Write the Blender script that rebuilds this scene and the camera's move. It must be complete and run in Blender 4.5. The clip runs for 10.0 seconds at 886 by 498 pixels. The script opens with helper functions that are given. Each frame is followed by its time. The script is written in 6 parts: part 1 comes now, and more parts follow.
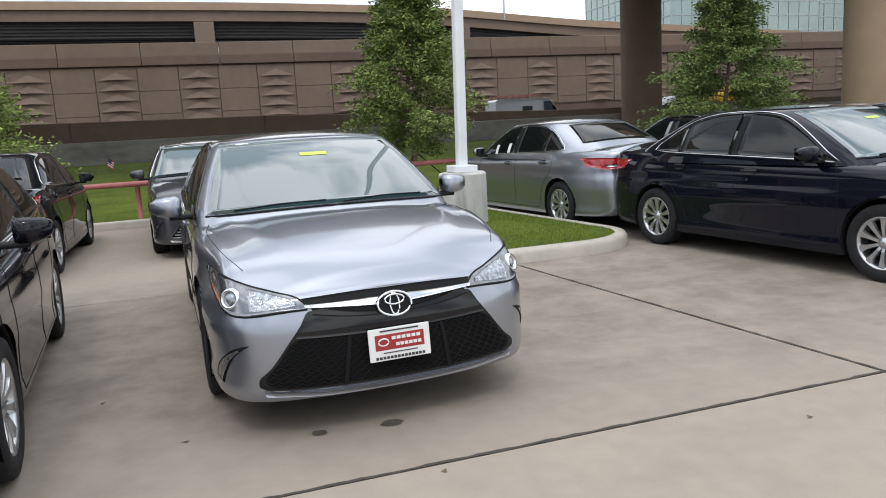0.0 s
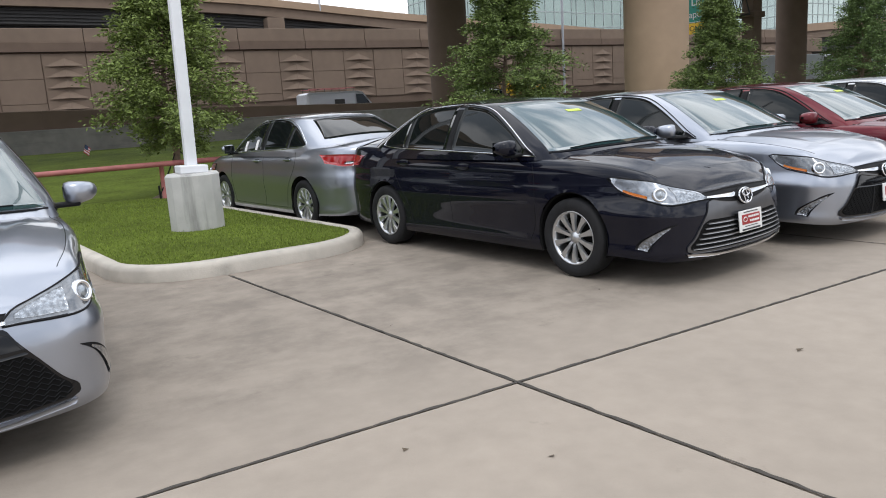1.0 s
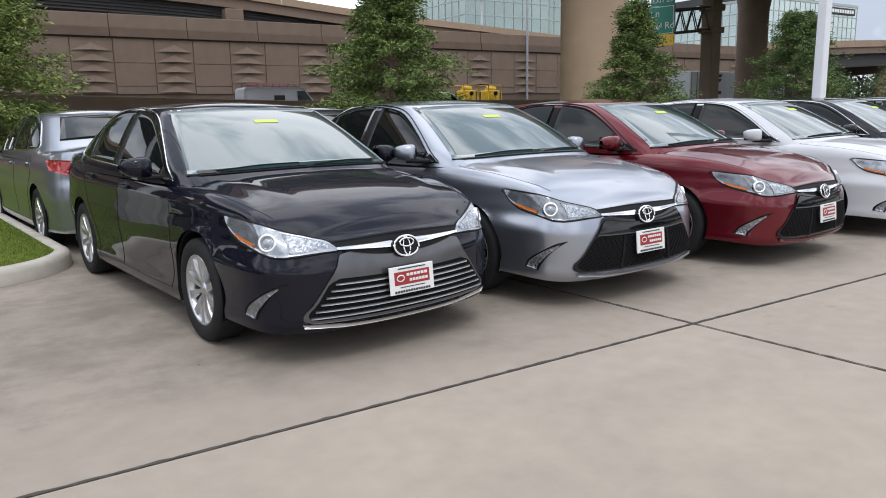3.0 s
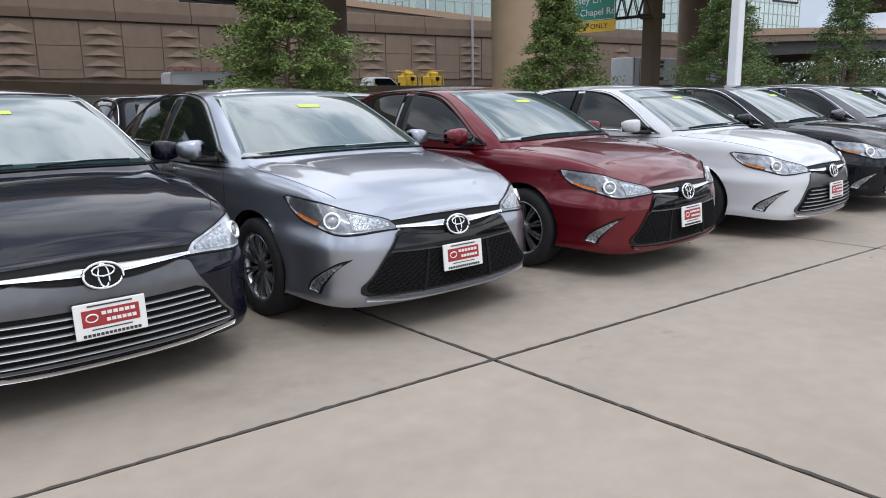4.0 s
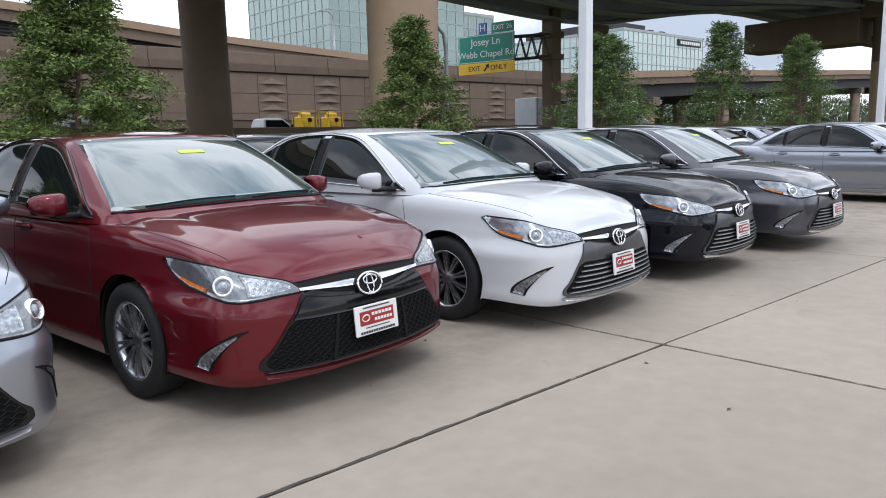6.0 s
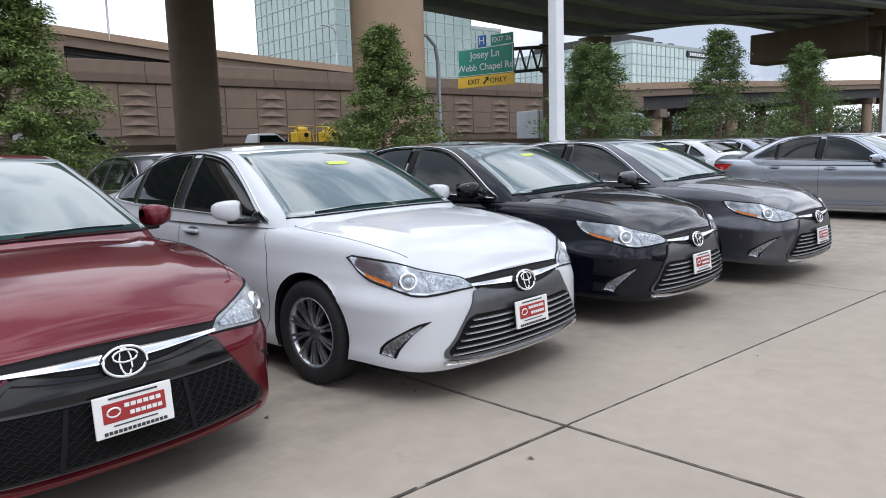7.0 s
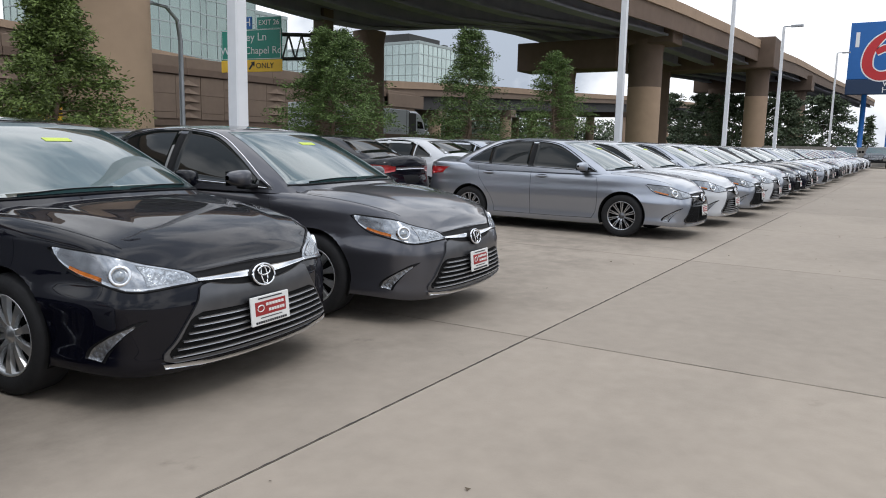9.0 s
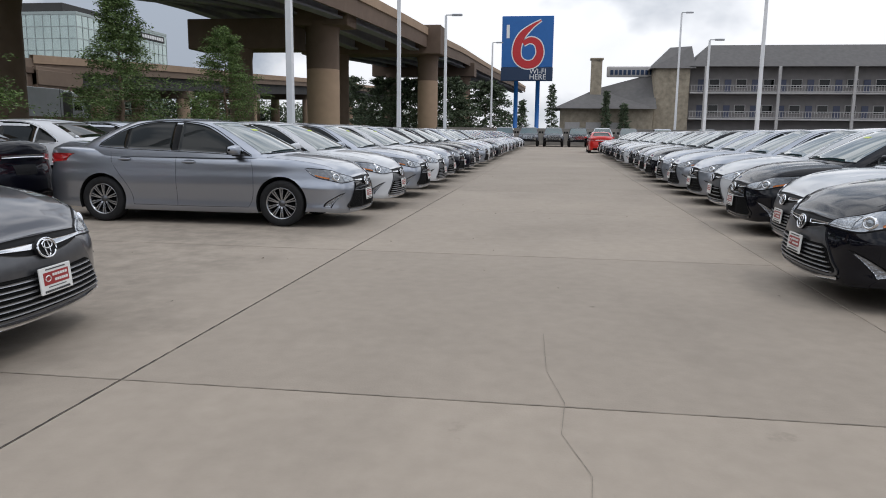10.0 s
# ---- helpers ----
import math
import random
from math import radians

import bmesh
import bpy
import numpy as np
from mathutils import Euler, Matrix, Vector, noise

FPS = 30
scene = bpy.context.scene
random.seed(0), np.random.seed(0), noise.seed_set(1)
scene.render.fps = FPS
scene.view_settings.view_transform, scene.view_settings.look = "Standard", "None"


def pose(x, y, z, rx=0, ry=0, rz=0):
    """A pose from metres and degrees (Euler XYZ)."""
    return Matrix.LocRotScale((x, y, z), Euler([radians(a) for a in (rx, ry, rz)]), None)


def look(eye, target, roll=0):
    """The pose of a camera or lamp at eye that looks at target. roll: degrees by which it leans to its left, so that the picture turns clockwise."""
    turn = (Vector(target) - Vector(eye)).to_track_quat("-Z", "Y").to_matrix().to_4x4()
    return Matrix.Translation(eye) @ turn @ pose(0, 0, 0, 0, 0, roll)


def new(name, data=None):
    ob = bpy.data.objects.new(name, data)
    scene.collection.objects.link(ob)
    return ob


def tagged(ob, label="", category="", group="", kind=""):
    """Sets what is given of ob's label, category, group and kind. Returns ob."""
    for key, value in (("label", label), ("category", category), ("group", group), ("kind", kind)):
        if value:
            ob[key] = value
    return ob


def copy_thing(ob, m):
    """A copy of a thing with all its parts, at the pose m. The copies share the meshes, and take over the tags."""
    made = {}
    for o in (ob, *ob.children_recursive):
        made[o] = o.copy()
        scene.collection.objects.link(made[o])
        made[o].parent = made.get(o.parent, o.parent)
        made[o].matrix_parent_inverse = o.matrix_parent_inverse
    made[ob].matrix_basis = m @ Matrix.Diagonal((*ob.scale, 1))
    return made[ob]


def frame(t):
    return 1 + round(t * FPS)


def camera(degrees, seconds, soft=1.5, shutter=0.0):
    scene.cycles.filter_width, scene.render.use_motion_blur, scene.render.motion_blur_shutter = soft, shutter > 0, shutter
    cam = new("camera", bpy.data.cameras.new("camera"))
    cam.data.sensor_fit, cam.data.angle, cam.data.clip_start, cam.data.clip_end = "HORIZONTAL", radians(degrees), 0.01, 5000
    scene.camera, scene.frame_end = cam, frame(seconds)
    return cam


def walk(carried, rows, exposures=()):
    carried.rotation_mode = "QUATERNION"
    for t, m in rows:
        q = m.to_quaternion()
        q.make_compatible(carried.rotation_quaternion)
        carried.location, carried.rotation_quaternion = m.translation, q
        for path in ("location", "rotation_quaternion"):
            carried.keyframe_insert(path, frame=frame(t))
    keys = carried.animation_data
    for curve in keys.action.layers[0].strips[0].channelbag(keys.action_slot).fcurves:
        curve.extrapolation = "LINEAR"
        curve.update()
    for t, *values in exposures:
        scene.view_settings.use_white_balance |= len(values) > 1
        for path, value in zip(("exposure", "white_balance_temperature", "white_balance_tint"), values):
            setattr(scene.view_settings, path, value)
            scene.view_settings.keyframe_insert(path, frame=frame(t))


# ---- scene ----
cam = camera(62.7, 10.0, 1.0)
PATH = [
    (0, (2.267, -2.947, 1.481), (2.882, -1.071, 1.157), -3.3),
    (0.5, (2.953, -2.913, 1.451), (3.844, -1.158, 1.096), -2.8),
    (1, (3.633, -2.948, 1.426), (4.644, -1.262, 1.057), -3.8),
    (1.5, (4.347, -2.956, 1.425), (5.303, -1.244, 1.028), -4.4),
    (2, (5.063, -2.979, 1.435), (6.088, -1.309, 1.034), -3.0),
    (2.2, (5.372, -2.984, 1.398), (6.39, -1.308, 1.004), -2.5),
    (3.3, (6.908, -3.009, 1.403), (7.984, -1.362, 1.043), -0.8),
    (3.5, (7.212, -3.007, 1.415), (8.302, -1.372, 1.045), -1.2),
    (4, (7.927, -2.893, 1.41), (9.084, -1.313, 1.003), -1.0),
    (4.5, (8.6, -2.818, 1.416), (9.85, -1.3, 1.052), -1.4),
    (5, (9.322, -2.71, 1.42), (10.612, -1.23, 1.038), -0.5),
    (5.5, (9.968, -2.617, 1.437), (11.337, -1.205, 1.078), -0.7),
    (5.7, (10.237, -2.605, 1.434), (11.583, -1.165, 1.095), -0.8),
    (6.8, (11.829, -2.354, 1.411), (13.139, -0.864, 1.156), -2.0),
    (7, (12.111, -2.323, 1.433), (13.414, -0.83, 1.165), -1.8),
    (7.5, (12.801, -2.213, 1.422), (14.214, -0.828, 1.134), -0.6),
    (8, (13.48, -2.252, 1.421), (15.001, -0.98, 1.154), 0.4),
    (8.5, (14.146, -2.217, 1.399), (15.725, -1.022, 1.121), 0.5),
    (9, (14.781, -2.227, 1.391), (16.453, -1.167, 1.105), 1.2),
    (9.5, (15.408, -2.304, 1.389), (17.238, -1.548, 1.108), 1.0),
    (10, (15.976, -2.322, 1.372), (17.929, -2.028, 1.054), 0.7),
]
walk(cam, [(t, look(eye, target, roll)) for t, eye, target, roll in PATH], [
    (0, 0.12, 6330, 10.5), (2, 0.12, 6310, 12), (3.3, 0.12, 6220, 12), (7, 0.14, 6080, 11.5), (8, -0.03, 6180, 11), (8.5, -0.08, 6260, 11), (9, -0.15, 6290, 10.5), (9.5, -0.18, 6300, 11), (10, -0.44, 6310, 11)])

# ---- world and sun ----
world = bpy.data.worlds.new("sky")
scene.world = world
world.use_nodes = True
wn, wl = world.node_tree.nodes, world.node_tree.links
wn.clear()
SUN_EL, SUN_AZ = radians(58), radians(200)
sky_tex = wn.new("ShaderNodeTexSky")
sky_tex.sky_type, sky_tex.sun_disc = "NISHITA", False
sky_tex.sun_elevation, sky_tex.sun_rotation = SUN_EL, SUN_AZ
sky_tex.air_density, sky_tex.dust_density = 1.0, 2.0
sky_bg = wn.new("ShaderNodeBackground")
sky_bg.inputs["Strength"].default_value = 0.12
w_co = wn.new("ShaderNodeTexCoord")
w_map = wn.new("ShaderNodeMapping")
w_map.inputs["Scale"].default_value = (1.0, 1.0, 1.5)
cloud_noise = wn.new("ShaderNodeTexNoise")
cloud_noise.inputs["Scale"].default_value = 2.6
cloud_noise.inputs["Detail"].default_value = 7.0
cloud_noise.inputs["Roughness"].default_value = 0.55
cloud_noise.inputs["Distortion"].default_value = 0.4
cover = wn.new("ShaderNodeMapRange")
cover.inputs["From Min"].default_value, cover.inputs["From Max"].default_value = 0.28, 0.50
cover.inputs["To Min"].default_value, cover.inputs["To Max"].default_value = 0.80, 1.0
thick = wn.new("ShaderNodeTexNoise")
thick.inputs["Scale"].default_value, thick.inputs["Detail"].default_value = 3.4, 9.0
ramp = wn.new("ShaderNodeValToRGB")
ramp.color_ramp.elements[0].position, ramp.color_ramp.elements[0].color = 0.41, (0.44, 0.49, 0.56, 1)
ramp.color_ramp.elements[1].position, ramp.color_ramp.elements[1].color = 0.56, (1.12, 1.13, 1.14, 1)
cloud_bg = wn.new("ShaderNodeBackground")
height = wn.new("ShaderNodeSeparateXYZ")
brighter = wn.new("ShaderNodeMapRange")
brighter.inputs["From Min"].default_value, brighter.inputs["From Max"].default_value = 0.0, 0.9
brighter.inputs["To Min"].default_value, brighter.inputs["To Max"].default_value = 1.12, 2.0
w_mix = wn.new("ShaderNodeMixShader")
w_out = wn.new("ShaderNodeOutputWorld")
wl.new(w_co.outputs["Generated"], w_map.inputs["Vector"])
wl.new(w_map.outputs["Vector"], cloud_noise.inputs["Vector"])
wl.new(w_map.outputs["Vector"], thick.inputs["Vector"])
wl.new(w_co.outputs["Generated"], height.inputs["Vector"])
wl.new(height.outputs["Z"], brighter.inputs["Value"])
wl.new(brighter.outputs["Result"], cloud_bg.inputs["Strength"])
wl.new(cloud_noise.outputs["Fac"], cover.inputs["Value"])
wl.new(thick.outputs["Fac"], ramp.inputs["Fac"])
wl.new(ramp.outputs["Color"], cloud_bg.inputs["Color"])
wl.new(sky_tex.outputs["Color"], sky_bg.inputs["Color"])
wl.new(cover.outputs["Result"], w_mix.inputs["Fac"])
wl.new(sky_bg.outputs["Background"], w_mix.inputs[1])
wl.new(cloud_bg.outputs["Background"], w_mix.inputs[2])
wl.new(w_mix.outputs["Shader"], w_out.inputs["Surface"])

sun_data = bpy.data.lights.new("sun", "SUN")
sun_data.energy, sun_data.angle, sun_data.color = 0.6, radians(10), (1.0, 0.96, 0.90)
sun = new("sun", sun_data)
sun_dir = Vector((math.sin(SUN_AZ) * math.cos(SUN_EL), math.cos(SUN_AZ) * math.cos(SUN_EL), math.sin(SUN_EL)))
sun.matrix_basis = look(sun_dir * 60, (0, 0, 0))


# ---- materials ----
def mat(name, color, rough=0.5, metal=0.0, vary=0.0, vscale=3.0, bump=0.0, bscale=40.0, coat=0.0, big=0.0, bigscale=0.4,
        spec=0.5, island=0.0, objrand=0.0, rvary=0.0):
    """Principled surface with grain at a fine scale, stains at a large one, fine relief and chance differences by piece."""
    m = bpy.data.materials.new(name)
    m.use_nodes = True
    nt = m.node_tree
    nd, lk = nt.nodes, nt.links
    b = nd["Principled BSDF"]
    b.inputs["Roughness"].default_value, b.inputs["Metallic"].default_value = rough, metal
    b.inputs["Coat Weight"].default_value, b.inputs["Coat Roughness"].default_value = coat, 0.02
    b.inputs["Specular IOR Level"].default_value = spec
    co = nd.new("ShaderNodeTexCoord")
    rgb = nd.new("ShaderNodeRGB")
    rgb.outputs[0].default_value = (*color, 1)
    out = rgb.outputs[0]

    def darken(source, amount, fac):
        mx = nd.new("ShaderNodeMix")
        mx.data_type, mx.blend_type = "RGBA", "MULTIPLY"
        mp = nd.new("ShaderNodeMapRange")
        mp.inputs["From Min"].default_value, mp.inputs["From Max"].default_value = 0.25, 0.75
        mp.inputs["To Min"].default_value, mp.inputs["To Max"].default_value = 1 - amount, 1 + amount
        lk.new(fac, mp.inputs["Value"])
        mx.inputs["Factor"].default_value = 1.0
        lk.new(source, mx.inputs["A"])
        lk.new(mp.outputs["Result"], mx.inputs["B"])
        return mx.outputs["Result"]

    if vary:
        n = nd.new("ShaderNodeTexNoise")
        n.inputs["Scale"].default_value, n.inputs["Detail"].default_value = vscale, 8
        lk.new(co.outputs["Object"], n.inputs["Vector"])
        out = darken(out, vary, n.outputs["Fac"])
    if big:
        geo = nd.new("ShaderNodeNewGeometry")
        n = nd.new("ShaderNodeTexNoise")
        n.inputs["Scale"].default_value, n.inputs["Detail"].default_value = bigscale, 5
        n.inputs["Roughness"].default_value = 0.6
        lk.new(geo.outputs["Position"], n.inputs["Vector"])
        out = darken(out, big, n.outputs["Fac"])
    if island:
        geo = nd.new("ShaderNodeNewGeometry")
        out = darken(out, island, geo.outputs["Random Per Island"])
    if objrand:
        oi = nd.new("ShaderNodeObjectInfo")
        out = darken(out, objrand, oi.outputs["Random"])
    lk.new(out, b.inputs["Base Color"])
    if rvary:
        n = nd.new("ShaderNodeTexNoise")
        n.inputs["Scale"].default_value, n.inputs["Detail"].default_value = 2.0, 6
        lk.new(co.outputs["Object"], n.inputs["Vector"])
        mp = nd.new("ShaderNodeMapRange")
        mp.inputs["To Min"].default_value, mp.inputs["To Max"].default_value = rough - rvary, rough + rvary
        lk.new(n.outputs["Fac"], mp.inputs["Value"])
        lk.new(mp.outputs["Result"], b.inputs["Roughness"])
    if bump:
        n = nd.new("ShaderNodeTexNoise")
        n.inputs["Scale"].default_value, n.inputs["Detail"].default_value = bscale, 6
        lk.new(co.outputs["Object"], n.inputs["Vector"])
        bp = nd.new("ShaderNodeBump")
        bp.inputs["Strength"].default_value, bp.inputs["Distance"].default_value = bump, 0.01
        lk.new(n.outputs["Fac"], bp.inputs["Height"])
        lk.new(bp.outputs["Normal"], b.inputs["Normal"])
    return m


def paint(name, color, metal=0.0, flake=0.0):
    """Car paint: base with metal flake and a clear coat with a thin film of dust."""
    m = mat(name, color, rough=0.31 if metal else 0.5, metal=metal, vary=flake, vscale=900.0, coat=1.0, rvary=0.04, spec=0.5 if metal > 0.5 else 0.05)
    m.node_tree.nodes["Principled BSDF"].inputs["Coat Roughness"].default_value = 0.02
    m.node_tree.nodes["Principled BSDF"].inputs["Coat IOR"].default_value = 1.45 if max(color) > 0.02 else 1.39
    return m


PAINT = {
    "silver": paint("silver_paint", (0.350, 0.372, 0.422), 0.90, 0.06),
    "black": paint("black_paint", (0.0018, 0.0021, 0.0058), 0.0, 0.0),
    "red": paint("red_paint", (0.120, 0.006, 0.012), 0.45, 0.10),
    "white": paint("white_paint", (0.55, 0.56, 0.58), 0.0, 0.0),
    "navy": paint("dark_blue_paint", (0.0024, 0.0030, 0.0095), 0.0, 0.1),
    "grey": paint("grey_paint", (0.070, 0.070, 0.082), 0.6, 0.12),
    "scarlet": paint("scarlet_paint", (0.55, 0.02, 0.015), 0.1, 0.05),
}
M_GLASS = mat("tinted_glass", (0.006, 0.008, 0.008), 0.03, coat=0.0, spec=0.36, vary=0.05, rvary=0.01)
M_SCREEN = mat("windscreen_glass", (0.034, 0.070, 0.072), 0.03, spec=0.9, coat=0.6, vary=0.25, vscale=1.4)
M_SCREEN.node_tree.nodes["Principled BSDF"].inputs["IOR"].default_value = 1.62
M_BLACK = mat("black_plastic", (0.010, 0.010, 0.011), 0.55, vary=0.15, vscale=20, spec=0.15)
M_GRILLE = mat("grille_mesh_plastic", (0.010, 0.010, 0.011), 0.55, vary=0.1, spec=0.12)
M_GLOSSBLACK = mat("gloss_black_plastic", (0.005, 0.005, 0.006), 0.07, spec=0.45, vary=0.1, rvary=0.02)
M_RUBBER = mat("tyre_rubber", (0.018, 0.018, 0.019), 0.8, vary=0.2, vscale=15, bump=0.2, bscale=60, spec=0.25)
M_CHROME = mat("chrome", (0.80, 0.81, 0.83), 0.08, 1.0, vary=0.04)
M_DARKCHROME = mat("grey_grille_trim", (0.13, 0.132, 0.140), 0.28, 0.8, vary=0.1, vscale=12)
M_SLAT = mat("silver_grille_slat", (0.36, 0.37, 0.39), 0.28, 0.85, vary=0.08)
M_ALLOY = mat("silver_alloy", (0.56, 0.57, 0.58), 0.28, 0.9, vary=0.08, vscale=10)
M_DARKALLOY = mat("machined_dark_alloy", (0.40, 0.41, 0.43), 0.22, 0.9, vary=0.12, vscale=10)
M_DARK = mat("underbody_dark", (0.008, 0.008, 0.008), 0.9, vary=0.2, spec=0.1)
M_LAMP = mat("lamp_reflector", (0.34, 0.36, 0.39), 0.20, 0.8, vary=0.35, vscale=14, coat=1.0, bump=0.22, bscale=18)
M_CUP = mat("handle_recess_shade", (0.16, 0.165, 0.175), 0.4, 0.6, vary=0.1)
M_FOG = mat("fog_lamp_facets", (0.24, 0.25, 0.27), 0.16, 0.85, vary=0.6, vscale=45, coat=1.0, bump=1.0, bscale=60)
M_LAMPDARK = mat("lamp_smoked", (0.20, 0.21, 0.225), 0.18, 0.7, vary=0.30, vscale=30, coat=1.0)
M_LENS = mat("lamp_projector_glass", (0.30, 0.33, 0.36), 0.04, 0.5, coat=1.0, vary=0.1)
M_LAMPCLEAR = mat("lamp_clear_facets", (0.30, 0.32, 0.345), 0.14, 0.9, vary=0.6, vscale=50, coat=1.0, bump=0.6, bscale=45)
M_AMBER = mat("amber_lens", (0.62, 0.17, 0.02), 0.15, coat=1.0, vary=0.2, vscale=40)
M_TAIL = mat("red_tail_lens", (0.36, 0.010, 0.012), 0.10, coat=1.0, vary=0.25, vscale=30)
M_PLATE = mat("plate_white", (0.74, 0.74, 0.72), 0.35, vary=0.05)
M_PLATERED = mat("plate_red", (0.32, 0.022, 0.024), 0.35, vary=0.08)
M_PLATEINK = mat("plate_ink", (0.03, 0.03, 0.035), 0.5)
M_STICKER = mat("yellow_sticker", (0.56, 0.66, 0.10), 0.6, vary=0.1, vscale=30)
M_PAPER = mat("paper_sticker", (0.78, 0.76, 0.75), 0.7, vary=0.1, vscale=30)

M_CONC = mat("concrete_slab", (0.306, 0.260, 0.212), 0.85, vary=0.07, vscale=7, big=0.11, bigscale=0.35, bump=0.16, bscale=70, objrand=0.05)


def stain(m, strength, scale, stretch, lo, hi):
    """Blotchy dark stains of their own shape, in world size."""
    nt = m.node_tree
    b = nt.nodes["Principled BSDF"]
    src = b.inputs["Base Color"].links[0].from_socket
    geo = nt.nodes.new("ShaderNodeNewGeometry")
    mp = nt.nodes.new("ShaderNodeMapping")
    mp.inputs["Scale"].default_value = stretch
    n = nt.nodes.new("ShaderNodeTexNoise")
    n.inputs["Scale"].default_value, n.inputs["Detail"].default_value, n.inputs["Roughness"].default_value = scale, 9, 0.62
    r = nt.nodes.new("ShaderNodeMapRange")
    r.inputs["From Min"].default_value, r.inputs["From Max"].default_value = lo, hi
    r.inputs["To Min"].default_value, r.inputs["To Max"].default_value = 1.0, 1.0 - strength
    mx = nt.nodes.new("ShaderNodeMix")
    mx.data_type, mx.blend_type = "RGBA", "MULTIPLY"
    mx.inputs["Factor"].default_value = 1.0
    nt.links.new(geo.outputs["Position"], mp.inputs["Vector"])
    nt.links.new(mp.outputs["Vector"], n.inputs["Vector"])
    nt.links.new(n.outputs["Fac"], r.inputs["Value"])
    nt.links.new(src, mx.inputs["A"])
    nt.links.new(r.outputs["Result"], mx.inputs["B"])
    nt.links.new(mx.outputs["Result"], b.inputs["Base Color"])


stain(M_CONC, 0.14, 0.55, (0.6, 1.0, 1.0), 0.52, 0.72)
stain(M_CONC, 0.45, 1.9, (1.0, 1.0, 1.0), 0.66, 0.80)


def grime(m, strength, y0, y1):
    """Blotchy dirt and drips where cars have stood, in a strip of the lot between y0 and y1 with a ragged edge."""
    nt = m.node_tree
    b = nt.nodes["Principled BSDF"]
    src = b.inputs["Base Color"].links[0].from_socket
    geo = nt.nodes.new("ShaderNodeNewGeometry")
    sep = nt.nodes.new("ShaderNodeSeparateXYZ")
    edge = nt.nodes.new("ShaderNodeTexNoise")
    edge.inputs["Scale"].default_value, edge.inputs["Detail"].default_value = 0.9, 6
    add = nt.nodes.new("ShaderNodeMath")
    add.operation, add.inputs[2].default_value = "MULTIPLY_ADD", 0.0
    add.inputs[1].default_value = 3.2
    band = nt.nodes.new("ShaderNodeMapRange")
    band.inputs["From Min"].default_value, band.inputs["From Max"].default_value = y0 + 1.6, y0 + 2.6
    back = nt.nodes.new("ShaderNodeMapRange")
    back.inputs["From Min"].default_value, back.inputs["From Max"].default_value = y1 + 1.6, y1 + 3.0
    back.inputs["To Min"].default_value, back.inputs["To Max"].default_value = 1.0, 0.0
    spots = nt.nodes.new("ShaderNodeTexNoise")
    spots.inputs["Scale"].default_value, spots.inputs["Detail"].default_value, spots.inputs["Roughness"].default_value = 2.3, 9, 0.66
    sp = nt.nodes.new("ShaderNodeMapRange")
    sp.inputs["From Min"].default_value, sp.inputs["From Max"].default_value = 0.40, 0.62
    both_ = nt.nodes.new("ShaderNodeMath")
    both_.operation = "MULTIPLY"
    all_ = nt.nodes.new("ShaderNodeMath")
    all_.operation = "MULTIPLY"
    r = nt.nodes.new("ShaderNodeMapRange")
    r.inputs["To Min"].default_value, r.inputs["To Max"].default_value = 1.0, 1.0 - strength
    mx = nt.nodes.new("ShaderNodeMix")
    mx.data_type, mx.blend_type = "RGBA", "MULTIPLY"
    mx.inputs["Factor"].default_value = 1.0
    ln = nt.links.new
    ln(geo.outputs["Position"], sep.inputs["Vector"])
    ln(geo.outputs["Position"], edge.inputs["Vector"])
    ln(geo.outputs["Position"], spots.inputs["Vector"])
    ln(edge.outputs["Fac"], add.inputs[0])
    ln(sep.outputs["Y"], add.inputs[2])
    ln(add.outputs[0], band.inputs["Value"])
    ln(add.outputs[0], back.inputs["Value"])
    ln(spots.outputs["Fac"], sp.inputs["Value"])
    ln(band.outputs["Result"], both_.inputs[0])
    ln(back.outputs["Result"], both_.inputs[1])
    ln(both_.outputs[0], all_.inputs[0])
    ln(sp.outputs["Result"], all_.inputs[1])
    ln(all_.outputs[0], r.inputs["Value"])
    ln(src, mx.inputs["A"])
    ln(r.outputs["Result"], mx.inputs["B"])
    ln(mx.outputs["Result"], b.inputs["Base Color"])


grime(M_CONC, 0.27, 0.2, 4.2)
M_JOINT = mat("joint_filler", (0.055, 0.048, 0.041), 0.95, vary=0.3, vscale=8, bump=0.4, bscale=30)
M_CRACK = mat("crack_dust", (0.225, 0.195, 0.160), 0.95, vary=0.3, vscale=9)
M_TRAILER = mat("trailer_grey", (0.42, 0.44, 0.46), 0.5, vary=0.06, vscale=2, big=0.08, bigscale=0.5)
M_OIL = mat("oil_stain", (0.085, 0.072, 0.058), 0.7, vary=0.3, vscale=20)
M_MACHINE = mat("yellow_machine_paint", (0.62, 0.40, 0.02), 0.45, vary=0.15, vscale=4)
M_FLAGRED = mat("flag_red", (0.45, 0.04, 0.05), 0.8, vary=0.1)
M_KERB = mat("kerb_concrete", (0.50, 0.46, 0.40), 0.9, vary=0.12, vscale=5, big=0.15, bigscale=0.9, bump=0.2, bscale=60)
M_PLINTH = mat("plinth_concrete", (0.50, 0.49, 0.47), 0.9, vary=0.16, vscale=3, big=0.10, bigscale=1.4, bump=0.25, bscale=50)
stain(M_PLINTH, 0.45, 2.2, (2.6, 2.6, 0.25), 0.52, 0.70)
stain(M_KERB, 0.35, 2.0, (1.0, 1.0, 1.0), 0.55, 0.75)
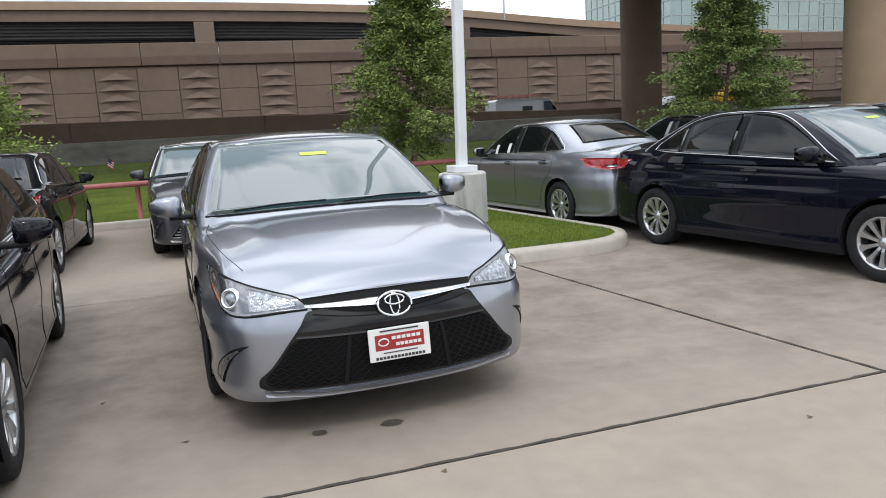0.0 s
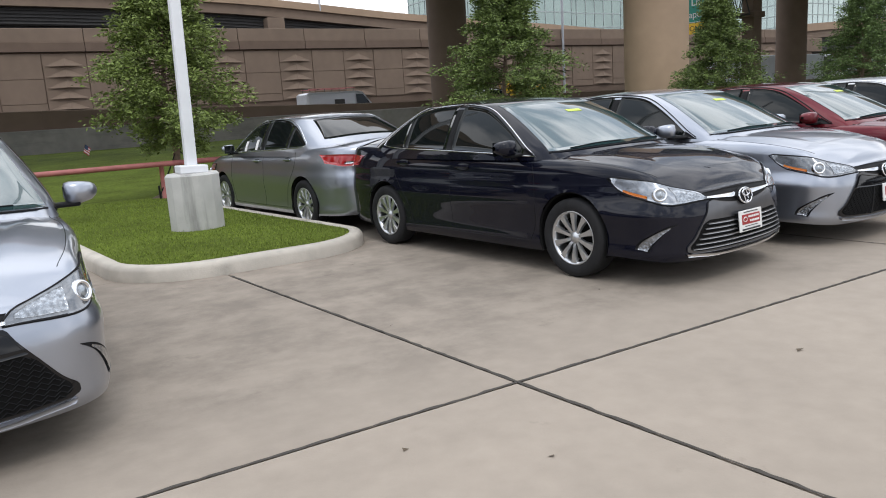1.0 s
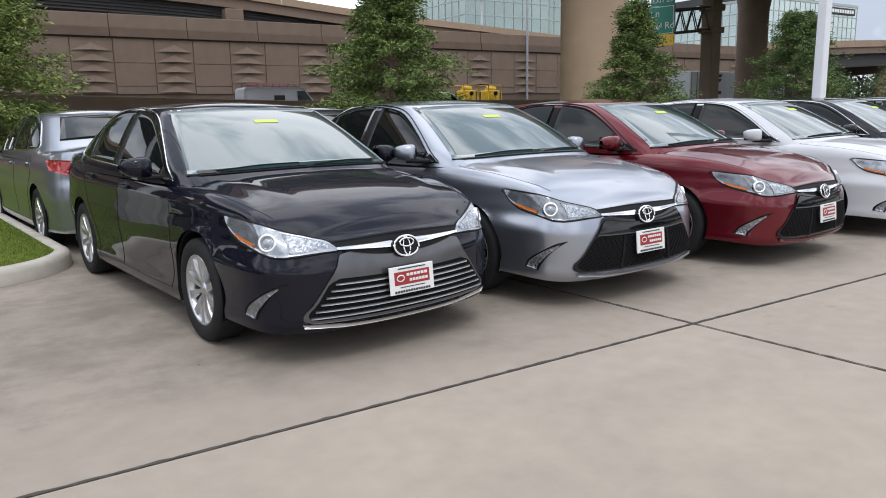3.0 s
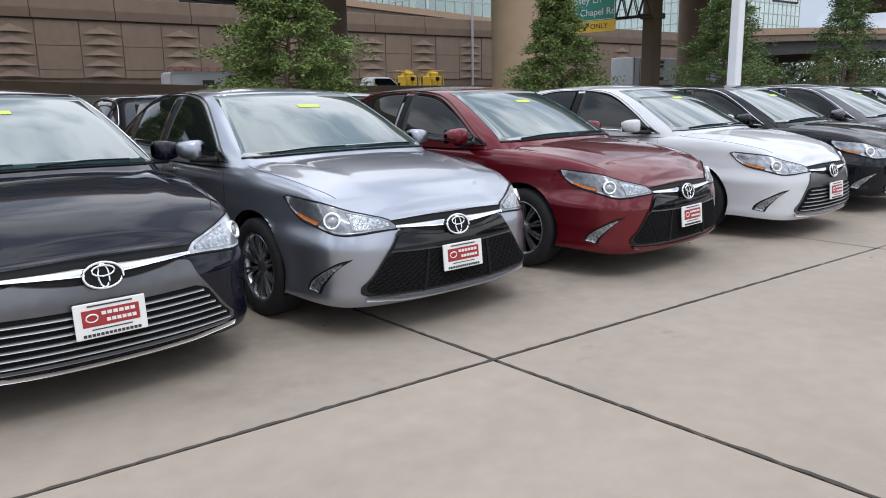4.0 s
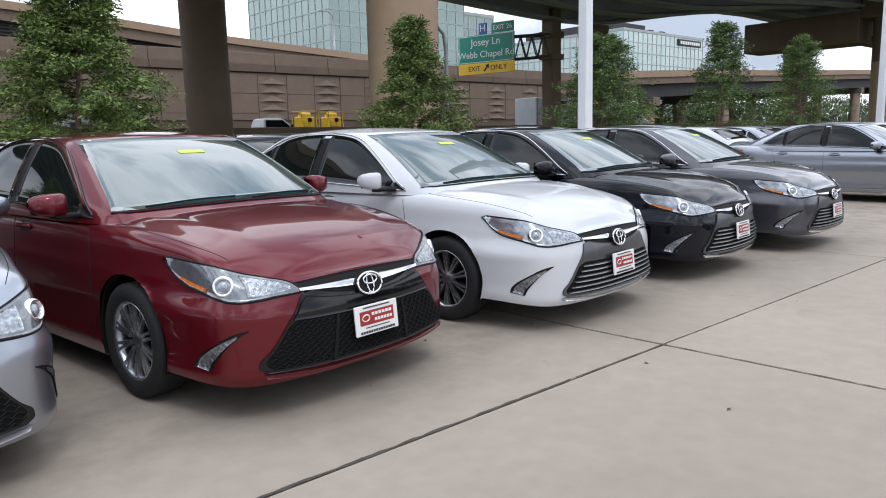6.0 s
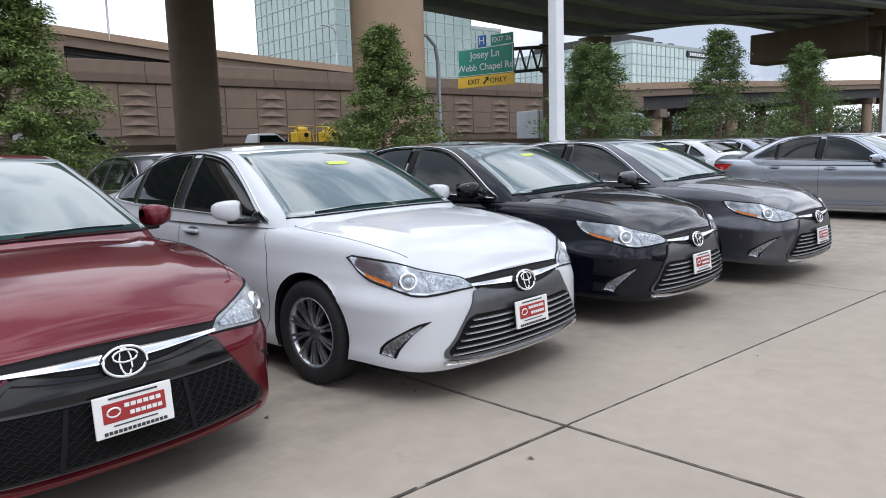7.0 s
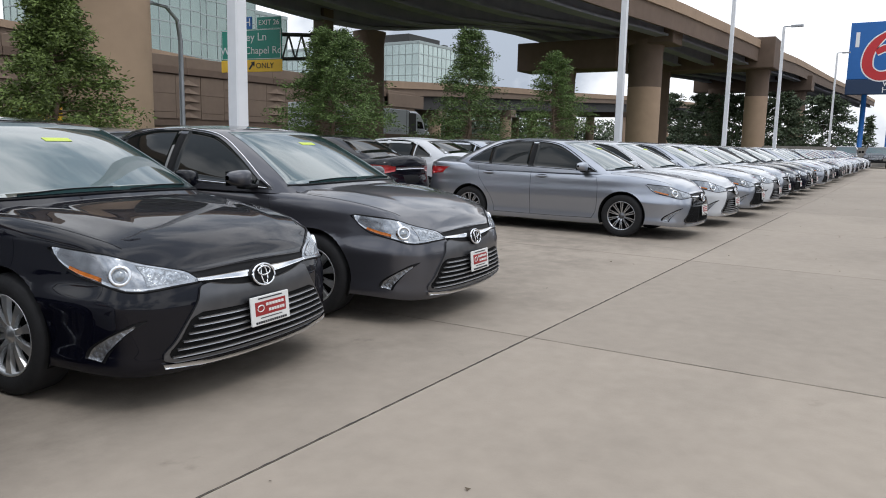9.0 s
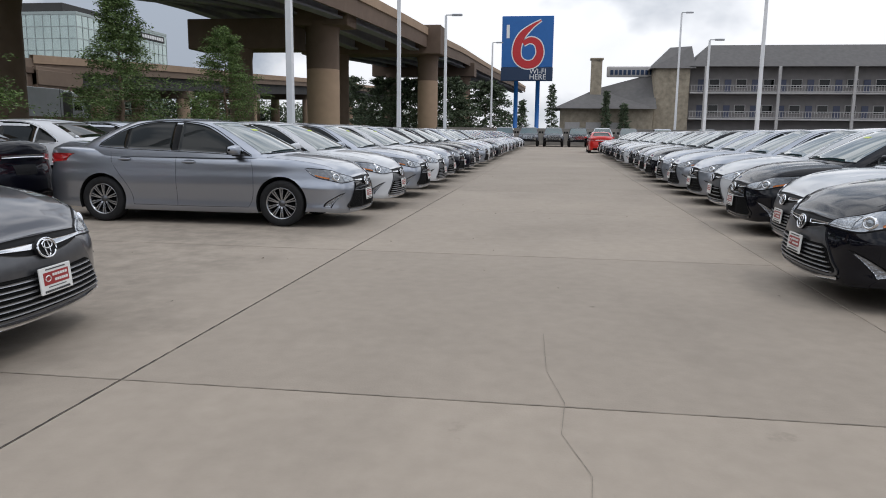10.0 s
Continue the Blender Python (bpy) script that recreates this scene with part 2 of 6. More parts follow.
M_TURF = mat("turf", (0.092, 0.122, 0.020), 0.95, spec=0.08, vary=0.35, vscale=12, big=0.35, bigscale=0.9, bump=0.9, bscale=60)
M_BLADE = mat("grass_blade", (0.150, 0.200, 0.034), 0.85, spec=0.12, island=0.45)
M_SOIL = mat("bare_soil", (0.10, 0.075, 0.05), 0.95, vary=0.35, vscale=10, bump=0.6)
M_WHITEPOLE = mat("white_painted_steel", (0.74, 0.75, 0.77), 0.45, vary=0.05, vscale=3, big=0.04)
M_GREYPOLE = mat("galvanised_steel", (0.34, 0.35, 0.37), 0.45, 0.5, vary=0.10, vscale=3)
M_RAIL = mat("faded_red_paint", (0.38, 0.13, 0.12), 0.6, vary=0.2, vscale=5)
M_BROWN = mat("brown_concrete", (0.196, 0.143, 0.106), 0.9, vary=0.08, vscale=1.2, big=0.12, bigscale=0.12, bump=0.2, bscale=20)
# brown of walls and caps; on the back columns' feet it stands for shade
M_BROWNDK = mat("dark_brown_or_shaded_concrete", (0.142, 0.099, 0.073), 0.9, vary=0.08, vscale=1.2, big=0.14, bigscale=0.15, bump=0.2, bscale=20)
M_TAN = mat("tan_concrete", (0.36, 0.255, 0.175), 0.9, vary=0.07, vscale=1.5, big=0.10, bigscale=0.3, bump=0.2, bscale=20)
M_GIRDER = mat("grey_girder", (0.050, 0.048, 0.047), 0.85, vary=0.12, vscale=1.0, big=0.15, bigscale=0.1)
M_SOFFIT = mat("soffit_concrete", (0.235, 0.238, 0.265), 0.9, vary=0.10, vscale=0.8, big=0.15, bigscale=0.1)
M_GREYWALL = mat("grey_concrete", (0.25, 0.235, 0.215), 0.9, vary=0.10, vscale=2, big=0.22, bigscale=0.25, bump=0.2)
stain(M_GREYWALL, 0.45, 0.6, (0.5, 0.5, 2.5), 0.48, 0.72)
M_ASPHALT = mat("asphalt", (0.06, 0.058, 0.055), 0.9, vary=0.2, vscale=4, big=0.15)
M_LEAF = mat("cypress_leaf", (0.172, 0.226, 0.052), 0.7, island=0.40, objrand=0.10)
# two deeper greens, darkened further for the shade of the overpass deck
M_LEAFMID = mat("deep_green_shaded_leaf", (0.122, 0.172, 0.040), 0.7, island=0.42, objrand=0.10)
M_LEAFBLUE = mat("bluish_shaded_leaf", (0.096, 0.148, 0.040), 0.75, island=0.40, objrand=0.10)
M_LEAFDK = mat("shade_leaf", (0.095, 0.125, 0.070), 0.8, island=0.4)
M_BARK = mat("bark", (0.17, 0.12, 0.085), 0.95, vary=0.3, vscale=14, bump=0.6, bscale=30)
M_SIGNGREEN = mat("sign_green", (0.016, 0.26, 0.19), 0.45, vary=0.04)
M_SIGNYELLOW = mat("sign_yellow", (0.92, 0.56, 0.03), 0.45, vary=0.04)
M_SIGNBLUE = mat("sign_blue", (0.015, 0.13, 0.42), 0.4, vary=0.05)
M_SIGNNAVY = mat("sign_navy", (0.012, 0.035, 0.09), 0.4, vary=0.05)
M_SIGNRED = mat("sign_red", (0.55, 0.025, 0.03), 0.4, vary=0.05)
M_WHITE = mat("white_letters", (0.82, 0.82, 0.82), 0.5)
M_BLACKINK = mat("black_letters", (0.015, 0.015, 0.015), 0.6)
M_FACADE = mat("mirror_facade", (0.44, 0.52, 0.50), 0.22, 0.75, vary=0.12, vscale=0.12, objrand=0.12)
M_FACADEDK = mat("green_mirror_facade", (0.27, 0.335, 0.315), 0.20, 0.75, vary=0.12, vscale=0.12, objrand=0.12)
M_FACADELINE = mat("facade_frame", (0.36, 0.41, 0.40), 0.4, 0.3)
M_ROOFGREY = mat("grey_shingle", (0.115, 0.110, 0.108), 0.9, vary=0.15, vscale=1.5, bump=0.5, bscale=12)
M_STONE = mat("tan_stone", (0.34, 0.29, 0.22), 0.9, vary=0.3, vscale=1.6, bump=0.5, bscale=6)
# grey stucco, its colour lowered to hold the shade on the motel wall
M_STUCCO = mat("shaded_grey_stucco", (0.22, 0.205, 0.20), 0.9, vary=0.1, vscale=1.0)
M_TRIM = mat("pale_trim", (0.46, 0.44, 0.43), 0.7, vary=0.08)
M_DOORBLUE = mat("blue_door", (0.07, 0.08, 0.13), 0.5, vary=0.05)


# ---- building helpers ----
def part(name, bm, material, parent=None, label="", smooth=False):
    """Link a bmesh as one mesh object, under a thing where parent is given."""
    me = bpy.data.meshes.new(name)
    if smooth:
        for fc in bm.faces:
            fc.smooth = True
    bm.to_mesh(me)
    bm.free()
    me.materials.append(material)
    ob = new(name, me)
    if parent:
        ob.parent = parent
    return tagged(ob, label)


def thing(name, label, category, group="", m=None):
    ob = new(name)
    ob.empty_display_size = 0.2
    if m is not None:
        ob.matrix_basis = m
    return tagged(ob, label, category, group)


def grid_bm(points, closed_u=False, bm=None):
    """Faces over a 2D array of points (rows by columns)."""
    bm = bm or bmesh.new()
    rows = [[bm.verts.new(p) for p in row] for row in points]
    n = len(rows)
    for i in range(n if closed_u else n - 1):
        a, b = rows[i], rows[(i + 1) % n]
        for j in range(len(a) - 1):
            bm.faces.new((a[j], a[j + 1], b[j + 1], b[j]))
    return bm


def box(bm, x0, x1, y0, y1, z0, z1, bevel=0.0, m=None):
    """A box, with its edges bevelled, added to bm."""
    made = bmesh.ops.create_cube(bm, size=1.0)
    vs = made["verts"]
    bmesh.ops.scale(bm, vec=(x1 - x0, y1 - y0, z1 - z0), verts=vs)
    bmesh.ops.translate(bm, vec=((x0 + x1) / 2, (y0 + y1) / 2, (z0 + z1) / 2), verts=vs)
    if bevel:
        es = list({e for v in vs for e in v.link_edges})
        out = bmesh.ops.bevel(bm, geom=es, offset=bevel, segments=2, affect="EDGES", profile=0.5)
        vs = list({v for fc in out["faces"] for v in fc.verts} | {v for v in vs if v.is_valid})
    if m is not None:
        bmesh.ops.transform(bm, matrix=m, verts=vs)
    return bm


def lathe(profile, segs=32, bm=None, m=None):
    """Turn a profile of (radius, height) round z."""
    bm = bm or bmesh.new()
    rows = []
    for i in range(segs):
        a = 2 * math.pi * i / segs
        rows.append([(r * math.cos(a), r * math.sin(a), h) for r, h in profile])
    if m is not None:
        rows = [[m @ Vector(p) for p in row] for row in rows]
    return grid_bm(rows, closed_u=True, bm=bm)


def tube(points, radius, segs=8, bm=None, taper=None, caps=True):
    """A round bar along points; taper gives a radius factor per point."""
    bm = bm or bmesh.new()
    pts = [Vector(p) for p in points]
    rings = []
    for i, p in enumerate(pts):
        d = (pts[min(i + 1, len(pts) - 1)] - pts[max(i - 1, 0)]).normalized()
        up = Vector((0, 0, 1)) if abs(d.z) < 0.9 else Vector((1, 0, 0))
        s = d.cross(up).normalized()
        t = s.cross(d)
        r = radius * (taper[i] if taper else 1)
        rings.append([bm.verts.new(p + (s * math.cos(2 * math.pi * k / segs) + t * math.sin(2 * math.pi * k / segs)) * r) for k in range(segs)])
    for a, b in zip(rings, rings[1:]):
        for k in range(segs):
            bm.faces.new((a[k], a[(k + 1) % segs], b[(k + 1) % segs], b[k]))
    if caps:
        bm.faces.new(rings[0])
        bm.faces.new(rings[-1][::-1])
    return bm


def letters(name, text, size, m, material, parent, depth=0.01, align="CENTER"):
    cu = bpy.data.curves.new(name, "FONT")
    cu.body, cu.size, cu.extrude, cu.align_x, cu.align_y = text, size, depth, align, "CENTER"
    cu.materials.append(material)
    ob = new(name, cu)
    ob.parent = parent
    ob.matrix_basis = m
    return ob


def ease(xs, ys):
    """A smooth curve through the knots, with no overshoot."""
    xs, ys = np.array(xs, float), np.array(ys, float)
    h, d = np.diff(xs), np.diff(ys) / np.diff(xs)
    s = np.zeros(len(xs))
    s[0], s[-1] = d[0], d[-1]
    for i in range(1, len(xs) - 1):
        if d[i - 1] * d[i] > 0:
            s[i] = 2 * d[i - 1] * d[i] / (d[i - 1] + d[i])

    def f(x):
        x = np.clip(np.asarray(x, float), xs[0], xs[-1])
        i = np.clip(np.searchsorted(xs, x) - 1, 0, len(h) - 1)
        t = (x - xs[i]) / h[i]
        return ((2 * t**3 - 3 * t**2 + 1) * ys[i] + (t**3 - 2 * t**2 + t) * h[i] * s[i]
                + (-2 * t**3 + 3 * t**2) * ys[i + 1] + (t**3 - t**2) * h[i] * s[i + 1])
    return f


def spline(points, n):
    """n points, evenly by length, on a smooth curve through the given ones."""
    p = np.array(points, float)
    ext = np.vstack([2 * p[0] - p[1], p, 2 * p[-1] - p[-2]])
    out = []
    for i in range(len(p) - 1):
        a, b, c, d = ext[i:i + 4]
        for t in np.linspace(0, 1, 24, endpoint=False):
            out.append(0.5 * (2 * b + (c - a) * t + (2 * a - 5 * b + 4 * c - d) * t**2 + (3 * b - a - 3 * c + d) * t**3))
    out = np.array(out + [p[-1]])
    s = np.r_[0, np.cumsum(np.linalg.norm(np.diff(out, axis=0), axis=1))]
    q = np.linspace(0, s[-1], n)
    return np.stack([np.interp(q, s, out[:, k]) for k in range(p.shape[1])], 1)


# ---- the sedan ----
# Local frame: nose at y = 0, tail at y = 4.85, wheels on z = 0, x to both sides.
from mathutils.bvhtree import BVHTree

LENGTH, AXLE_F, AXLE_R, WHEEL_R, ARCH_R = 4.85, 1.015, 3.78, 0.332, 0.375
PLAN = [(0, 0), (0.24, 0.006), (0.46, 0.030), (0.66, 0.080), (0.79, 0.168), (0.858, 0.310), (0.890, 0.57), (0.901, 0.95), (0.904, 1.4),
        (0.905, 2.2), (0.905, 3.0), (0.905, 3.7), (0.893, 4.1), (0.855, 4.42), (0.78, 4.65), (0.62, 4.785), (0.34, 4.84), (0, 4.85)]
front_in = ease([0.15, 0.20, 0.26, 0.36, 0.50, 0.58, 0.66, 0.74, 0.82], [0.11, 0.035, 0.004, 0.0, 0.006, 0.014, 0.030, 0.062, 0.13])
side_in = ease([0.15, 0.20, 0.27, 0.34, 0.48, 0.60, 0.70, 0.78, 0.86, 0.94, 1.02], [0.07, 0.030, 0.014, 0.020, 0.012, 0.0, 0.002, 0.012, 0.016, 0.030, 0.05])
rear_in = ease([0.18, 0.26, 0.38, 0.56, 0.72, 0.80, 0.92, 1.04, 1.16], [0.12, 0.03, 0.0, 0.0, 0.02, 0.055, 0.045, 0.04, 0.05])
shoulder = ease([0, 0.10, 0.22, 0.40, 0.70, 1.0, 1.4, 2.4, 3.4, 4.0, 4.5, 4.85], [0.712, 0.726, 0.794, 0.872, 0.930, 0.958, 0.972, 1.000, 1.035, 1.065, 1.075, 1.06])
spine = ease([0, 0.095, 0.16, 0.30, 0.60, 1.0, 1.35, 2.4, 3.6, 4.1, 4.5, 4.72, 4.82], [0.712, 0.724, 0.800, 0.886, 0.972, 1.024, 1.040, 1.08, 1.10, 1.135, 1.155, 1.165, 1.08])
sill = ease([0, 0.12, 0.3, 0.6, 1.4, 3.4, 4.2, 4.85], [0.195, 0.203, 0.216, 0.226, 0.185, 0.19, 0.21, 0.235])
DZ = 0.086
# greenhouse: where its front and rear stand at each height, and its half width
glass_f = ease([0.88, 0.98, 1.10, 1.22, 1.32, 1.39], [0.94, 1.13, 1.375, 1.625, 1.86, 2.06])
glass_r = ease([0.88, 1.06, 1.16, 1.28, 1.36, 1.39], [4.62, 4.30, 4.08, 3.79, 3.58, 3.48])
cabin_w = ease([0.88, 0.97, 1.08, 1.20, 1.30, 1.36, 1.39], [0.888, 0.872, 0.828, 0.770, 0.712, 0.672, 0.636])
CABIN = [(0, 0), (0.3, 0.008), (0.58, 0.027), (0.80, 0.055), (0.895, 0.082), (0.95, 0.125), (0.982, 0.20), (0.998, 0.31), (1, 0.5), (0.995, 0.66), (0.965, 0.79), (0.91, 0.87),
         (0.80, 0.93), (0.55, 0.978), (0, 1)]


def shell(nu, nv, nw):
    """The painted lower body: rings from sill to shoulder, and the bonnet and boot over them."""
    p = spline(PLAN, nu)
    t = np.gradient(p, axis=0)
    t /= np.linalg.norm(t, axis=1)[:, None]
    nrm = np.stack([t[:, 1], -t[:, 0]], 1)
    nrm[0], nrm[-1] = (0, -1), (0, 1)
    side, fr, rr = np.abs(nrm[:, 0]), np.maximum(-nrm[:, 1], 0), np.maximum(nrm[:, 1], 0)
    rings = []
    v = np.linspace(0, 1, nv)
    for i in range(nu):
        zb, zs = sill(p[i, 1]), shoulder(p[i, 1])
        z = zb + (zs - zb) * v
        d = side[i] ** 2 * side_in(z) + fr[i] ** 2 * front_in(z) + rr[i] ** 2 * rear_in(z)
        over = np.clip((v - 0.86) / 0.14, 0, 1)
        rise = np.clip((z - 0.54) / 0.16, 0, 1)
        d = d + 0.060 * rise * rise * (3 - 2 * rise) * math.exp(-((p[i, 1] - 0.46) / 0.36) ** 2)
        d = d + 0.035 * (1 - np.sqrt(1 - over**2 * 0.999)) * (0.35 + 0.65 * side[i])
        rings.append(np.stack([p[i, 0] - nrm[i, 0] * d, p[i, 1] - nrm[i, 1] * d, z], 1))
    rings = np.array(rings)
    rings[0, :, 0] = rings[-1, :, 0] = 0
    top = []
    w = np.linspace(0, 1, nw)
    for i in range(nu):
        xs, ys, zs = rings[i, -1]
        q = 1 - w
        c = float(spine(ys)) - zs
        ridge = 0.012 * np.exp(-((q * xs - (0.40 + 0.24 * min(ys, 1.4))) / 0.05) ** 2) * np.clip((ys - 0.25) / 0.4, 0, 1) * np.clip((1.5 - ys) / 0.3, 0, 1)
        top.append(np.stack([xs * q, np.full(nw, ys), zs + c * (1 - q**2.4) + ridge * (xs > 0.3)], 1))
    return rings, np.array(top)


def cabin(nu, nv, nw):
    c = spline(CABIN, nu)
    z = np.linspace(0.88, 1.39, nv)
    rings = []
    for a, b in c:
        yf, yr = glass_f(z), glass_r(z)
        rings.append(np.stack([cabin_w(z) * a, yf + (yr - yf) * b, z + DZ], 1))
    rings = np.array(rings)
    rings[0, :, 0] = rings[-1, :, 0] = 0
    top = []
    w = np.linspace(0, 1, nw)
    for i in range(nu):
        xs, ys, zs = rings[i, -1]
        s = abs((ys - 2.76) / 0.72)
        top.append(np.stack([xs * (1 - w), np.full(nw, ys), DZ + 1.39 + 0.052 * (1 - min(s, 1) ** 2.5) * (1 - (1 - w) ** 2.2)], 1))
    return rings, np.array(top)


def mirrored(grids, skip=None):
    """Both halves of the car from the grids of one half, welded along the middle."""
    bm = bmesh.new()
    for sx in (1, -1):
        for g in grids:
            vs = [[bm.verts.new((x * sx, y, z)) for x, y, z in row] for row in g]
            for i in range(len(vs) - 1):
                for j in range(len(vs[0]) - 1):
                    q = [vs[i][j], vs[i + 1][j], vs[i + 1][j + 1], vs[i][j + 1]]
                    if skip is not None and skip(q):
                        continue
                    bm.faces.new(q if sx > 0 else q[::-1])
    bmesh.ops.remove_doubles(bm, verts=bm.verts, dist=0.0006)
    bmesh.ops.dissolve_degenerate(bm, dist=0.0004, edges=bm.edges)
    bmesh.ops.delete(bm, geom=[v for v in bm.verts if not v.link_faces], context="VERTS")
    bmesh.ops.recalc_face_normals(bm, faces=bm.faces)
    return bm


def arch_cut(rings):
    """Open the wheel arches: pull the inner points of the crossing faces on to the arch."""
    r = rings.copy()
    for ay in (AXLE_F, AXLE_R):
        dy, dz = r[..., 1] - ay, r[..., 2] - (WHEEL_R + 0.01)
        dist = np.hypot(dy, dz)
        inside = (dist < ARCH_R) & (r[..., 0] > 0.6)
        keep = np.zeros_like(inside)
        for di, dj in ((1, 0), (-1, 0), (0, 1), (0, -1), (1, 1), (1, -1), (-1, 1), (-1, -1)):
            sh = np.roll(np.roll(~inside, di, 0), dj, 1)
            keep |= sh
        edge = inside & keep & (r[..., 2] > -1)
        k = ARCH_R / np.maximum(dist, 1e-6)
        r[..., 1] = np.where(edge, ay + dy * k, r[..., 1])
        r[..., 2] = np.where(edge, WHEEL_R + 0.01 + dz * k, r[..., 2])
    return r


def in_arch(q):
    for ay in (AXLE_F, AXLE_R):
        if all(abs(v.co.x) > 0.6 and math.hypot(v.co.y - ay, v.co.z - WHEEL_R - 0.01) < ARCH_R + 0.001 for v in q):
            return True
    return False


def cast(tree, way, a, b):
    """The place and normal where a ray in the way 'front', 'rear', 'left' or 'right' meets the car."""
    if way == "front":
        o, d = Vector((a, -1.5, b)), Vector((0, 1, 0))
    elif way == "rear":
        o, d = Vector((a, 7, b)), Vector((0, -1, 0))
    elif way == "top":
        o, d = Vector((a, b, 4)), Vector((0, 0, -1))
    else:
        s = 1 if way == "left" else -1
        o, d = Vector((s * 2.5, a, b)), Vector((-s, 0, 0))
    loc, nor, _, _ = tree.ray_cast(o, d)
    if loc is None:
        loc, nor, _, _ = tree.find_nearest(o + d * 2)
    if nor.dot(d) > 0:
        nor = -nor
    return loc, nor


def patch(tree, way, upper, lower, n, m, lift, skirt=0.012, bm=None, flip=1):
    """A panel between an upper and a lower line of the projected view, laid on the car and lifted off it by lift."""
    bm = bm or bmesh.new()
    up, lo = spline(upper, n), spline(lower, n)
    rows = []
    for j in range(m):
        t = j / (m - 1)
        row = []
        for i in range(n):
            a, b = up[i] * (1 - t) + lo[i] * t
            loc, nor = cast(tree, way, a * flip, b)
            row.append(bm.verts.new(loc + nor * lift))
            row[-1].normal = nor
        rows.append(row)
    faces = []
    for j in range(m - 1):
        for i in range(n - 1):
            faces.append(bm.faces.new((rows[j][i], rows[j][i + 1], rows[j + 1][i + 1], rows[j + 1][i])))
    ring = rows[0] + [r[-1] for r in rows[1:]] + rows[-1][-2::-1] + [r[0] for r in rows[-2:0:-1]]
    low = [bm.verts.new(v.co - v.normal * skirt) for v in ring]
    for k in range(len(ring)):
        q = (k + 1) % len(ring)
        bm.faces.new((ring[k], ring[q], low[q], low[k]))
    return bm


def panel(tree, levels, n, m, lift, skirt=0.012):
    """A panel over the middle of the front: levels give half width, height in the middle and at the ends, from top to bottom."""
    at = ease(list(range(len(levels))), [lv[0] for lv in levels]), ease(list(range(len(levels))), [lv[1] for lv in levels]), ease(list(range(len(levels))), [lv[2] for lv in levels])
    bm = bmesh.new()
    rows = []
    for t in np.linspace(0, len(levels) - 1, m):
        hw, zc, ze = (float(f(t)) for f in at)
        row = []
        for u in np.sin(np.linspace(-1, 1, n) * math.pi / 2):
            loc, nor = cast(tree, "front", hw * u, zc + (ze - zc) * abs(u) ** 2.2)
            row.append(bm.verts.new(loc + nor * lift))
            row[-1].normal = nor
        rows.append(row)
    for j in range(m - 1):
        for i in range(n - 1):
            bm.faces.new((rows[j][i], rows[j][i + 1], rows[j + 1][i + 1], rows[j + 1][i]))
    ring = rows[0] + [r[-1] for r in rows[1:]] + rows[-1][-2::-1] + [r[0] for r in rows[-2:0:-1]]
    low = [bm.verts.new(v.co - v.normal * skirt) for v in ring]
    for k in range(len(ring)):
        q = (k + 1) % len(ring)
        bm.faces.new((ring[k], ring[q], low[q], low[k]))
    return bm


def line(tree, way, pts, n, lift, radius, bm=None, flip=1, segs=6):
    """A round strip laid along a line of the projected view."""
    out = []
    for a, b in spline(pts, n):
        loc, nor = cast(tree, way, a * flip, b)
        out.append(loc + nor * lift)
    return tube(out, radius, segs, bm)


def both(fn):
    """Run fn(bm, way, flip) for both sides into one bmesh."""
    bm = bmesh.new()
    fn(bm, "left", 1)
    fn(bm, "right", 1)
    return bm


def raised(lines):
    return tuple([(a, b + DZ) for a, b in ln] for ln in lines)


DOOR_F = ([(1.585, 0.972), (1.86, 1.155), (2.12, 1.295), (2.30, 1.350), (2.56, 1.378)], [(1.585, 0.938), (1.9, 0.950), (2.56, 0.975)])
DOOR_R = ([(2.655, 1.382), (2.95, 1.375), (3.20, 1.342), (3.36, 1.285)], [(2.655, 0.977), (3.0, 0.985), (3.36, 0.997)])
QUARTER = ([(3.395, 1.280), (3.54, 1.215), (3.70, 1.115), (3.82, 1.040)], [(3.395, 1.000), (3.54, 1.006), (3.70, 1.014), (3.82, 1.028)])
SCREEN = ([(-0.612, 1.366), (-0.3, 1.378), (0, 1.383), (0.3, 1.378), (0.612, 1.366)], [(-0.778, 0.950), (-0.4, 0.968), (0, 0.975), (0.4, 0.968), (0.778, 0.950)])
BACKLIGHT = ([(-0.50, 1.352), (0, 1.372), (0.50, 1.352)], [(-0.64, 1.095), (-0.3, 1.118), (0, 1.125), (0.3, 1.118), (0.64, 1.095)])

DOOR_F, DOOR_R, QUARTER, SCREEN, BACKLIGHT = (raised(w) for w in (DOOR_F, DOOR_R, QUARTER, SCREEN, BACKLIGHT))


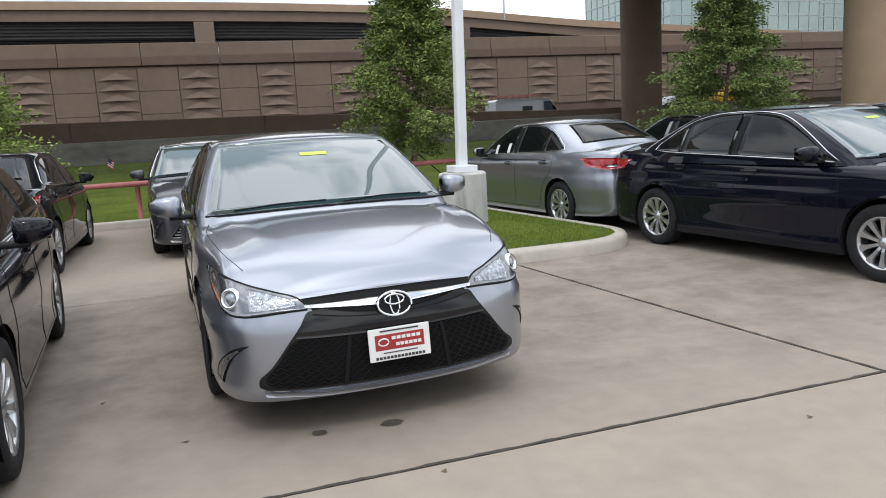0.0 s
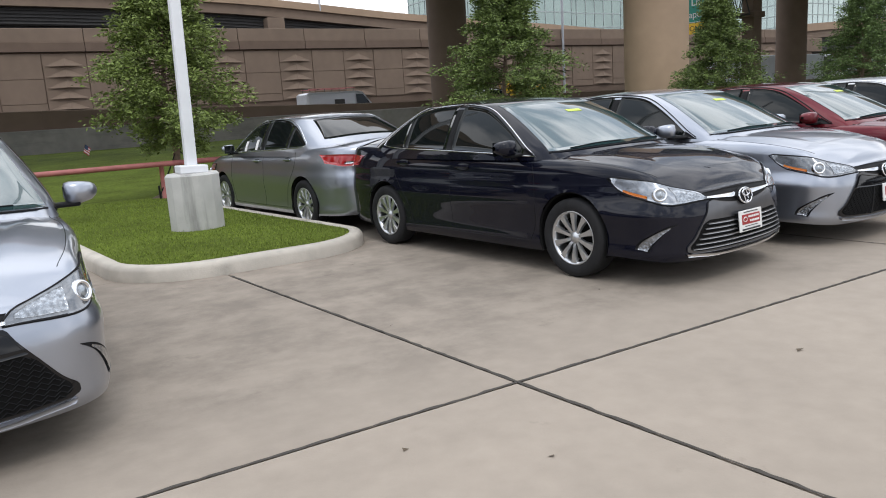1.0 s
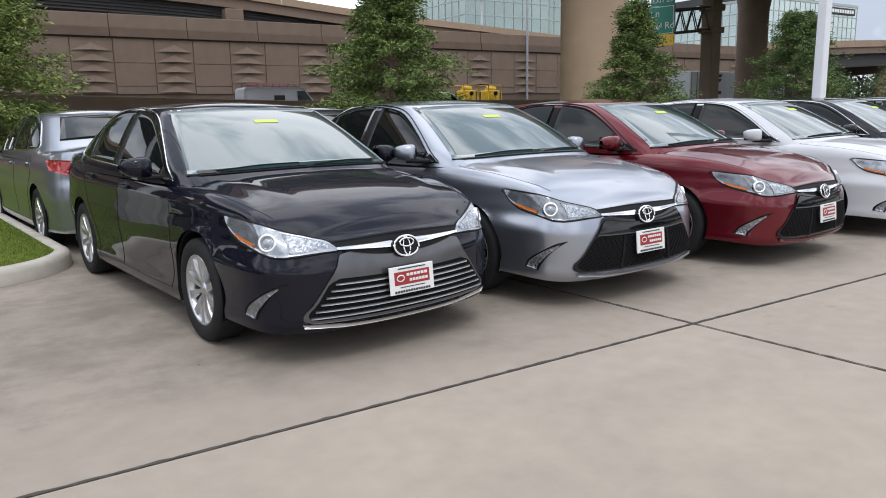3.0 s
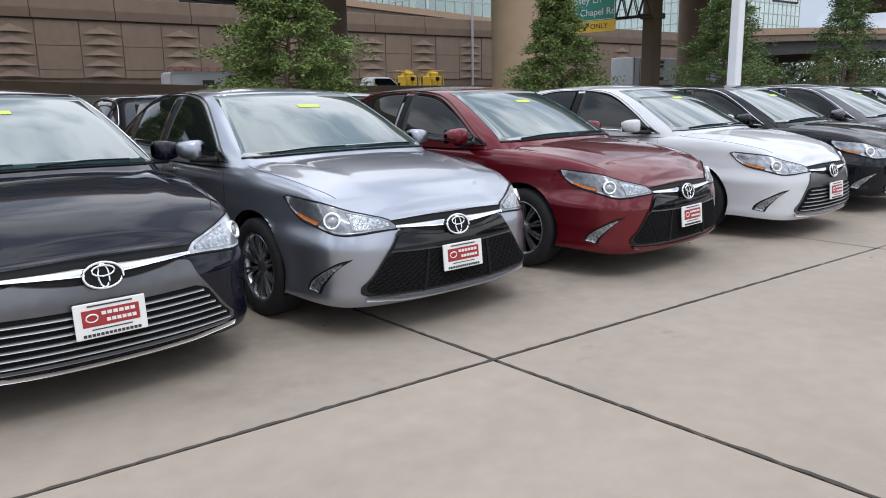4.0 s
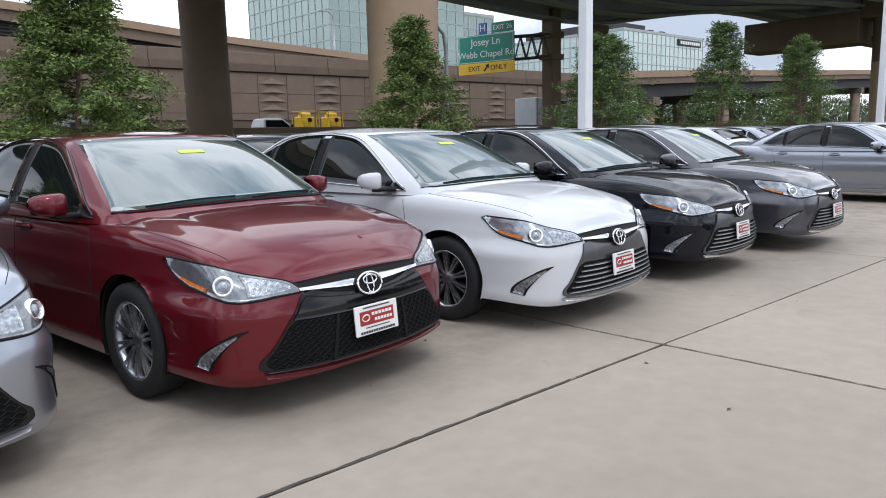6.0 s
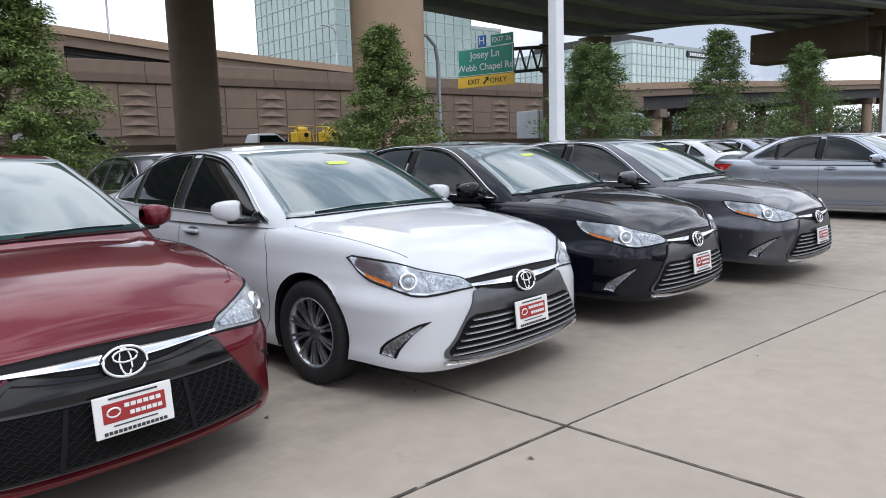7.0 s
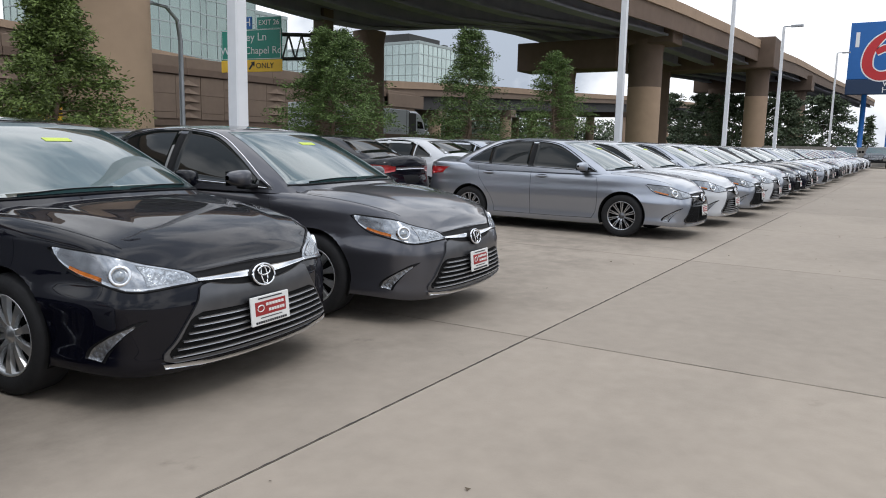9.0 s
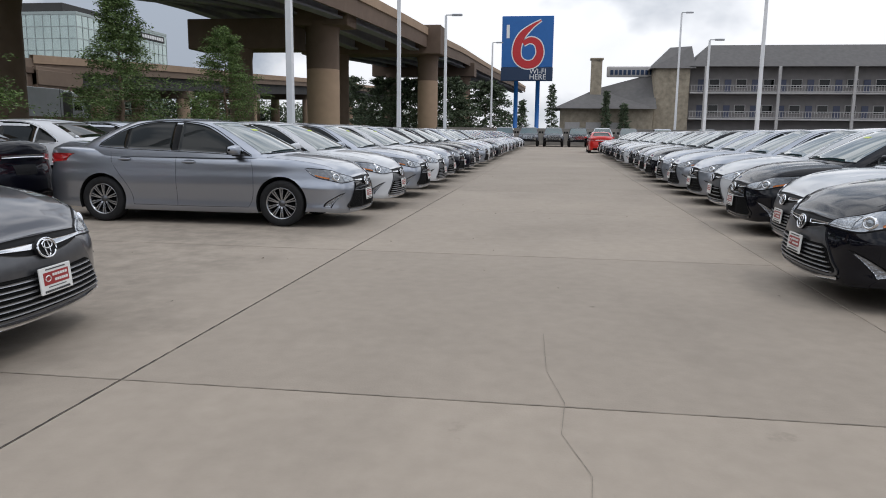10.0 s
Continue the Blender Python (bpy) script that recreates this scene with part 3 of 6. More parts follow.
def wheel(style, side, fine):
    """A wheel round the x axis, its face to +x; style: ten spokes in silver or five split dark spokes."""
    seg = 40 if fine else 20
    turn = Matrix.Rotation(radians(90 * side), 4, "Y")
    tyre = lathe([(0.222, -0.085), (0.235, -0.100), (0.285, -0.108), (0.318, -0.098), (0.330, -0.080), (WHEEL_R, -0.03), (WHEEL_R, 0.03), (0.330, 0.080),
                  (0.318, 0.098), (0.285, 0.108), (0.240, 0.102), (0.222, 0.090)], seg, m=turn)
    rim = lathe([(0.205, -0.08), (0.20, 0.02), (0.205, 0.075), (0.218, 0.093), (0.227, 0.096), (0.226, 0.086)], seg, m=turn)
    n, width = (10, 0.023) if style == "ten" else (20, 0.0110)
    spokes = bmesh.new()
    for k in range(n):
        if style == "ten":
            a = 2 * math.pi * k / n
        else:
            a = 2 * math.pi * ((k // 2) / 10) + (0.088 if k % 2 else -0.088)
        m = turn @ Matrix.Rotation(a, 4, "Z")
        secs = [(0.030, width * 0.80, 0.060), (0.075, width * (0.75 if style == "ten" else 0.9), 0.074), (0.140, width, 0.084), (0.210, width * (1.55 if style == "ten" else 1.1), 0.086)]
        rows = [[m @ Vector((r, -hw, h - 0.024)), m @ Vector((r, -hw * 0.75, h)), m @ Vector((r, hw * 0.75, h)), m @ Vector((r, hw, h - 0.024))] for r, hw, h in secs]
        grid_bm(rows, bm=spokes)
    hub = lathe([(0.0, 0.080), (0.022, 0.080), (0.030, 0.072), (0.058, 0.062), (0.062, 0.03)], max(12, seg // 2), m=turn)
    disc = lathe([(0.0, 0.012), (0.10, 0.012), (0.155, 0.012), (0.155, -0.01), (0.204, -0.03), (0.204, -0.06), (0.0, -0.06)], max(12, seg // 2), m=turn)
    return tyre, rim, spokes, hub, disc


def badge(bm, ctr, w, h, r, n=28, tilt=0.0, bar=6):
    pts = []
    for k in range(n + 1):
        a = 2 * math.pi * k / n
        x, z = w * math.cos(a), h * math.sin(a)
        pts.append((ctr[0] + x, ctr[1] + z * math.sin(tilt), ctr[2] + z * math.cos(tilt)))
    return tube(pts, r, bar, bm, caps=False)


def wheels_on(car, style, fine):
    for s in (1, -1):
        parts = wheel(style, s, fine)
        for ay in (AXLE_F, AXLE_R):
            m = Matrix.Translation((s * 0.786, ay, WHEEL_R))
            w = part("wheel", parts[4].copy(), M_DARK, car, smooth=True)
            w.matrix_basis = m
            for nm, b, mt in zip(("tyre", "rim", "spokes", "hub_cap") if fine else ("tyre", "rim", "spokes"), parts, (M_RUBBER, *([M_ALLOY] * 3 if style == "ten" else [M_DARKALLOY, M_DARKALLOY, M_DARKCHROME]))):
                part(nm, b.copy(), mt, w, smooth=nm != "spokes")
        for b in parts:
            b.free()
    return car


CAR_TREE = {}


def sedan(name, trim, style, fine, label, side_trim=False):
    """The mid-size sedan; trim 'slats' has the slatted grille, 'mesh' the sporty one with the wide black mesh."""
    nu, nv, nw = (150, 30, 16) if fine else (64, 14, 8)
    rings, top = shell(nu, nv, nw)
    crings, ctop = cabin(90 if fine else 44, 18 if fine else 9, 12 if fine else 6)
    tree = BVHTree.FromBMesh(mirrored([rings, top, crings, ctop]))
    CAR_TREE[trim, fine] = tree
    car = thing(name, label, "car")
    up = mirrored([arch_cut(rings), top], in_arch)
    part("body", up, PAINT["silver"], car, smooth=True)
    part("cabin_shell", mirrored([crings, ctop]), PAINT["silver"], car, smooth=True)
    k = 1 if fine else 0.5

    def num(v):
        return max(3, int(v * k))

    # underbody and wheel housings
    under = bmesh.new()
    box(under, -0.60, 0.60, 0.30, 4.55, 0.20, 0.52)
    box(under, -0.80, 0.80, 1.40, 3.30, 0.20, 0.50)
    for s in (1, -1):
        for ay in (AXLE_F, AXLE_R):
            arc = [(math.cos(a), math.sin(a)) for a in np.linspace(-0.40, math.pi + 0.40, num(30))]
            for r0, x0, r1, x1 in ((ARCH_R + 0.001, 0.885, ARCH_R - 0.012, 0.875), (ARCH_R - 0.012, 0.875, ARCH_R - 0.012, 0.60)):
                grid_bm([[(s * x0, ay + c * r0, WHEEL_R + 0.01 + n * r0), (s * x1, ay + c * r1, WHEEL_R + 0.01 + n * r1)] for c, n in arc], bm=under)
    part("underbody", under, M_DARK, car)

    # glass
    part("windscreen", patch(tree, "front", *SCREEN, num(30), num(16), 0.004), M_SCREEN, car, "windscreen reflecting clouds", smooth=True)
    part("rear_window", patch(tree, "rear", *BACKLIGHT, num(22), num(12), 0.004), M_GLASS, car, smooth=True)
    for way in ("left", "right"):
        part("side_window", patch(tree, way, *DOOR_F, num(20), num(10), 0.004), M_GLASS, car, smooth=True)
        part("side_window", patch(tree, way, *DOOR_R, num(16), num(10), 0.004), M_GLASS, car, smooth=True)
        part("quarter_window", patch(tree, way, *QUARTER, num(12), num(8), 0.004), M_GLASS, car, smooth=True)
    for way in ("left", "right"):
        part("pillar_trim", patch(tree, way, *raised(([(2.536, 1.379), (2.654, 1.383)], [(2.536, 0.972), (2.654, 0.974)])), 3, num(10), 0.0022), M_BLACK, car, smooth=True)
        if fine:
            part("pillar_trim", patch(tree, way, *raised(([(3.352, 1.292), (3.404, 1.280)], [(3.352, 0.993), (3.404, 0.996)])), 3, num(8), 0.0022), M_BLACK, car, smooth=True)
            part("mirror_sail", patch(tree, way, *raised(([(1.475, 0.922), (1.585, 0.985)], [(1.475, 0.914), (1.585, 0.930)])), 3, 3, 0.003), M_BLACK, car, smooth=True)
    for way in ("left", "right"):
        trim_bm = line(tree, way, [(y_, z_ + DZ) for y_, z_ in ((1.45, 0.912), (1.9, 0.938), (2.6, 0.963), (3.4, 0.987), (3.76, 1.008), (3.85, 1.030), (3.74, 1.11), (3.56, 1.222), (3.39, 1.305), (3.2, 1.358),
                         (2.95, 1.388), (2.6, 1.392), (2.3, 1.366), (2.1, 1.310), (1.84, 1.168), (1.56, 0.985), (1.46, 0.925))], num(70), 0.004, 0.006)
        part("window_surround", trim_bm, M_CHROME if trim == "slats" else M_GLOSSBLACK, car, smooth=True)
    part("cowl", line(tree, "front", [(x_, z_ + DZ) for x_, z_ in ((-0.785, 0.940), (-0.4, 0.958), (0, 0.965), (0.4, 0.958), (0.785, 0.940))], num(24), 0.003, 0.007), M_BLACK, car)
    for x0 in (-0.62, 0.05):
        part("wiper", line(tree, "front", [(x0, DZ + 0.966 + 0.010 * (x0 > 0)), (x0 + 0.28, DZ + 0.988), (x0 + 0.56, DZ + 0.992 - 0.014 * (x0 > 0))], num(14), 0.007, 0.0045), M_BLACK, car)

    # shut lines, drawn as thin dark seals
    seams = []
    for way in ("left", "right"):
        seams += [(way, [(1.47, 0.96), (1.43, 0.82), (1.42, 0.60), (1.44, 0.40), (1.50, 0.27)], 24), (way, [(2.60, 1.00), (2.60, 0.7), (2.595, 0.45), (2.59, 0.27)], 20),
                  (way, [(3.62, 1.03), (3.60, 0.87), (3.50, 0.72), (3.37, 0.55), (3.30, 0.40), (3.28, 0.27)], 24), (way, [(1.50, 0.27), (2.2, 0.265), (3.28, 0.27)], 16)]
    for s in (1, -1):
        seams += [("top", [(s * 0.69, 0.31), (s * 0.742, 0.44), (s * 0.778, 0.62), (s * 0.803, 0.85), (s * 0.806, 1.05), (s * 0.780, 1.25)], 34), ("top", [(s * 0.62, 4.30), (s * 0.66, 4.55), (s * 0.64, 4.70)], 10)]
    for way, pts, n in seams if fine else ():
        part("shut_line", line(tree, way, pts, n, 0.0, 0.0022 if way == "top" else 0.0028, segs=4), M_BLACK, car)

    # lamps
    for s in (1, -1):
        hi = [(0.432, 0.674), (0.475, 0.708), (0.56, 0.734), (0.66, 0.764), (0.755, 0.803), (0.832, 0.842)]
        lo = [(0.428, 0.654), (0.50, 0.652), (0.58, 0.648), (0.66, 0.642), (0.735, 0.640), (0.790, 0.655), (0.818, 0.705), (0.831, 0.795)]
        lamp = part("headlight", patch(tree, "front", hi, lo, num(34), num(12), 0.006, flip=s), M_LAMP if trim == "slats" else M_LAMPDARK, car, "clear headlight with amber corner", smooth=True)
        edge = line(tree, "front", hi + [(0.834, 0.815)] + lo[::-1][:1] + [(0.821, 0.702), (0.792, 0.650), (0.736, 0.635), (0.66, 0.637), (0.58, 0.643), (0.50, 0.648), (0.425, 0.650)], num(50), 0.004, 0.0055, flip=s)
        if fine:
            part("lamp_trim", edge, M_BLACK, lamp, smooth=True)
        else:
            edge.free()
        loc, nor = cast(tree, "front", 0.770 * s, 0.716)
        aim = nor.normalized().lerp(Vector((0, -1, 0.1)), 0.2).normalized().to_track_quat("Z", "Y").to_matrix().to_4x4()
        eye = Matrix.Translation(loc + nor * 0.002) @ aim
        part("projector_ring", lathe([(0.034, -0.004), (0.038, 0.010), (0.047, 0.012), (0.054, 0.004), (0.058, -0.02)], num(32), m=eye), M_CHROME, lamp, smooth=True)
        if fine:
            part("projector_lens", lathe([(0.0, 0.012), (0.016, 0.010), (0.028, 0.004), (0.037, -0.008)], num(28), m=eye), M_LENS, lamp, smooth=True)
            part("lamp_reflector", patch(tree, "front", [(0.475, 0.688), (0.54, 0.714), (0.69, 0.756)], [(0.475, 0.672), (0.54, 0.664), (0.69, 0.656)], num(16), num(8), 0.010, 0.004, flip=s), M_LAMPCLEAR, lamp, "faceted clear reflector", smooth=True)
        part("corner_lens", patch(tree, "front", [(0.803, 0.704), (0.812, 0.722), (0.820, 0.748)], [(0.806, 0.684), (0.815, 0.705), (0.823, 0.734)], num(10), num(6), 0.009, flip=s), M_AMBER, lamp, "amber corner lens", smooth=True)
        fog = patch(tree, "front", [(0.715, 0.498), (0.772, 0.482), (0.814, 0.446), (0.844, 0.384), (0.858, 0.298)], [(0.715, 0.494), (0.757, 0.464), (0.790, 0.424), (0.816, 0.362), (0.836, 0.284)], num(18), num(6), 0.003, flip=s)
        fl = part("fog_lamp", fog, M_BLACK, car, "narrow faceted fog lamp in a black recess", smooth=True)
        part("fog_lens", patch(tree, "front", [(0.762, 0.476), (0.810, 0.440), (0.840, 0.380), (0.854, 0.302)], [(0.758, 0.468), (0.793, 0.426), (0.820, 0.364), (0.839, 0.290)], num(14), num(6), 0.007, flip=s), M_FOG, fl, smooth=True)
        tl = part("tail_light", patch(tree, "rear", [(0.46, 0.965), (0.62, 0.985), (0.76, 0.995), (0.838, 0.992)], [(0.46, 0.880), (0.62, 0.855), (0.74, 0.845), (0.845, 0.885)], num(20), num(8), 0.006, flip=s), M_TAIL, car, "red tail light with a clear band", smooth=True)
        if fine:
            part("reverse_lens", patch(tree, "rear", [(0.50, 0.918), (0.62, 0.912), (0.73, 0.902)], [(0.50, 0.890), (0.62, 0.880), (0.73, 0.875)], num(10), 3, 0.009, flip=s), M_LAMP, tl, smooth=True)
        w2 = "left" if s > 0 else "right"
        part("tail_wrap", patch(tree, w2, [(4.30, 0.965), (4.45, 0.985), (4.62, 0.992)], [(4.32, 0.94), (4.45, 0.890), (4.62, 0.875)], num(12), num(6), 0.006), M_TAIL, tl, smooth=True)

    # front end
    black = patch(tree, "front", [(-0.45, 0.700), (-0.2, 0.709), (0, 0.709), (0.2, 0.709), (0.45, 0.700)], [(-0.37, 0.605), (-0.2, 0.588), (0, 0.584), (0.2, 0.588), (0.37, 0.605)], num(30), num(8), 0.003)
    grille = part("upper_grille", black, M_BLACK, car, smooth=True)
    for s in (1, -1):
        wing = patch(tree, "front", [(0.050, 0.672), (0.15, 0.668), (0.28, 0.667), (0.438, 0.668)], [(0.050, 0.632), (0.15, 0.637), (0.28, 0.645), (0.436, 0.655)], num(20), num(6), 0.018, 0.02, flip=s)
        part("chrome_wing", wing, M_CHROME, grille, "chrome bar", smooth=True)
    if trim == "slats":
        levels = [(0.36, 0.598, 0.640), (0.425, 0.584, 0.628), (0.455, 0.545, 0.565), (0.53, 0.455, 0.465), (0.605, 0.355, 0.365), (0.655, 0.295, 0.312), (0.655, 0.268, 0.286), (0.60, 0.250, 0.262)]
        lower = part("lower_grille", panel(tree, levels, num(40), num(22), 0.012), M_DARKCHROME, car, "slatted grey lower grille", smooth=True)
        part("grille_opening", panel(tree, [(0.44, 0.492, 0.500), (0.50, 0.470, 0.478), (0.575, 0.365, 0.375), (0.628, 0.300, 0.316), (0.62, 0.277, 0.292), (0.57, 0.268, 0.279)], num(34), num(14), 0.015), M_DARK, lower, smooth=True)
        for q in range(6 if fine else 4):
            t = q / (5 if fine else 3)
            hw, z = 0.475 + 0.142 * min(t * 1.05, 1), 0.472 - 0.176 * t
            sl = patch(tree, "front", [(-hw, z + 0.006), (-hw / 2, z + 0.002), (0, z), (hw / 2, z + 0.002), (hw, z + 0.006)], [(-hw, z - 0.004), (-hw / 2, z - 0.010), (0, z - 0.012), (hw / 2, z - 0.010), (hw, z - 0.004)], num(26), 3, 0.028, 0.018)
            part("grille_slat", sl, M_SLAT, lower, smooth=True)
    else:
        levels = [(0.34, 0.604, 0.650), (0.425, 0.588, 0.638), (0.465, 0.548, 0.582), (0.545, 0.465, 0.480), (0.622, 0.368, 0.380), (0.680, 0.306, 0.324), (0.682, 0.275, 0.294), (0.635, 0.250, 0.267)]
        lower = part("lower_grille", panel(tree, levels, num(40), num(22), 0.010), M_GLOSSBLACK, car, "wide gloss black mesh grille", smooth=True)
        part("grille_opening", panel(tree, [(0.455, 0.510, 0.520), (0.515, 0.485, 0.495), (0.592, 0.385, 0.395), (0.648, 0.316, 0.332), (0.645, 0.288, 0.305), (0.60, 0.267, 0.282)], num(34), num(14), 0.012), M_DARK, lower, smooth=True)
        mesh = bmesh.new()
        nz = 11 if fine else 5
        for q in range(nz):
            t = q / (nz - 1)
            z = 0.490 - 0.210 * t
            hw = 0.505 + 0.145 * min(t * 1.12, 1) - 0.035 * max(t - 0.9, 0) * 10
            nx = 24 if fine else 7
            pts = []
            for i in range(nx * 2 + 1):
                x = -hw + 2 * hw * i / (nx * 2)
                zz = z + 0.012 * (x / hw) ** 2 + (0.0085 if (i + q) % 2 else -0.0085)
                loc, nor = cast(tree, "front", x, zz)
                pts.append(loc + nor * 0.016)
            tube(pts, 0.0030, 4, mesh)
        tagged(part("grille_mesh", mesh, M_GRILLE, lower), kind="stuff")
        for x0, x1 in () if not fine else ((-0.24, -0.275), (0.24, 0.275)):
            dv = patch(tree, "front", [(x0 - 0.009, 0.505), (x0 + 0.009, 0.505)], [(x1 - 0.012, 0.266), (x1 + 0.012, 0.266)], 3, num(8), 0.022, 0.015)
            part("grille_divider", dv, M_GRILLE, lower)
        part("grille_band", panel(tree, [(0.40, 0.588, 0.626), (0.435, 0.575, 0.606), (0.475, 0.535, 0.550), (0.50, 0.508, 0.520)], num(30), num(8), 0.020, 0.02), M_GLOSSBLACK, lower, smooth=True)
    lip = patch(tree, "front", [(-0.66, 0.266), (-0.35, 0.244), (0, 0.238), (0.35, 0.244), (0.66, 0.266)], [(-0.65, 0.246), (-0.35, 0.225), (0, 0.219), (0.35, 0.225), (0.65, 0.246)], num(28), 3, 0.020, 0.03)
    part("front_lip", lip, M_CHROME if trim == "slats" else PAINT["silver"], car, smooth=True)

    # badge: a plain oval
    loc, nor = cast(tree, "front", 0, 0.636)
    c0 = loc + Vector((0, -0.030, 0))
    bd = part("badge", lathe([(0.0, 0.004), (0.092, 0.004), (0.094, -0.02)], 24 if fine else 12, m=Matrix.Translation(c0) @ Matrix.Rotation(radians(76), 4, "X") @ Matrix.Diagonal((1, 0.72, 1, 1))), M_BLACK, car)
    ring = bmesh.new()
    badge(ring, c0 + Vector((0, -0.006, 0)), 0.088, 0.060, 0.0072, 28 if fine else 14, radians(14))
    if fine:
        badge(ring, c0 + Vector((0, -0.008, 0.022)), 0.050, 0.024, 0.0052, 24, radians(14))
        badge(ring, c0 + Vector((0, -0.008, 0)), 0.024, 0.054, 0.0052, 24, radians(14))
    part("badge_ring", ring, M_CHROME, bd, "plain chrome oval", smooth=True)

    # dealer plate, with bars for its writing
    loc, nor = cast(tree, "front", 0, 0.445)
    m = Matrix.Translation((0, loc.y - 0.050, 0.445)) @ Matrix.Rotation(radians(-5), 4, "X")
    pb = bmesh.new()
    box(pb, -0.160, 0.160, -0.006, 0.006, -0.082, 0.082, 0.004, m)
    plate = part("front_plate", pb, M_PLATE, car, "white dealer plate with a red panel")
    rp = bmesh.new()
    box(rp, -0.128, 0.128, -0.0085, -0.004, -0.028, 0.050, 0.003, m)
    part("plate_panel", rp, M_PLATERED, plate)
    bars = bmesh.new()
    for x0, x1, z0, z1 in ((-0.042, 0.112, 0.022, 0.036), (-0.022, 0.112, -0.010, 0.004)) if not fine else [(-0.042 + 0.026 * q, -0.022 + 0.026 * q, 0.021, 0.037) for q in range(6)] + [(-0.022 + 0.023 * q, -0.004 + 0.023 * q, -0.012, 0.004) for q in range(6)]:
        box(bars, x0, x1, -0.0105, -0.006, z0, z1, 0, m)
    if fine:
        badge(bars, m @ Vector((-0.085, -0.009, 0.012)), 0.026, 0.018, 0.004, 14, 0, 4)
    tagged(part("plate_bar", bars, M_PLATE, plate), kind="stuff")
    ink = bmesh.new()
    for x0, x1, z0, z1 in [(-0.10, 0.10, 0.064, 0.071), (-0.09, 0.09, -0.045, -0.040)] + [(-0.13 + 0.0187 * q, -0.116 + 0.0187 * q, -0.073, -0.060) for q in range(14)]:
        box(ink, x0, x1, -0.0085, -0.004, z0, z1, 0, m)
    if fine:
        tagged(part("plate_bar", ink, M_PLATEINK, plate), kind="stuff")
    else:
        ink.free()
    stand = bmesh.new()
    box(stand, -0.14, 0.14, loc.y - 0.045, loc.y + 0.02, 0.385, 0.505)
    part("plate_holder", stand, M_BLACK, car)

    # mirrors, handles, rear details
    for s in (1, -1):
        rows = []
        for mx, y0, y1, z0, z1 in ((0.918, 1.62, 1.70, 0.980, 1.060), (0.925, 1.585, 1.71, 0.955, 1.082), (0.95, 1.565, 1.712, 0.946, 1.090), (1.01, 1.562, 1.715, 0.950, 1.088), (1.070, 1.585, 1.715, 0.966, 1.078),
                                   (1.100, 1.62, 1.71, 0.988, 1.062), (1.112, 1.655, 1.69, 1.008, 1.042)):
            cy, cz, hy, hz = (y0 + y1) / 2, (z0 + z1) / 2, (y1 - y0) / 2, (z1 - z0) / 2
            ring = []
            for q in range(17):
                an = 2 * math.pi * q / 16
                c_, n_ = math.cos(an), math.sin(an)
                ring.append((s * mx, cy + hy * math.copysign(abs(c_) ** 0.62, c_), cz + 0.062 + hz * math.copysign(abs(n_) ** 0.62, n_)))
            rows.append(ring)
        mb = grid_bm(rows)
        bmesh.ops.remove_doubles(mb, verts=mb.verts, dist=0.0005)
        bmesh.ops.recalc_face_normals(mb, faces=mb.faces)
        mir = part("wing_mirror", mb, PAINT["silver"], car, smooth=True)
        arm = bmesh.new()
        box(arm, 0.80, 1.00, 1.585, 1.69, 0.996, 1.026, 0.012, Matrix.Diagonal((s, 1, 1, 1)))
        part("mirror_arm", arm, M_BLACK, mir)
        face = bmesh.new()
        box(face, 0.935, 1.085, 1.711, 1.719, 1.020, 1.136, 0, Matrix.Diagonal((s, 1, 1, 1)))
        if fine:
            part("mirror_glass", face, M_GLASS, mir)
        else:
            face.free()
        way = "left" if s > 0 else "right"
        for y0, z0 in ((2.40, 0.900), (3.40, 0.925)) if fine else ():
            loc, nor = cast(tree, way, y0, z0)
            hb = bmesh.new()
            box(hb, -0.014, 0.018, -0.105, 0.105, -0.016, 0.016, 0.012, Matrix.Translation(loc + nor * 0.012))
            hd = part("door_handle", hb, PAINT["silver"], car)
            # grey patch laid on the door, painting the shade of the handle recess
            part("handle_cup", patch(tree, way, [(y0 - 0.085, z0 + 0.024), (y0, z0 + 0.034), (y0 + 0.07, z0 + 0.024)], [(y0 - 0.085, z0 - 0.020), (y0, z0 - 0.032), (y0 + 0.07, z0 - 0.020)], 9, 4, 0.002, 0.004), M_CUP, hd, smooth=True)
    for way in ("left", "right") if side_trim else ():
        part("side_moulding", patch(tree, way, [(1.50, 0.492), (2.4, 0.470), (3.25, 0.452)], [(1.50, 0.462), (2.4, 0.440), (3.25, 0.424)], 24, 4, 0.012, 0.014), PAINT["silver"], car, smooth=True)
    boot = patch(tree, "rear", [(-0.44, 0.945), (0, 0.955), (0.44, 0.945)], [(-0.44, 0.908), (0, 0.916), (0.44, 0.908)], num(16), 3, 0.012)
    part("boot_trim", boot, M_CHROME, car, smooth=True)
    part("rear_recess", patch(tree, "rear", [(-0.24, 0.80), (0, 0.805), (0.24, 0.80)], [(-0.22, 0.66), (0, 0.655), (0.22, 0.66)], num(10), 4, 0.004), M_BLACK, car)
    part("rear_valance", patch(tree, "rear", [(-0.60, 0.36), (0, 0.345), (0.60, 0.36)], [(-0.58, 0.255), (0, 0.25), (0.58, 0.255)], num(16), 4, 0.006), M_BLACK, car)
    if not fine:
        return wheels_on(car, style, fine)
    fin = bmesh.new()
    box(fin, -0.022, 0.022, 3.26, 3.42, 1.45, 1.495, 0.012)
    part("roof_fin", fin, PAINT["silver"], car)
    st = patch(tree, "front", [(-0.095, 1.372), (0.095, 1.372)], [(-0.095, 1.352), (0.095, 1.352)], 4, 3, 0.007, 0.002)
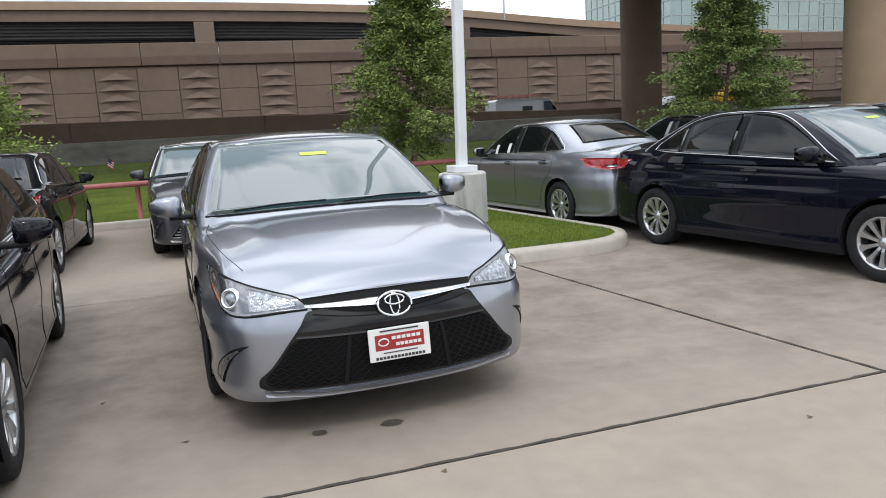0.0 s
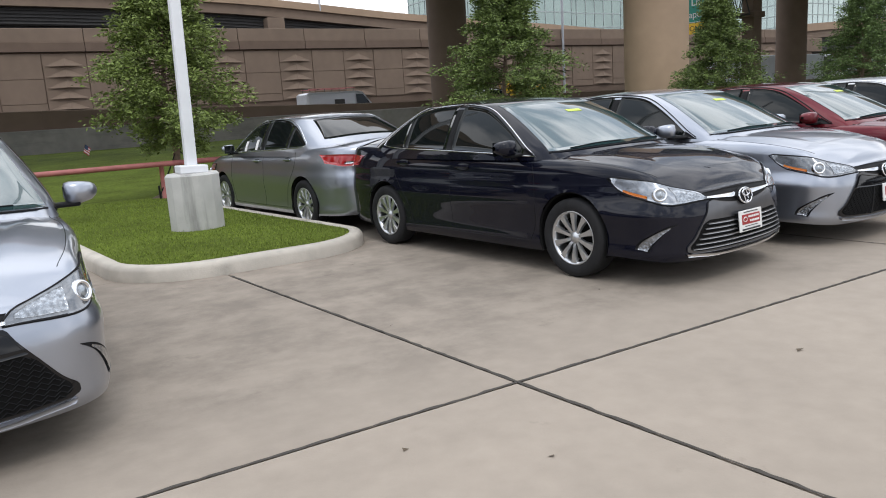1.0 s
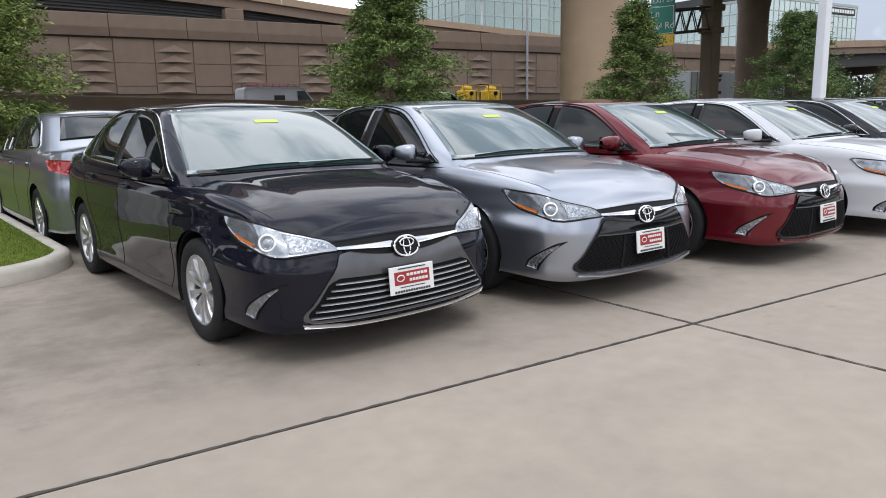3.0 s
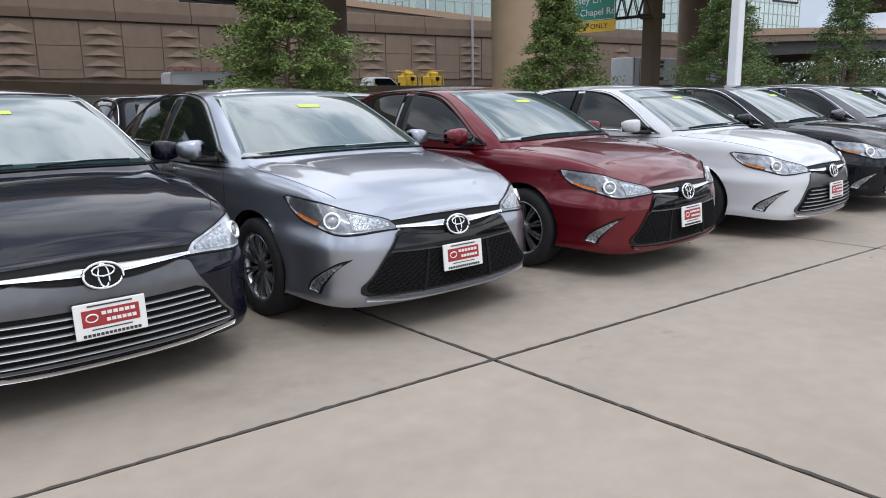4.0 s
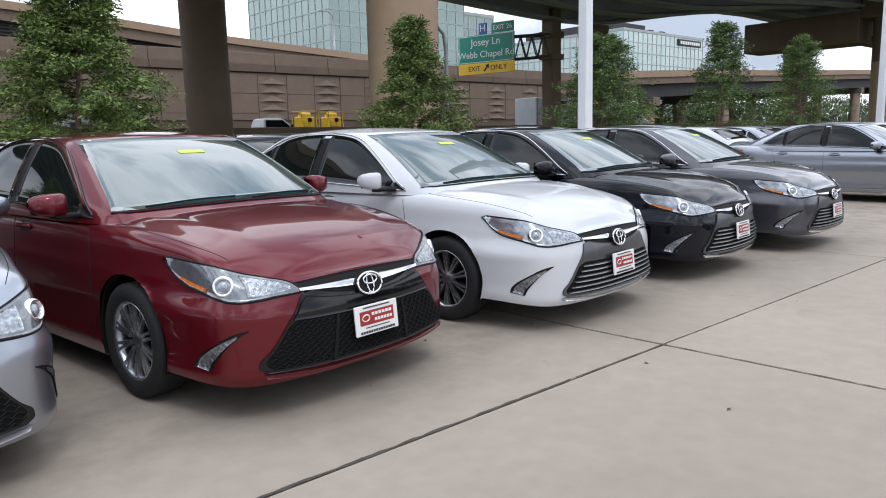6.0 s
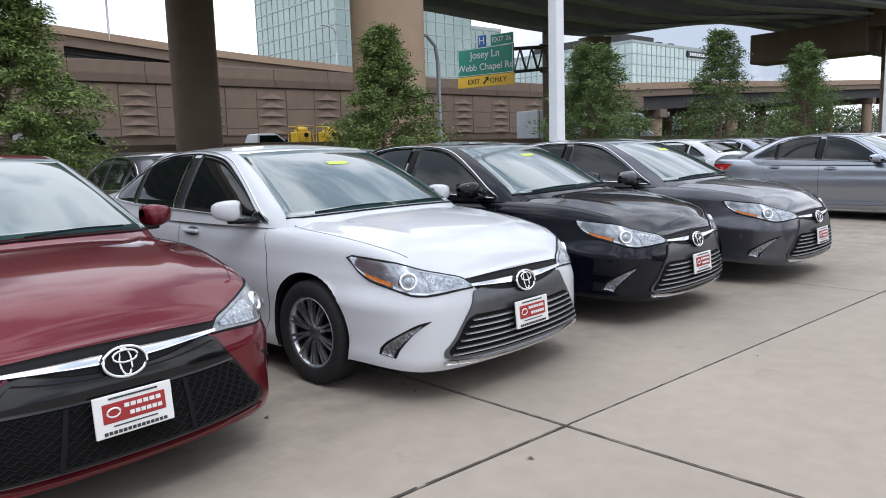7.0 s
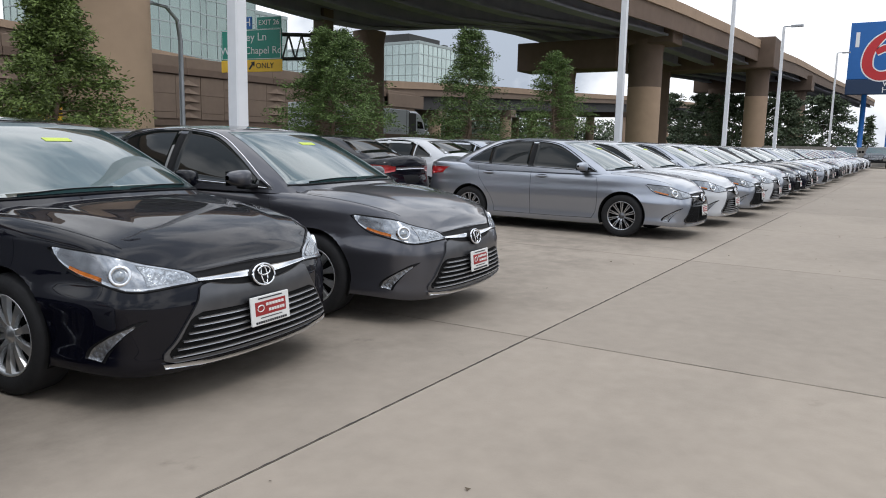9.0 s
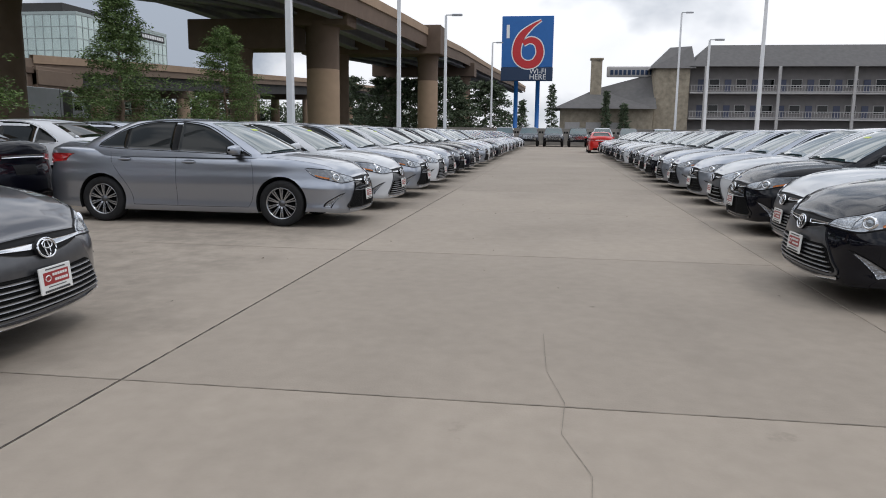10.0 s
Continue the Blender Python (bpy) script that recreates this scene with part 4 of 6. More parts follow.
    part("windscreen_sticker", st, M_STICKER, car, "yellow strip sticker")

    return wheels_on(car, style, fine)


def park(model, color, x, y, turn, label, group):
    """A copy of the model with its nose at (x, y), turned from facing -y, in the given paint."""
    c = copy_thing(model, pose(x, y, 0, 0, 0, turn))
    for o in c.children_recursive:
        if o.type == "MESH" and o.material_slots and o.material_slots[0].material == PAINT["silver"] and color != "silver":
            o.material_slots[0].link = "OBJECT"
            o.material_slots[0].material = PAINT[color]
    return tagged(c, label, "car", group)


# ---- large structure ----
JOINT_X, JOINT_Y = 4.57, 4.70
LOT_X0, LOT_X1, LOT_Y1, BERM_Y = 5.805 - 6 * JOINT_X, 5.805 + 26 * JOINT_X, 9.4, 11.6

bm = bmesh.new()
for x0, x1, y0, y1, z in ((-900, 1400, -900, 1200, -0.06),):
    bm.faces.new([bm.verts.new(p) for p in ((x0, y0, z), (x1, y0, z), (x1, y1, z), (x0, y1, z))])
ground = tagged(part("ground", bm, M_ASPHALT), "wide dark asphalt ground reaching the horizon", "ground", kind="structure")

bm = bmesh.new()
box(bm, LOT_X0, LOT_X1, -33, BERM_Y + 0.1, -0.05, -0.022)
pavement = tagged(part("pavement", bm, M_JOINT), "pale concrete car park in large slabs with dark joints", "pavement", kind="structure")


def berm_height(x, y):
    """Lawn behind the lot: a low rise up to the foot of the grey wall."""
    t = min(max((y - BERM_Y) / 26.0, 0), 1)
    return 0.13 + 0.55 * t * t * (3 - 2 * t) + 0.02 * noise.noise(Vector((x * 0.3, y * 0.3, 0)))


bm = grid_bm([[(x, y, berm_height(x, y)) for y in np.linspace(BERM_Y + 0.16, 38.0, 30)] for x in np.linspace(LOT_X0 - 40, 130, 110)])
bmesh.ops.recalc_face_normals(bm, faces=bm.faces)
tagged(part("lawn", bm, M_TURF, smooth=True), "mown green lawn rising gently behind the car park", "lawn", kind="structure")
bm = bmesh.new()
box(bm, LOT_X0 - 40, 3.80, BERM_Y, BERM_Y + 0.16, -0.03, 0.145, 0.03)
box(bm, 6.55, 130, BERM_Y, BERM_Y + 0.16, -0.03, 0.145, 0.03)
tagged(part("kerb", bm, M_KERB), "pale concrete kerb along the lawn", "kerb", kind="structure")

# planted island with the lamp pole
IX0, IX1, IY0 = 4.38, 7.24, 4.15


def taper(x, y):
    """The island runs askew towards the lawn, as the joints do."""
    return x - 0.11 * np.maximum(y - 5.1, 0)


def island_outline(inset, n=10):
    r = 0.95 - inset
    pts = [(IX1 - inset, BERM_Y + 0.2)]
    for cx, a0 in ((IX1 - 0.95, 0), (IX0 + 0.95, -90)):
        for k in range(n + 1):
            a = radians(a0 - 90 * k / n)
            pts.append((cx + r * math.cos(a), IY0 + 0.95 + r * math.sin(a)))
    pts.append((IX0 + inset, BERM_Y + 0.2))
    return [(float(taper(x, y)), y) for x, y in pts]


bm = bmesh.new()
prof = [(0.0, -0.03), (0.005, 0.10), (0.03, 0.14), (0.07, 0.15), (0.15, 0.15), (0.16, 0.10)]
lines = [island_outline(i) for i, _ in prof]
grid_bm([[(*lines[j][k], prof[j][1]) for j in range(len(prof))] for k in range(len(lines[0]))], bm=bm)
bmesh.ops.recalc_face_normals(bm, faces=bm.faces)
tagged(part("island_kerb", bm, M_KERB, smooth=True), "rounded pale concrete kerb round the grass island", "kerb", kind="structure")
bm = bmesh.new()
rows = []
for y in IY0 + 0.146 + (BERM_Y + 0.25 - IY0) * np.linspace(0, 1, 60) ** 2.4:
    d = IY0 + 0.95 - y
    w = (IX1 - IX0) / 2 - 0.13 - (0 if d < 0 else 0.81 - math.sqrt(max(0.81**2 - d * d, 0)))
    cx = (IX0 + IX1) / 2
    rows.append([(float(taper(cx + w * s, y)), y, 0.135 + 0.05 * (1 - s * s) * min(1, max(0, (y - IY0 - 0.15) / 0.7)) + 0.004 * noise.noise(Vector((s * 3, y * 2, 1)))) for s in np.linspace(-1, 1, 20)])
grid_bm(rows, bm=bm)
bmesh.ops.recalc_face_normals(bm, faces=bm.faces)
tagged(part("island_lawn", bm, M_TURF, smooth=True), "mown grass on the kerbed island", "lawn", kind="structure")

# retaining wall of the freeway
WALL_Y, WALL_X0, WALL_X1, PANEL = 60.0, -60.0, 98.0, 3.05
bm = bmesh.new()
box(bm, WALL_X0, WALL_X1, WALL_Y, WALL_Y + 1.0, -0.5, 7.70)
wall = tagged(part("wall_north", bm, M_BROWNDK), "brown concrete freeway wall with moulded panels", "wall", kind="structure")
for i in range(27):
    x = WALL_X0 + i * 5.9
    bm = bmesh.new()
    box(bm, x, min(x + 5.86, WALL_X1), WALL_Y - 0.28, WALL_Y + 1.0, 7.72, 8.42, 0.03)
    part("corbel", bm, M_BROWNDK, wall)
    bm = bmesh.new()
    box(bm, x, min(x + 5.86, WALL_X1), WALL_Y - 0.14, WALL_Y + 0.6, 8.42, 9.45, 0.04)
    part("coping", bm, M_BROWN, wall)
# foreground: low barrier of the frontage road
bm = bmesh.new()
box(bm, -90, 140, 38.0, 38.5, 0.2, 1.85, 0.04)
tagged(part("wall_low", bm, M_GREYWALL), "stained grey concrete barrier behind the lawn", "wall", kind="structure")
barrier = new("barrier")
tagged(barrier, "brown concrete barrier on top of the grey wall", "wall", kind="structure")
for i in range(24):
    x0, x1 = -90 + i * 9.6, -90 + i * 9.6 + 9.56
    rows = []
    for x in np.linspace(x0, x1, 5):
        zt = float(np.interp(x, [-12, 6, 24, 60], [2.95, 2.78, 2.26, 2.22]))
        rows.append([(x, 38.25, 1.852), (x, 38.25, zt - 0.03), (x, 38.28, zt), (x, 38.72, zt), (x, 38.75, zt - 0.03), (x, 38.75, 1.852), (x, 38.25, 1.852)])
    bm = grid_bm(rows)
    part("barrier_block", bm, M_BROWNDK, barrier)
bm = bmesh.new()
box(bm, -120, 400, 38.75, 60, -0.05, 0.9)
tagged(part("road", bm, M_ASPHALT), "raised dark asphalt frontage road", "road", kind="structure")

# upper viaduct behind the wall, sloping down
UV = [(-80, 15.4), (3.8, 15.1), (24, 14.7), (48, 13.0), (70, 11.9), (96, 10.2)]
uv = ease([p[0] for p in UV], [p[1] for p in UV])
xs = np.linspace(-80, 96, 60)


def ribbon(bm, xs, zf, y0, y1, z0, z1):
    rows = []
    for x in xs:
        z = float(zf(x))
        rows.append([(x, y0, z + z0), (x, y0, z + z1), (x, y1, z + z1), (x, y1, z + z0), (x, y0, z + z0)])
    return grid_bm(rows, bm=bm)


viaduct = thing("viaduct", "tan and brown concrete viaduct above the freeway wall", "bridge")
part("parapet", ribbon(bmesh.new(), xs, uv, 74.6, 75.0, -0.75, 0.0), M_TAN, viaduct)
part("deck_edge", ribbon(bmesh.new(), xs, uv, 74.9, 86, -1.75, -0.76), M_BROWN, viaduct)
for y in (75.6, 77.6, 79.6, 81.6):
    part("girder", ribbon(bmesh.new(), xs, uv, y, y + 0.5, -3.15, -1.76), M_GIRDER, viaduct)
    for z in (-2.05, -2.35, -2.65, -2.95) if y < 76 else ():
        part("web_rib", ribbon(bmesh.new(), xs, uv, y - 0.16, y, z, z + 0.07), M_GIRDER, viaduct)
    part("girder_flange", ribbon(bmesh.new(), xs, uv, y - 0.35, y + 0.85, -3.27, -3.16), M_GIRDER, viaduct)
for x in (4.3, 31.2, -24.0):
    z = float(uv(x))
    bm = bmesh.new()
    box(bm, x - 0.95, x + 0.95, 74.2, 86, z - 4.0, z - 1.9, 0.08)
    part("pier_cap", bm, M_BROWN, viaduct)
    bm = bmesh.new()
    box(bm, x - 0.75, x + 0.75, 75.0, 77.0, 0, z - 4.0, 0.1)
    part("pier", bm, M_BROWN, viaduct)

# low bridge that carries the freeway on past the wall's end
lowz = ease([97, 129, 158, 204, 330], [9.9, 11.5, 12.6, 14.6, 18.6])
xs = np.linspace(97, 330, 40)
bridge = thing("road_bridge", "brown concrete bridge on short piers beyond the wall", "bridge")
part("parapet", ribbon(bmesh.new(), xs, lowz, 59.7, 60.2, -1.0, 0.0), M_TAN, bridge)
part("deck_edge", ribbon(bmesh.new(), xs, lowz, 59.9, 118, -2.0, -1.01), M_BROWN, bridge)
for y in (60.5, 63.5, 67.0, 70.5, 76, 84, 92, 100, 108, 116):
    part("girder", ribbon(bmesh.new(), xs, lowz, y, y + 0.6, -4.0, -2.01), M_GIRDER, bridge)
for x in (112, 136, 165, 200, 240, 290):
    z = float(lowz(x))
    bm = bmesh.new()
    box(bm, x - 1.0, x + 1.0, 59.9, 73, z - 5.3, z - 4.0, 0.08)
    part("pier_cap", bm, M_BROWN, bridge)
    for y in (61.5, 70.0, 92.0):
        part("pier", lathe([(1.1, 0.0), (1.1, z - 5.3)], 16, m=Matrix.Translation((x, y, 0))), M_TAN, bridge, smooth=True)
bm = bmesh.new()
box(bm, 97.0, 103.5, 59.4, 75, -0.5, 8.6, 0.06)
box(bm, 97.0, 105.5, 59.2, 75, 6.4, 8.2, 0.06)
part("abutment", bm, M_BROWN, bridge)

# ramp bridge on tall columns
DX = [-70, -20, 18, 40, 60, 80, 108, 140, 180, 240, 320]
near_y = ease(DX, [27.0, 23.0, 20.5, 19.0, 17.2, 14.9, 13.3, 13.2, 12.6, 11.5, 10.5])
far_y = ease(DX, [40, 37.8, 37.3, 37.5, 37.5, 34, 31, 30, 29, 27.5, 26])
ramp_z = ease(DX, [11.6, 11.2, 10.9, 10.7, 10.6, 10.7, 11.05, 12.4, 13.4, 15.2, 17.4])
bank = ease(DX, [0.4, 0.4, 0.4, 0.3, -0.3, 1.9, 0.2, 0.2, 0.2, 0.2, 0.2])
xs = np.linspace(-70, 320, 98)
overpass = thing("overpass", "tall concrete ramp bridge with brown deck on tan columns", "bridge")


def deck(y0, y1, z0, z1, from_near=True):
    rows = []
    for x in xs:
        n, f, z = float(near_y(x)), float(far_y(x)), float(ramp_z(x))
        a, b = (n + y0, n + y1) if from_near else (f + y0, f + y1)
        z += 0 if from_near else float(bank(x))
        rows.append([(x, a, z + z0), (x, a, z + z1), (x, b, z + z1), (x, b, z + z0), (x, a, z + z0)])
    return grid_bm(rows)


rows = []
for x in xs:
    n, f, z = float(near_y(x)), float(far_y(x)), float(ramp_z(x))
    k = float(bank(x))
    rows.append([(x, n, z + 1.2), (x, n, z + 1.75), (x, f, z + k + 1.75), (x, f, z + k + 1.2), (x, n, z + 1.2)])
part("deck_slab", grid_bm(rows), M_SOFFIT, overpass)
part("parapet", deck(-0.25, 0.12, 1.80, 2.65), M_TAN, overpass)
part("fascia", deck(-0.10, 0.10, 0.35, 1.795), M_BROWNDK, overpass)
part("parapet", deck(-0.12, 0.25, 0.95, 2.65, False), M_BROWN, overpass)
for t in (0.08, 0.29, 0.5, 0.71, 0.92):
    rows = []
    for x in xs:
        n, f, z = float(near_y(x)), float(far_y(x)), float(ramp_z(x))
        y = n + (f - n) * t
        z += float(bank(x)) * t
        rows.append([(x, y - 0.55, z), (x, y - 0.55, z + 0.18), (x, y - 0.12, z + 0.3), (x, y - 0.12, z + 1.22), (x, y + 0.12, z + 1.22), (x, y + 0.12, z + 0.3), (x, y + 0.55, z + 0.18), (x, y + 0.55, z), (x, y - 0.55, z)])
    part("girder", grid_bm(rows), M_SOFFIT, overpass)


def column(x, y, r, h, paint_h, under=M_BROWNDK, square=False, dark=False):
    """A round column whose painted foot is tan and whose head is brown; dark puts the deck's shade into the foot's
    colour.
    """
    segs = 4 if square else 28
    m = Matrix.Translation((x, y, 0)) @ Matrix.Rotation(radians(45 if square else 0), 4, "Z")
    rr = r * 1.414 if square else r
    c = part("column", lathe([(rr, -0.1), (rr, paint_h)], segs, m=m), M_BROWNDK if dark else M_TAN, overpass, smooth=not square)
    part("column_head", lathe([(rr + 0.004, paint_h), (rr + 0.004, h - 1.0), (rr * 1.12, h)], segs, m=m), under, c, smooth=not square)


column(29.87, 20.9, 1.42, 11.0, 11.0 - 0.8)
column(-8.0, 24.0, 1.42, 11.2, 10.2)
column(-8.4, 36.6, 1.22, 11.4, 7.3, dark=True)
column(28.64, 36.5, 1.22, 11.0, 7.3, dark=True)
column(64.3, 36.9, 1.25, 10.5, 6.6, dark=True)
column(80.0, 18.3, 1.45, 10.7, 6.7)
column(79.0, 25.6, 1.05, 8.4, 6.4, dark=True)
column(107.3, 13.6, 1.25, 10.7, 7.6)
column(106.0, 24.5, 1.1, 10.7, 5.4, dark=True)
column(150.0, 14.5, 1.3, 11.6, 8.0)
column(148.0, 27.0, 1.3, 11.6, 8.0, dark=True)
for x0, x1, y0, y1, z0, z1 in ((78.4, 81.6, 20.4, 30.2, 8.35, 10.95), (78.5, 81.5, 15.6, 20.39, 10.3, 12.0), (104.6, 108.6, 11.6, 29.0, 10.6, 14.0), (148.0, 151.5, 12.3, 31, 11.2, 13.6)):
    bm = bmesh.new()
    box(bm, x0, x1, y0, y1, z0, z1, 0.1)
    part("pier_cap", bm, M_BROWNDK, overpass)

# ---- cars ----
near_slats = sedan("sedan", "slats", "ten", True, "sedan")
near_mesh = sedan("sedan", "mesh", "split", True, "sedan")
near_white = sedan("sedan", "slats", "split", True, "sedan", True)
far_slats = sedan("sedan", "slats", "ten", False, "sedan")
far_mesh = sedan("sedan", "mesh", "split", False, "sedan")
NAMES = {"silver": "silver", "black": "glossy black", "red": "dark red", "white": "white", "navy": "dark blue-black", "grey": "dark grey", "scarlet": "bright red"}


def row_car(kind, color, x, y, turn, fine, group):
    model = near_white if color == "white" and fine else {("slats", True): near_slats, ("mesh", True): near_mesh, ("slats", False): far_slats, ("mesh", False): far_mesh}[kind, fine]
    face = "slatted grey grille" if kind == "slats" else "wide black mesh grille"
    return park(model, color, x, y, turn, f"{NAMES[color]} sedan with a {face} parked on concrete", group)


NEAR = "cars in the row beside the walk"
for kind, color, x, y, turn in (
        ("slats", "black", 0.54, -0.34, 5), ("mesh", "silver", 3.13, 0.52, 2.6), ("slats", "navy", 8.59, 0.67, 6.2), ("mesh", "silver", 10.66, 0.68, 4.0),
        ("mesh", "red", 13.005, 0.665, 7.0), ("slats", "white", 15.365, 0.65, 5.7), ("slats", "black", 17.68, 0.82, 5.15), ("slats", "grey", 20.005, 0.77, 4.45), ("mesh", "silver", 26.755, 0.50, 0)):
    c = row_car(kind, color, x, y, turn, True, NEAR)
    for o in c.children if (kind, color) in (("mesh", "silver"), ("slats", "white")) and 9 < x < 16 else ():
        if o.name.startswith("wing_mirror") and o.data.vertices[0].co.x < 0:
            o.matrix_basis = Matrix.Translation((-0.93, 1.66, 0)) @ Matrix.Rotation(radians(-42), 4, "Z") @ Matrix.Translation((0.93, -1.66, 0))
rnd = random.Random(7)
FARCOL = ["silver", "white", "silver", "grey", "black", "white", "silver", "navy", "white", "black", "silver", "red"]
seq = [("slats", "white"), ("mesh", "silver"), ("slats", "white"), ("slats", "silver"), ("mesh", "black"), ("slats", "navy"), ("slats", "black"), ("mesh", "silver")]
x = 29.15
i = 0
while x < 87:
    kind, color = seq[i] if i < len(seq) else (rnd.choice(["slats", "mesh"]), rnd.choice(FARCOL))
    row_car(kind, color, x, 0.5 + rnd.uniform(-0.12, 0.12), rnd.uniform(-1.5, 1.5), i < 3, NEAR)
    x += 2.42 + rnd.uniform(-0.06, 0.06)
    i += 1
seq = [("slats", "black"), ("slats", "white"), ("mesh", "black"), ("slats", "white"), ("mesh", "silver"), ("mesh", "silver"), ("slats", "silver"), ("mesh", "black")]
x, i = 22.75, 0
while x < 66:
    kind, color = seq[i] if i < len(seq) else (rnd.choice(["slats", "mesh"]), rnd.choice(FARCOL))
    row_car(kind, color, x, (-4.50, -5.0, -4.95, -5.1)[min(i, 3)] + rnd.uniform(-0.1, 0.1) * (i > 3), 180 + rnd.uniform(-1.5, 1.5), i < 3, "cars in the row across the aisle")
    x += 2.2 + rnd.uniform(-0.05, 0.08)
    i += 1
BACK = "cars in the row along the lawn"
for kind, color, x, y, turn in (("slats", "black", -0.33, 10.75, 180), ("slats", "grey", 2.50, 7.0, 2.5), ("slats", "silver", 7.52, 10.15, 186.5)):
    c = row_car(kind, color, x, y, turn, True, BACK)
    if color == "silver":
        for y_, z_ in ((1.98, 1.10), (2.36, 1.12)):
            bill = patch(CAR_TREE["slats", True], "left", [(y_, z_ + 0.08), (y_ + 0.075, z_ + 0.08)], [(y_, z_ - 0.06), (y_ + 0.075, z_ - 0.06)], 3, 3, 0.009, 0.003)
            part("paper_sticker", bill, M_PAPER, c, "small white paper sticker")
x, i = 10.75, 0
seq = ["black", "white", "grey", "silver", "silver", "black", "black", "white", "silver"]
while x < 72:
    color = seq[i] if i < len(seq) else rnd.choice(FARCOL)
    if not (21.3 < x < 23.6):
        row_car(rnd.choice(["slats", "mesh"]), color, x, 10.3 + rnd.uniform(-0.15, 0.15), 180 + rnd.uniform(-2, 2), False, BACK)
    x += 2.55
    i += 1
row_car("mesh", "scarlet", 74.0, -5.6, 90, False, "cars in the row across the aisle")
for model in (near_slats, near_mesh, near_white, far_slats, far_mesh):
    for o in (*model.children_recursive, model):
        bpy.data.objects.remove(o)


# ---- trees ----
def cypress(seed, height, spread, limbs, leaves, base=0.9, cone=0.75, leaf=0.092):
    """A feathery young tree: tapered trunk, limbs, and sprays of narrow leaves with gaps between them."""
    rg = np.random.default_rng(seed)
    wood = bmesh.new()
    trunk = [(0.04 * math.sin(k * 1.7 + seed), 0.04 * math.cos(k * 2.1 + seed), height * 0.96 * k / 8) for k in range(9)]
    tube(trunk, 0.085, 8, wood, taper=[1.25] + [1 - 0.115 * k for k in range(1, 9)])
    verts, faces = [], []
    per = leaves // limbs
    for b in range(limbs):
        t = (b + rg.uniform(0, 1)) / limbs
        z = base + (height - base) * t ** 0.9
        reach = spread * ((1 - t) ** cone * (0.85 + 0.15 * math.sin(7 * t))) * rg.uniform(0.62, 1.08) * min(1, 0.45 + t * 4) + 0.10
        a = b * 2.399 + rg.uniform(-0.5, 0.5)
        rise = 0.15 + 0.35 * t + rg.uniform(-0.12, 0.12)
        d = np.array([math.cos(a), math.sin(a), rise])
        pts = [np.array([0, 0, z]) + d * reach * s + np.array([0, 0, -0.22 * reach * s * s]) for s in (0, 0.35, 0.7, 1.0)]
        tube(pts, 0.018, 4, wood, taper=[1, 0.7, 0.45, 0.2], caps=False)
        s = rg.uniform(0.22, 1.05, per) ** 0.8
        cluster = rg.integers(0, 7, per)
        offs = rg.normal(0, 1, (7, 3)) * np.array([0.17, 0.17, 0.11]) * (0.5 + reach * 0.42)
        ctr = np.array([0, 0, z]) + d * (reach * s)[:, None] + np.array([0, 0, -0.22 * reach]) * (s * s)[:, None]
        ctr = ctr + offs[cluster] * (0.4 + 0.6 * s)[:, None] + rg.normal(0, 0.055, (per, 3))
        ax = rg.normal(0, 1, (per, 3)) * np.array([1, 1, 0.55]) + d * 0.8 + np.array([0, 0, -0.35])
        ax /= np.linalg.norm(ax, axis=1)[:, None]
        sd = np.cross(ax, rg.normal(0, 1, (per, 3)))
        sd /= np.linalg.norm(sd, axis=1)[:, None]
        ln = leaf * rg.uniform(0.6, 1.35, per)[:, None]
        wd = 0.18 * ln
        quad = np.stack([ctr, ctr + ax * ln * 0.5 + sd * wd, ctr + ax * ln, ctr + ax * ln * 0.5 - sd * wd], 1).reshape(-1, 3)
        off = len(verts)
        verts.extend(quad.tolist())
        faces.extend([(off + 4 * q, off + 4 * q + 1, off + 4 * q + 2, off + 4 * q + 3) for q in range(per)])
    me = bpy.data.meshes.new("crown")
    me.from_pydata(verts, [], faces)
    return wood, me


def tree(name, label, category, seed, x, y, z, material=None, **kw):
    wood, me = cypress(seed, **kw)
    t = thing(name, label, category, m=pose(x, y, z))
    part("trunk", wood, M_BARK, t, smooth=True)
    me.materials.append(material or M_LEAF)
    c = new("crown", me)
    c.parent = t
    return t


TREES = "young trees along the lawn"
CY = "feathery green young tree standing on the lawn"
for seed, x, y, top, spread, n, base, cone in ((3, -1.75, 12.3, 3.9, 1.7, 30000, 0.6, 0.7), (11, 6.72, 12.3, 4.9, 1.42, 52000, 1.05, 0.5), (12, 14.95, 12.3, 4.75, 1.95, 60000, 0.6, 0.62), (13, 23.1, 12.3, 4.35, 1.72, 46000, 0.5, 0.72),
                                             (14, 31.9, 12.7, 4.55, 2.15, 44000, 0.5, 0.42), (15, 37.5, 11.2, 5.3, 2.3, 26000, 0.6, 0.72), (16, 46.2, 11.8, 5.55, 2.55, 30000, 0.6, 0.75)):
    g = berm_height(x, y)
    tt = tree("cypress_tree", CY, "tree", seed, x, y, g, M_LEAF if seed < 12 else M_LEAFMID if seed < 14 else M_LEAFBLUE, height=top - g, spread=spread, limbs=80, leaves=n, base=base, cone=cone)
    tagged(tt, group=TREES)
for seed, x, y, h, s in ((31, 122, 13, 8.6, 6.0), (32, 131, 8.5, 8.8, 6.2), (33, 128, 20, 9.0, 6.0), (34, 140, 27, 10.0, 6.5), (35, 150, 36, 11.0, 7.0)):
    tree("oak_tree", "broad dark green tree beyond the car park", "tree", seed, x, y, 0, M_LEAFDK, height=h, spread=s, limbs=80, leaves=9000, base=1.2, cone=0.40, leaf=0.5)
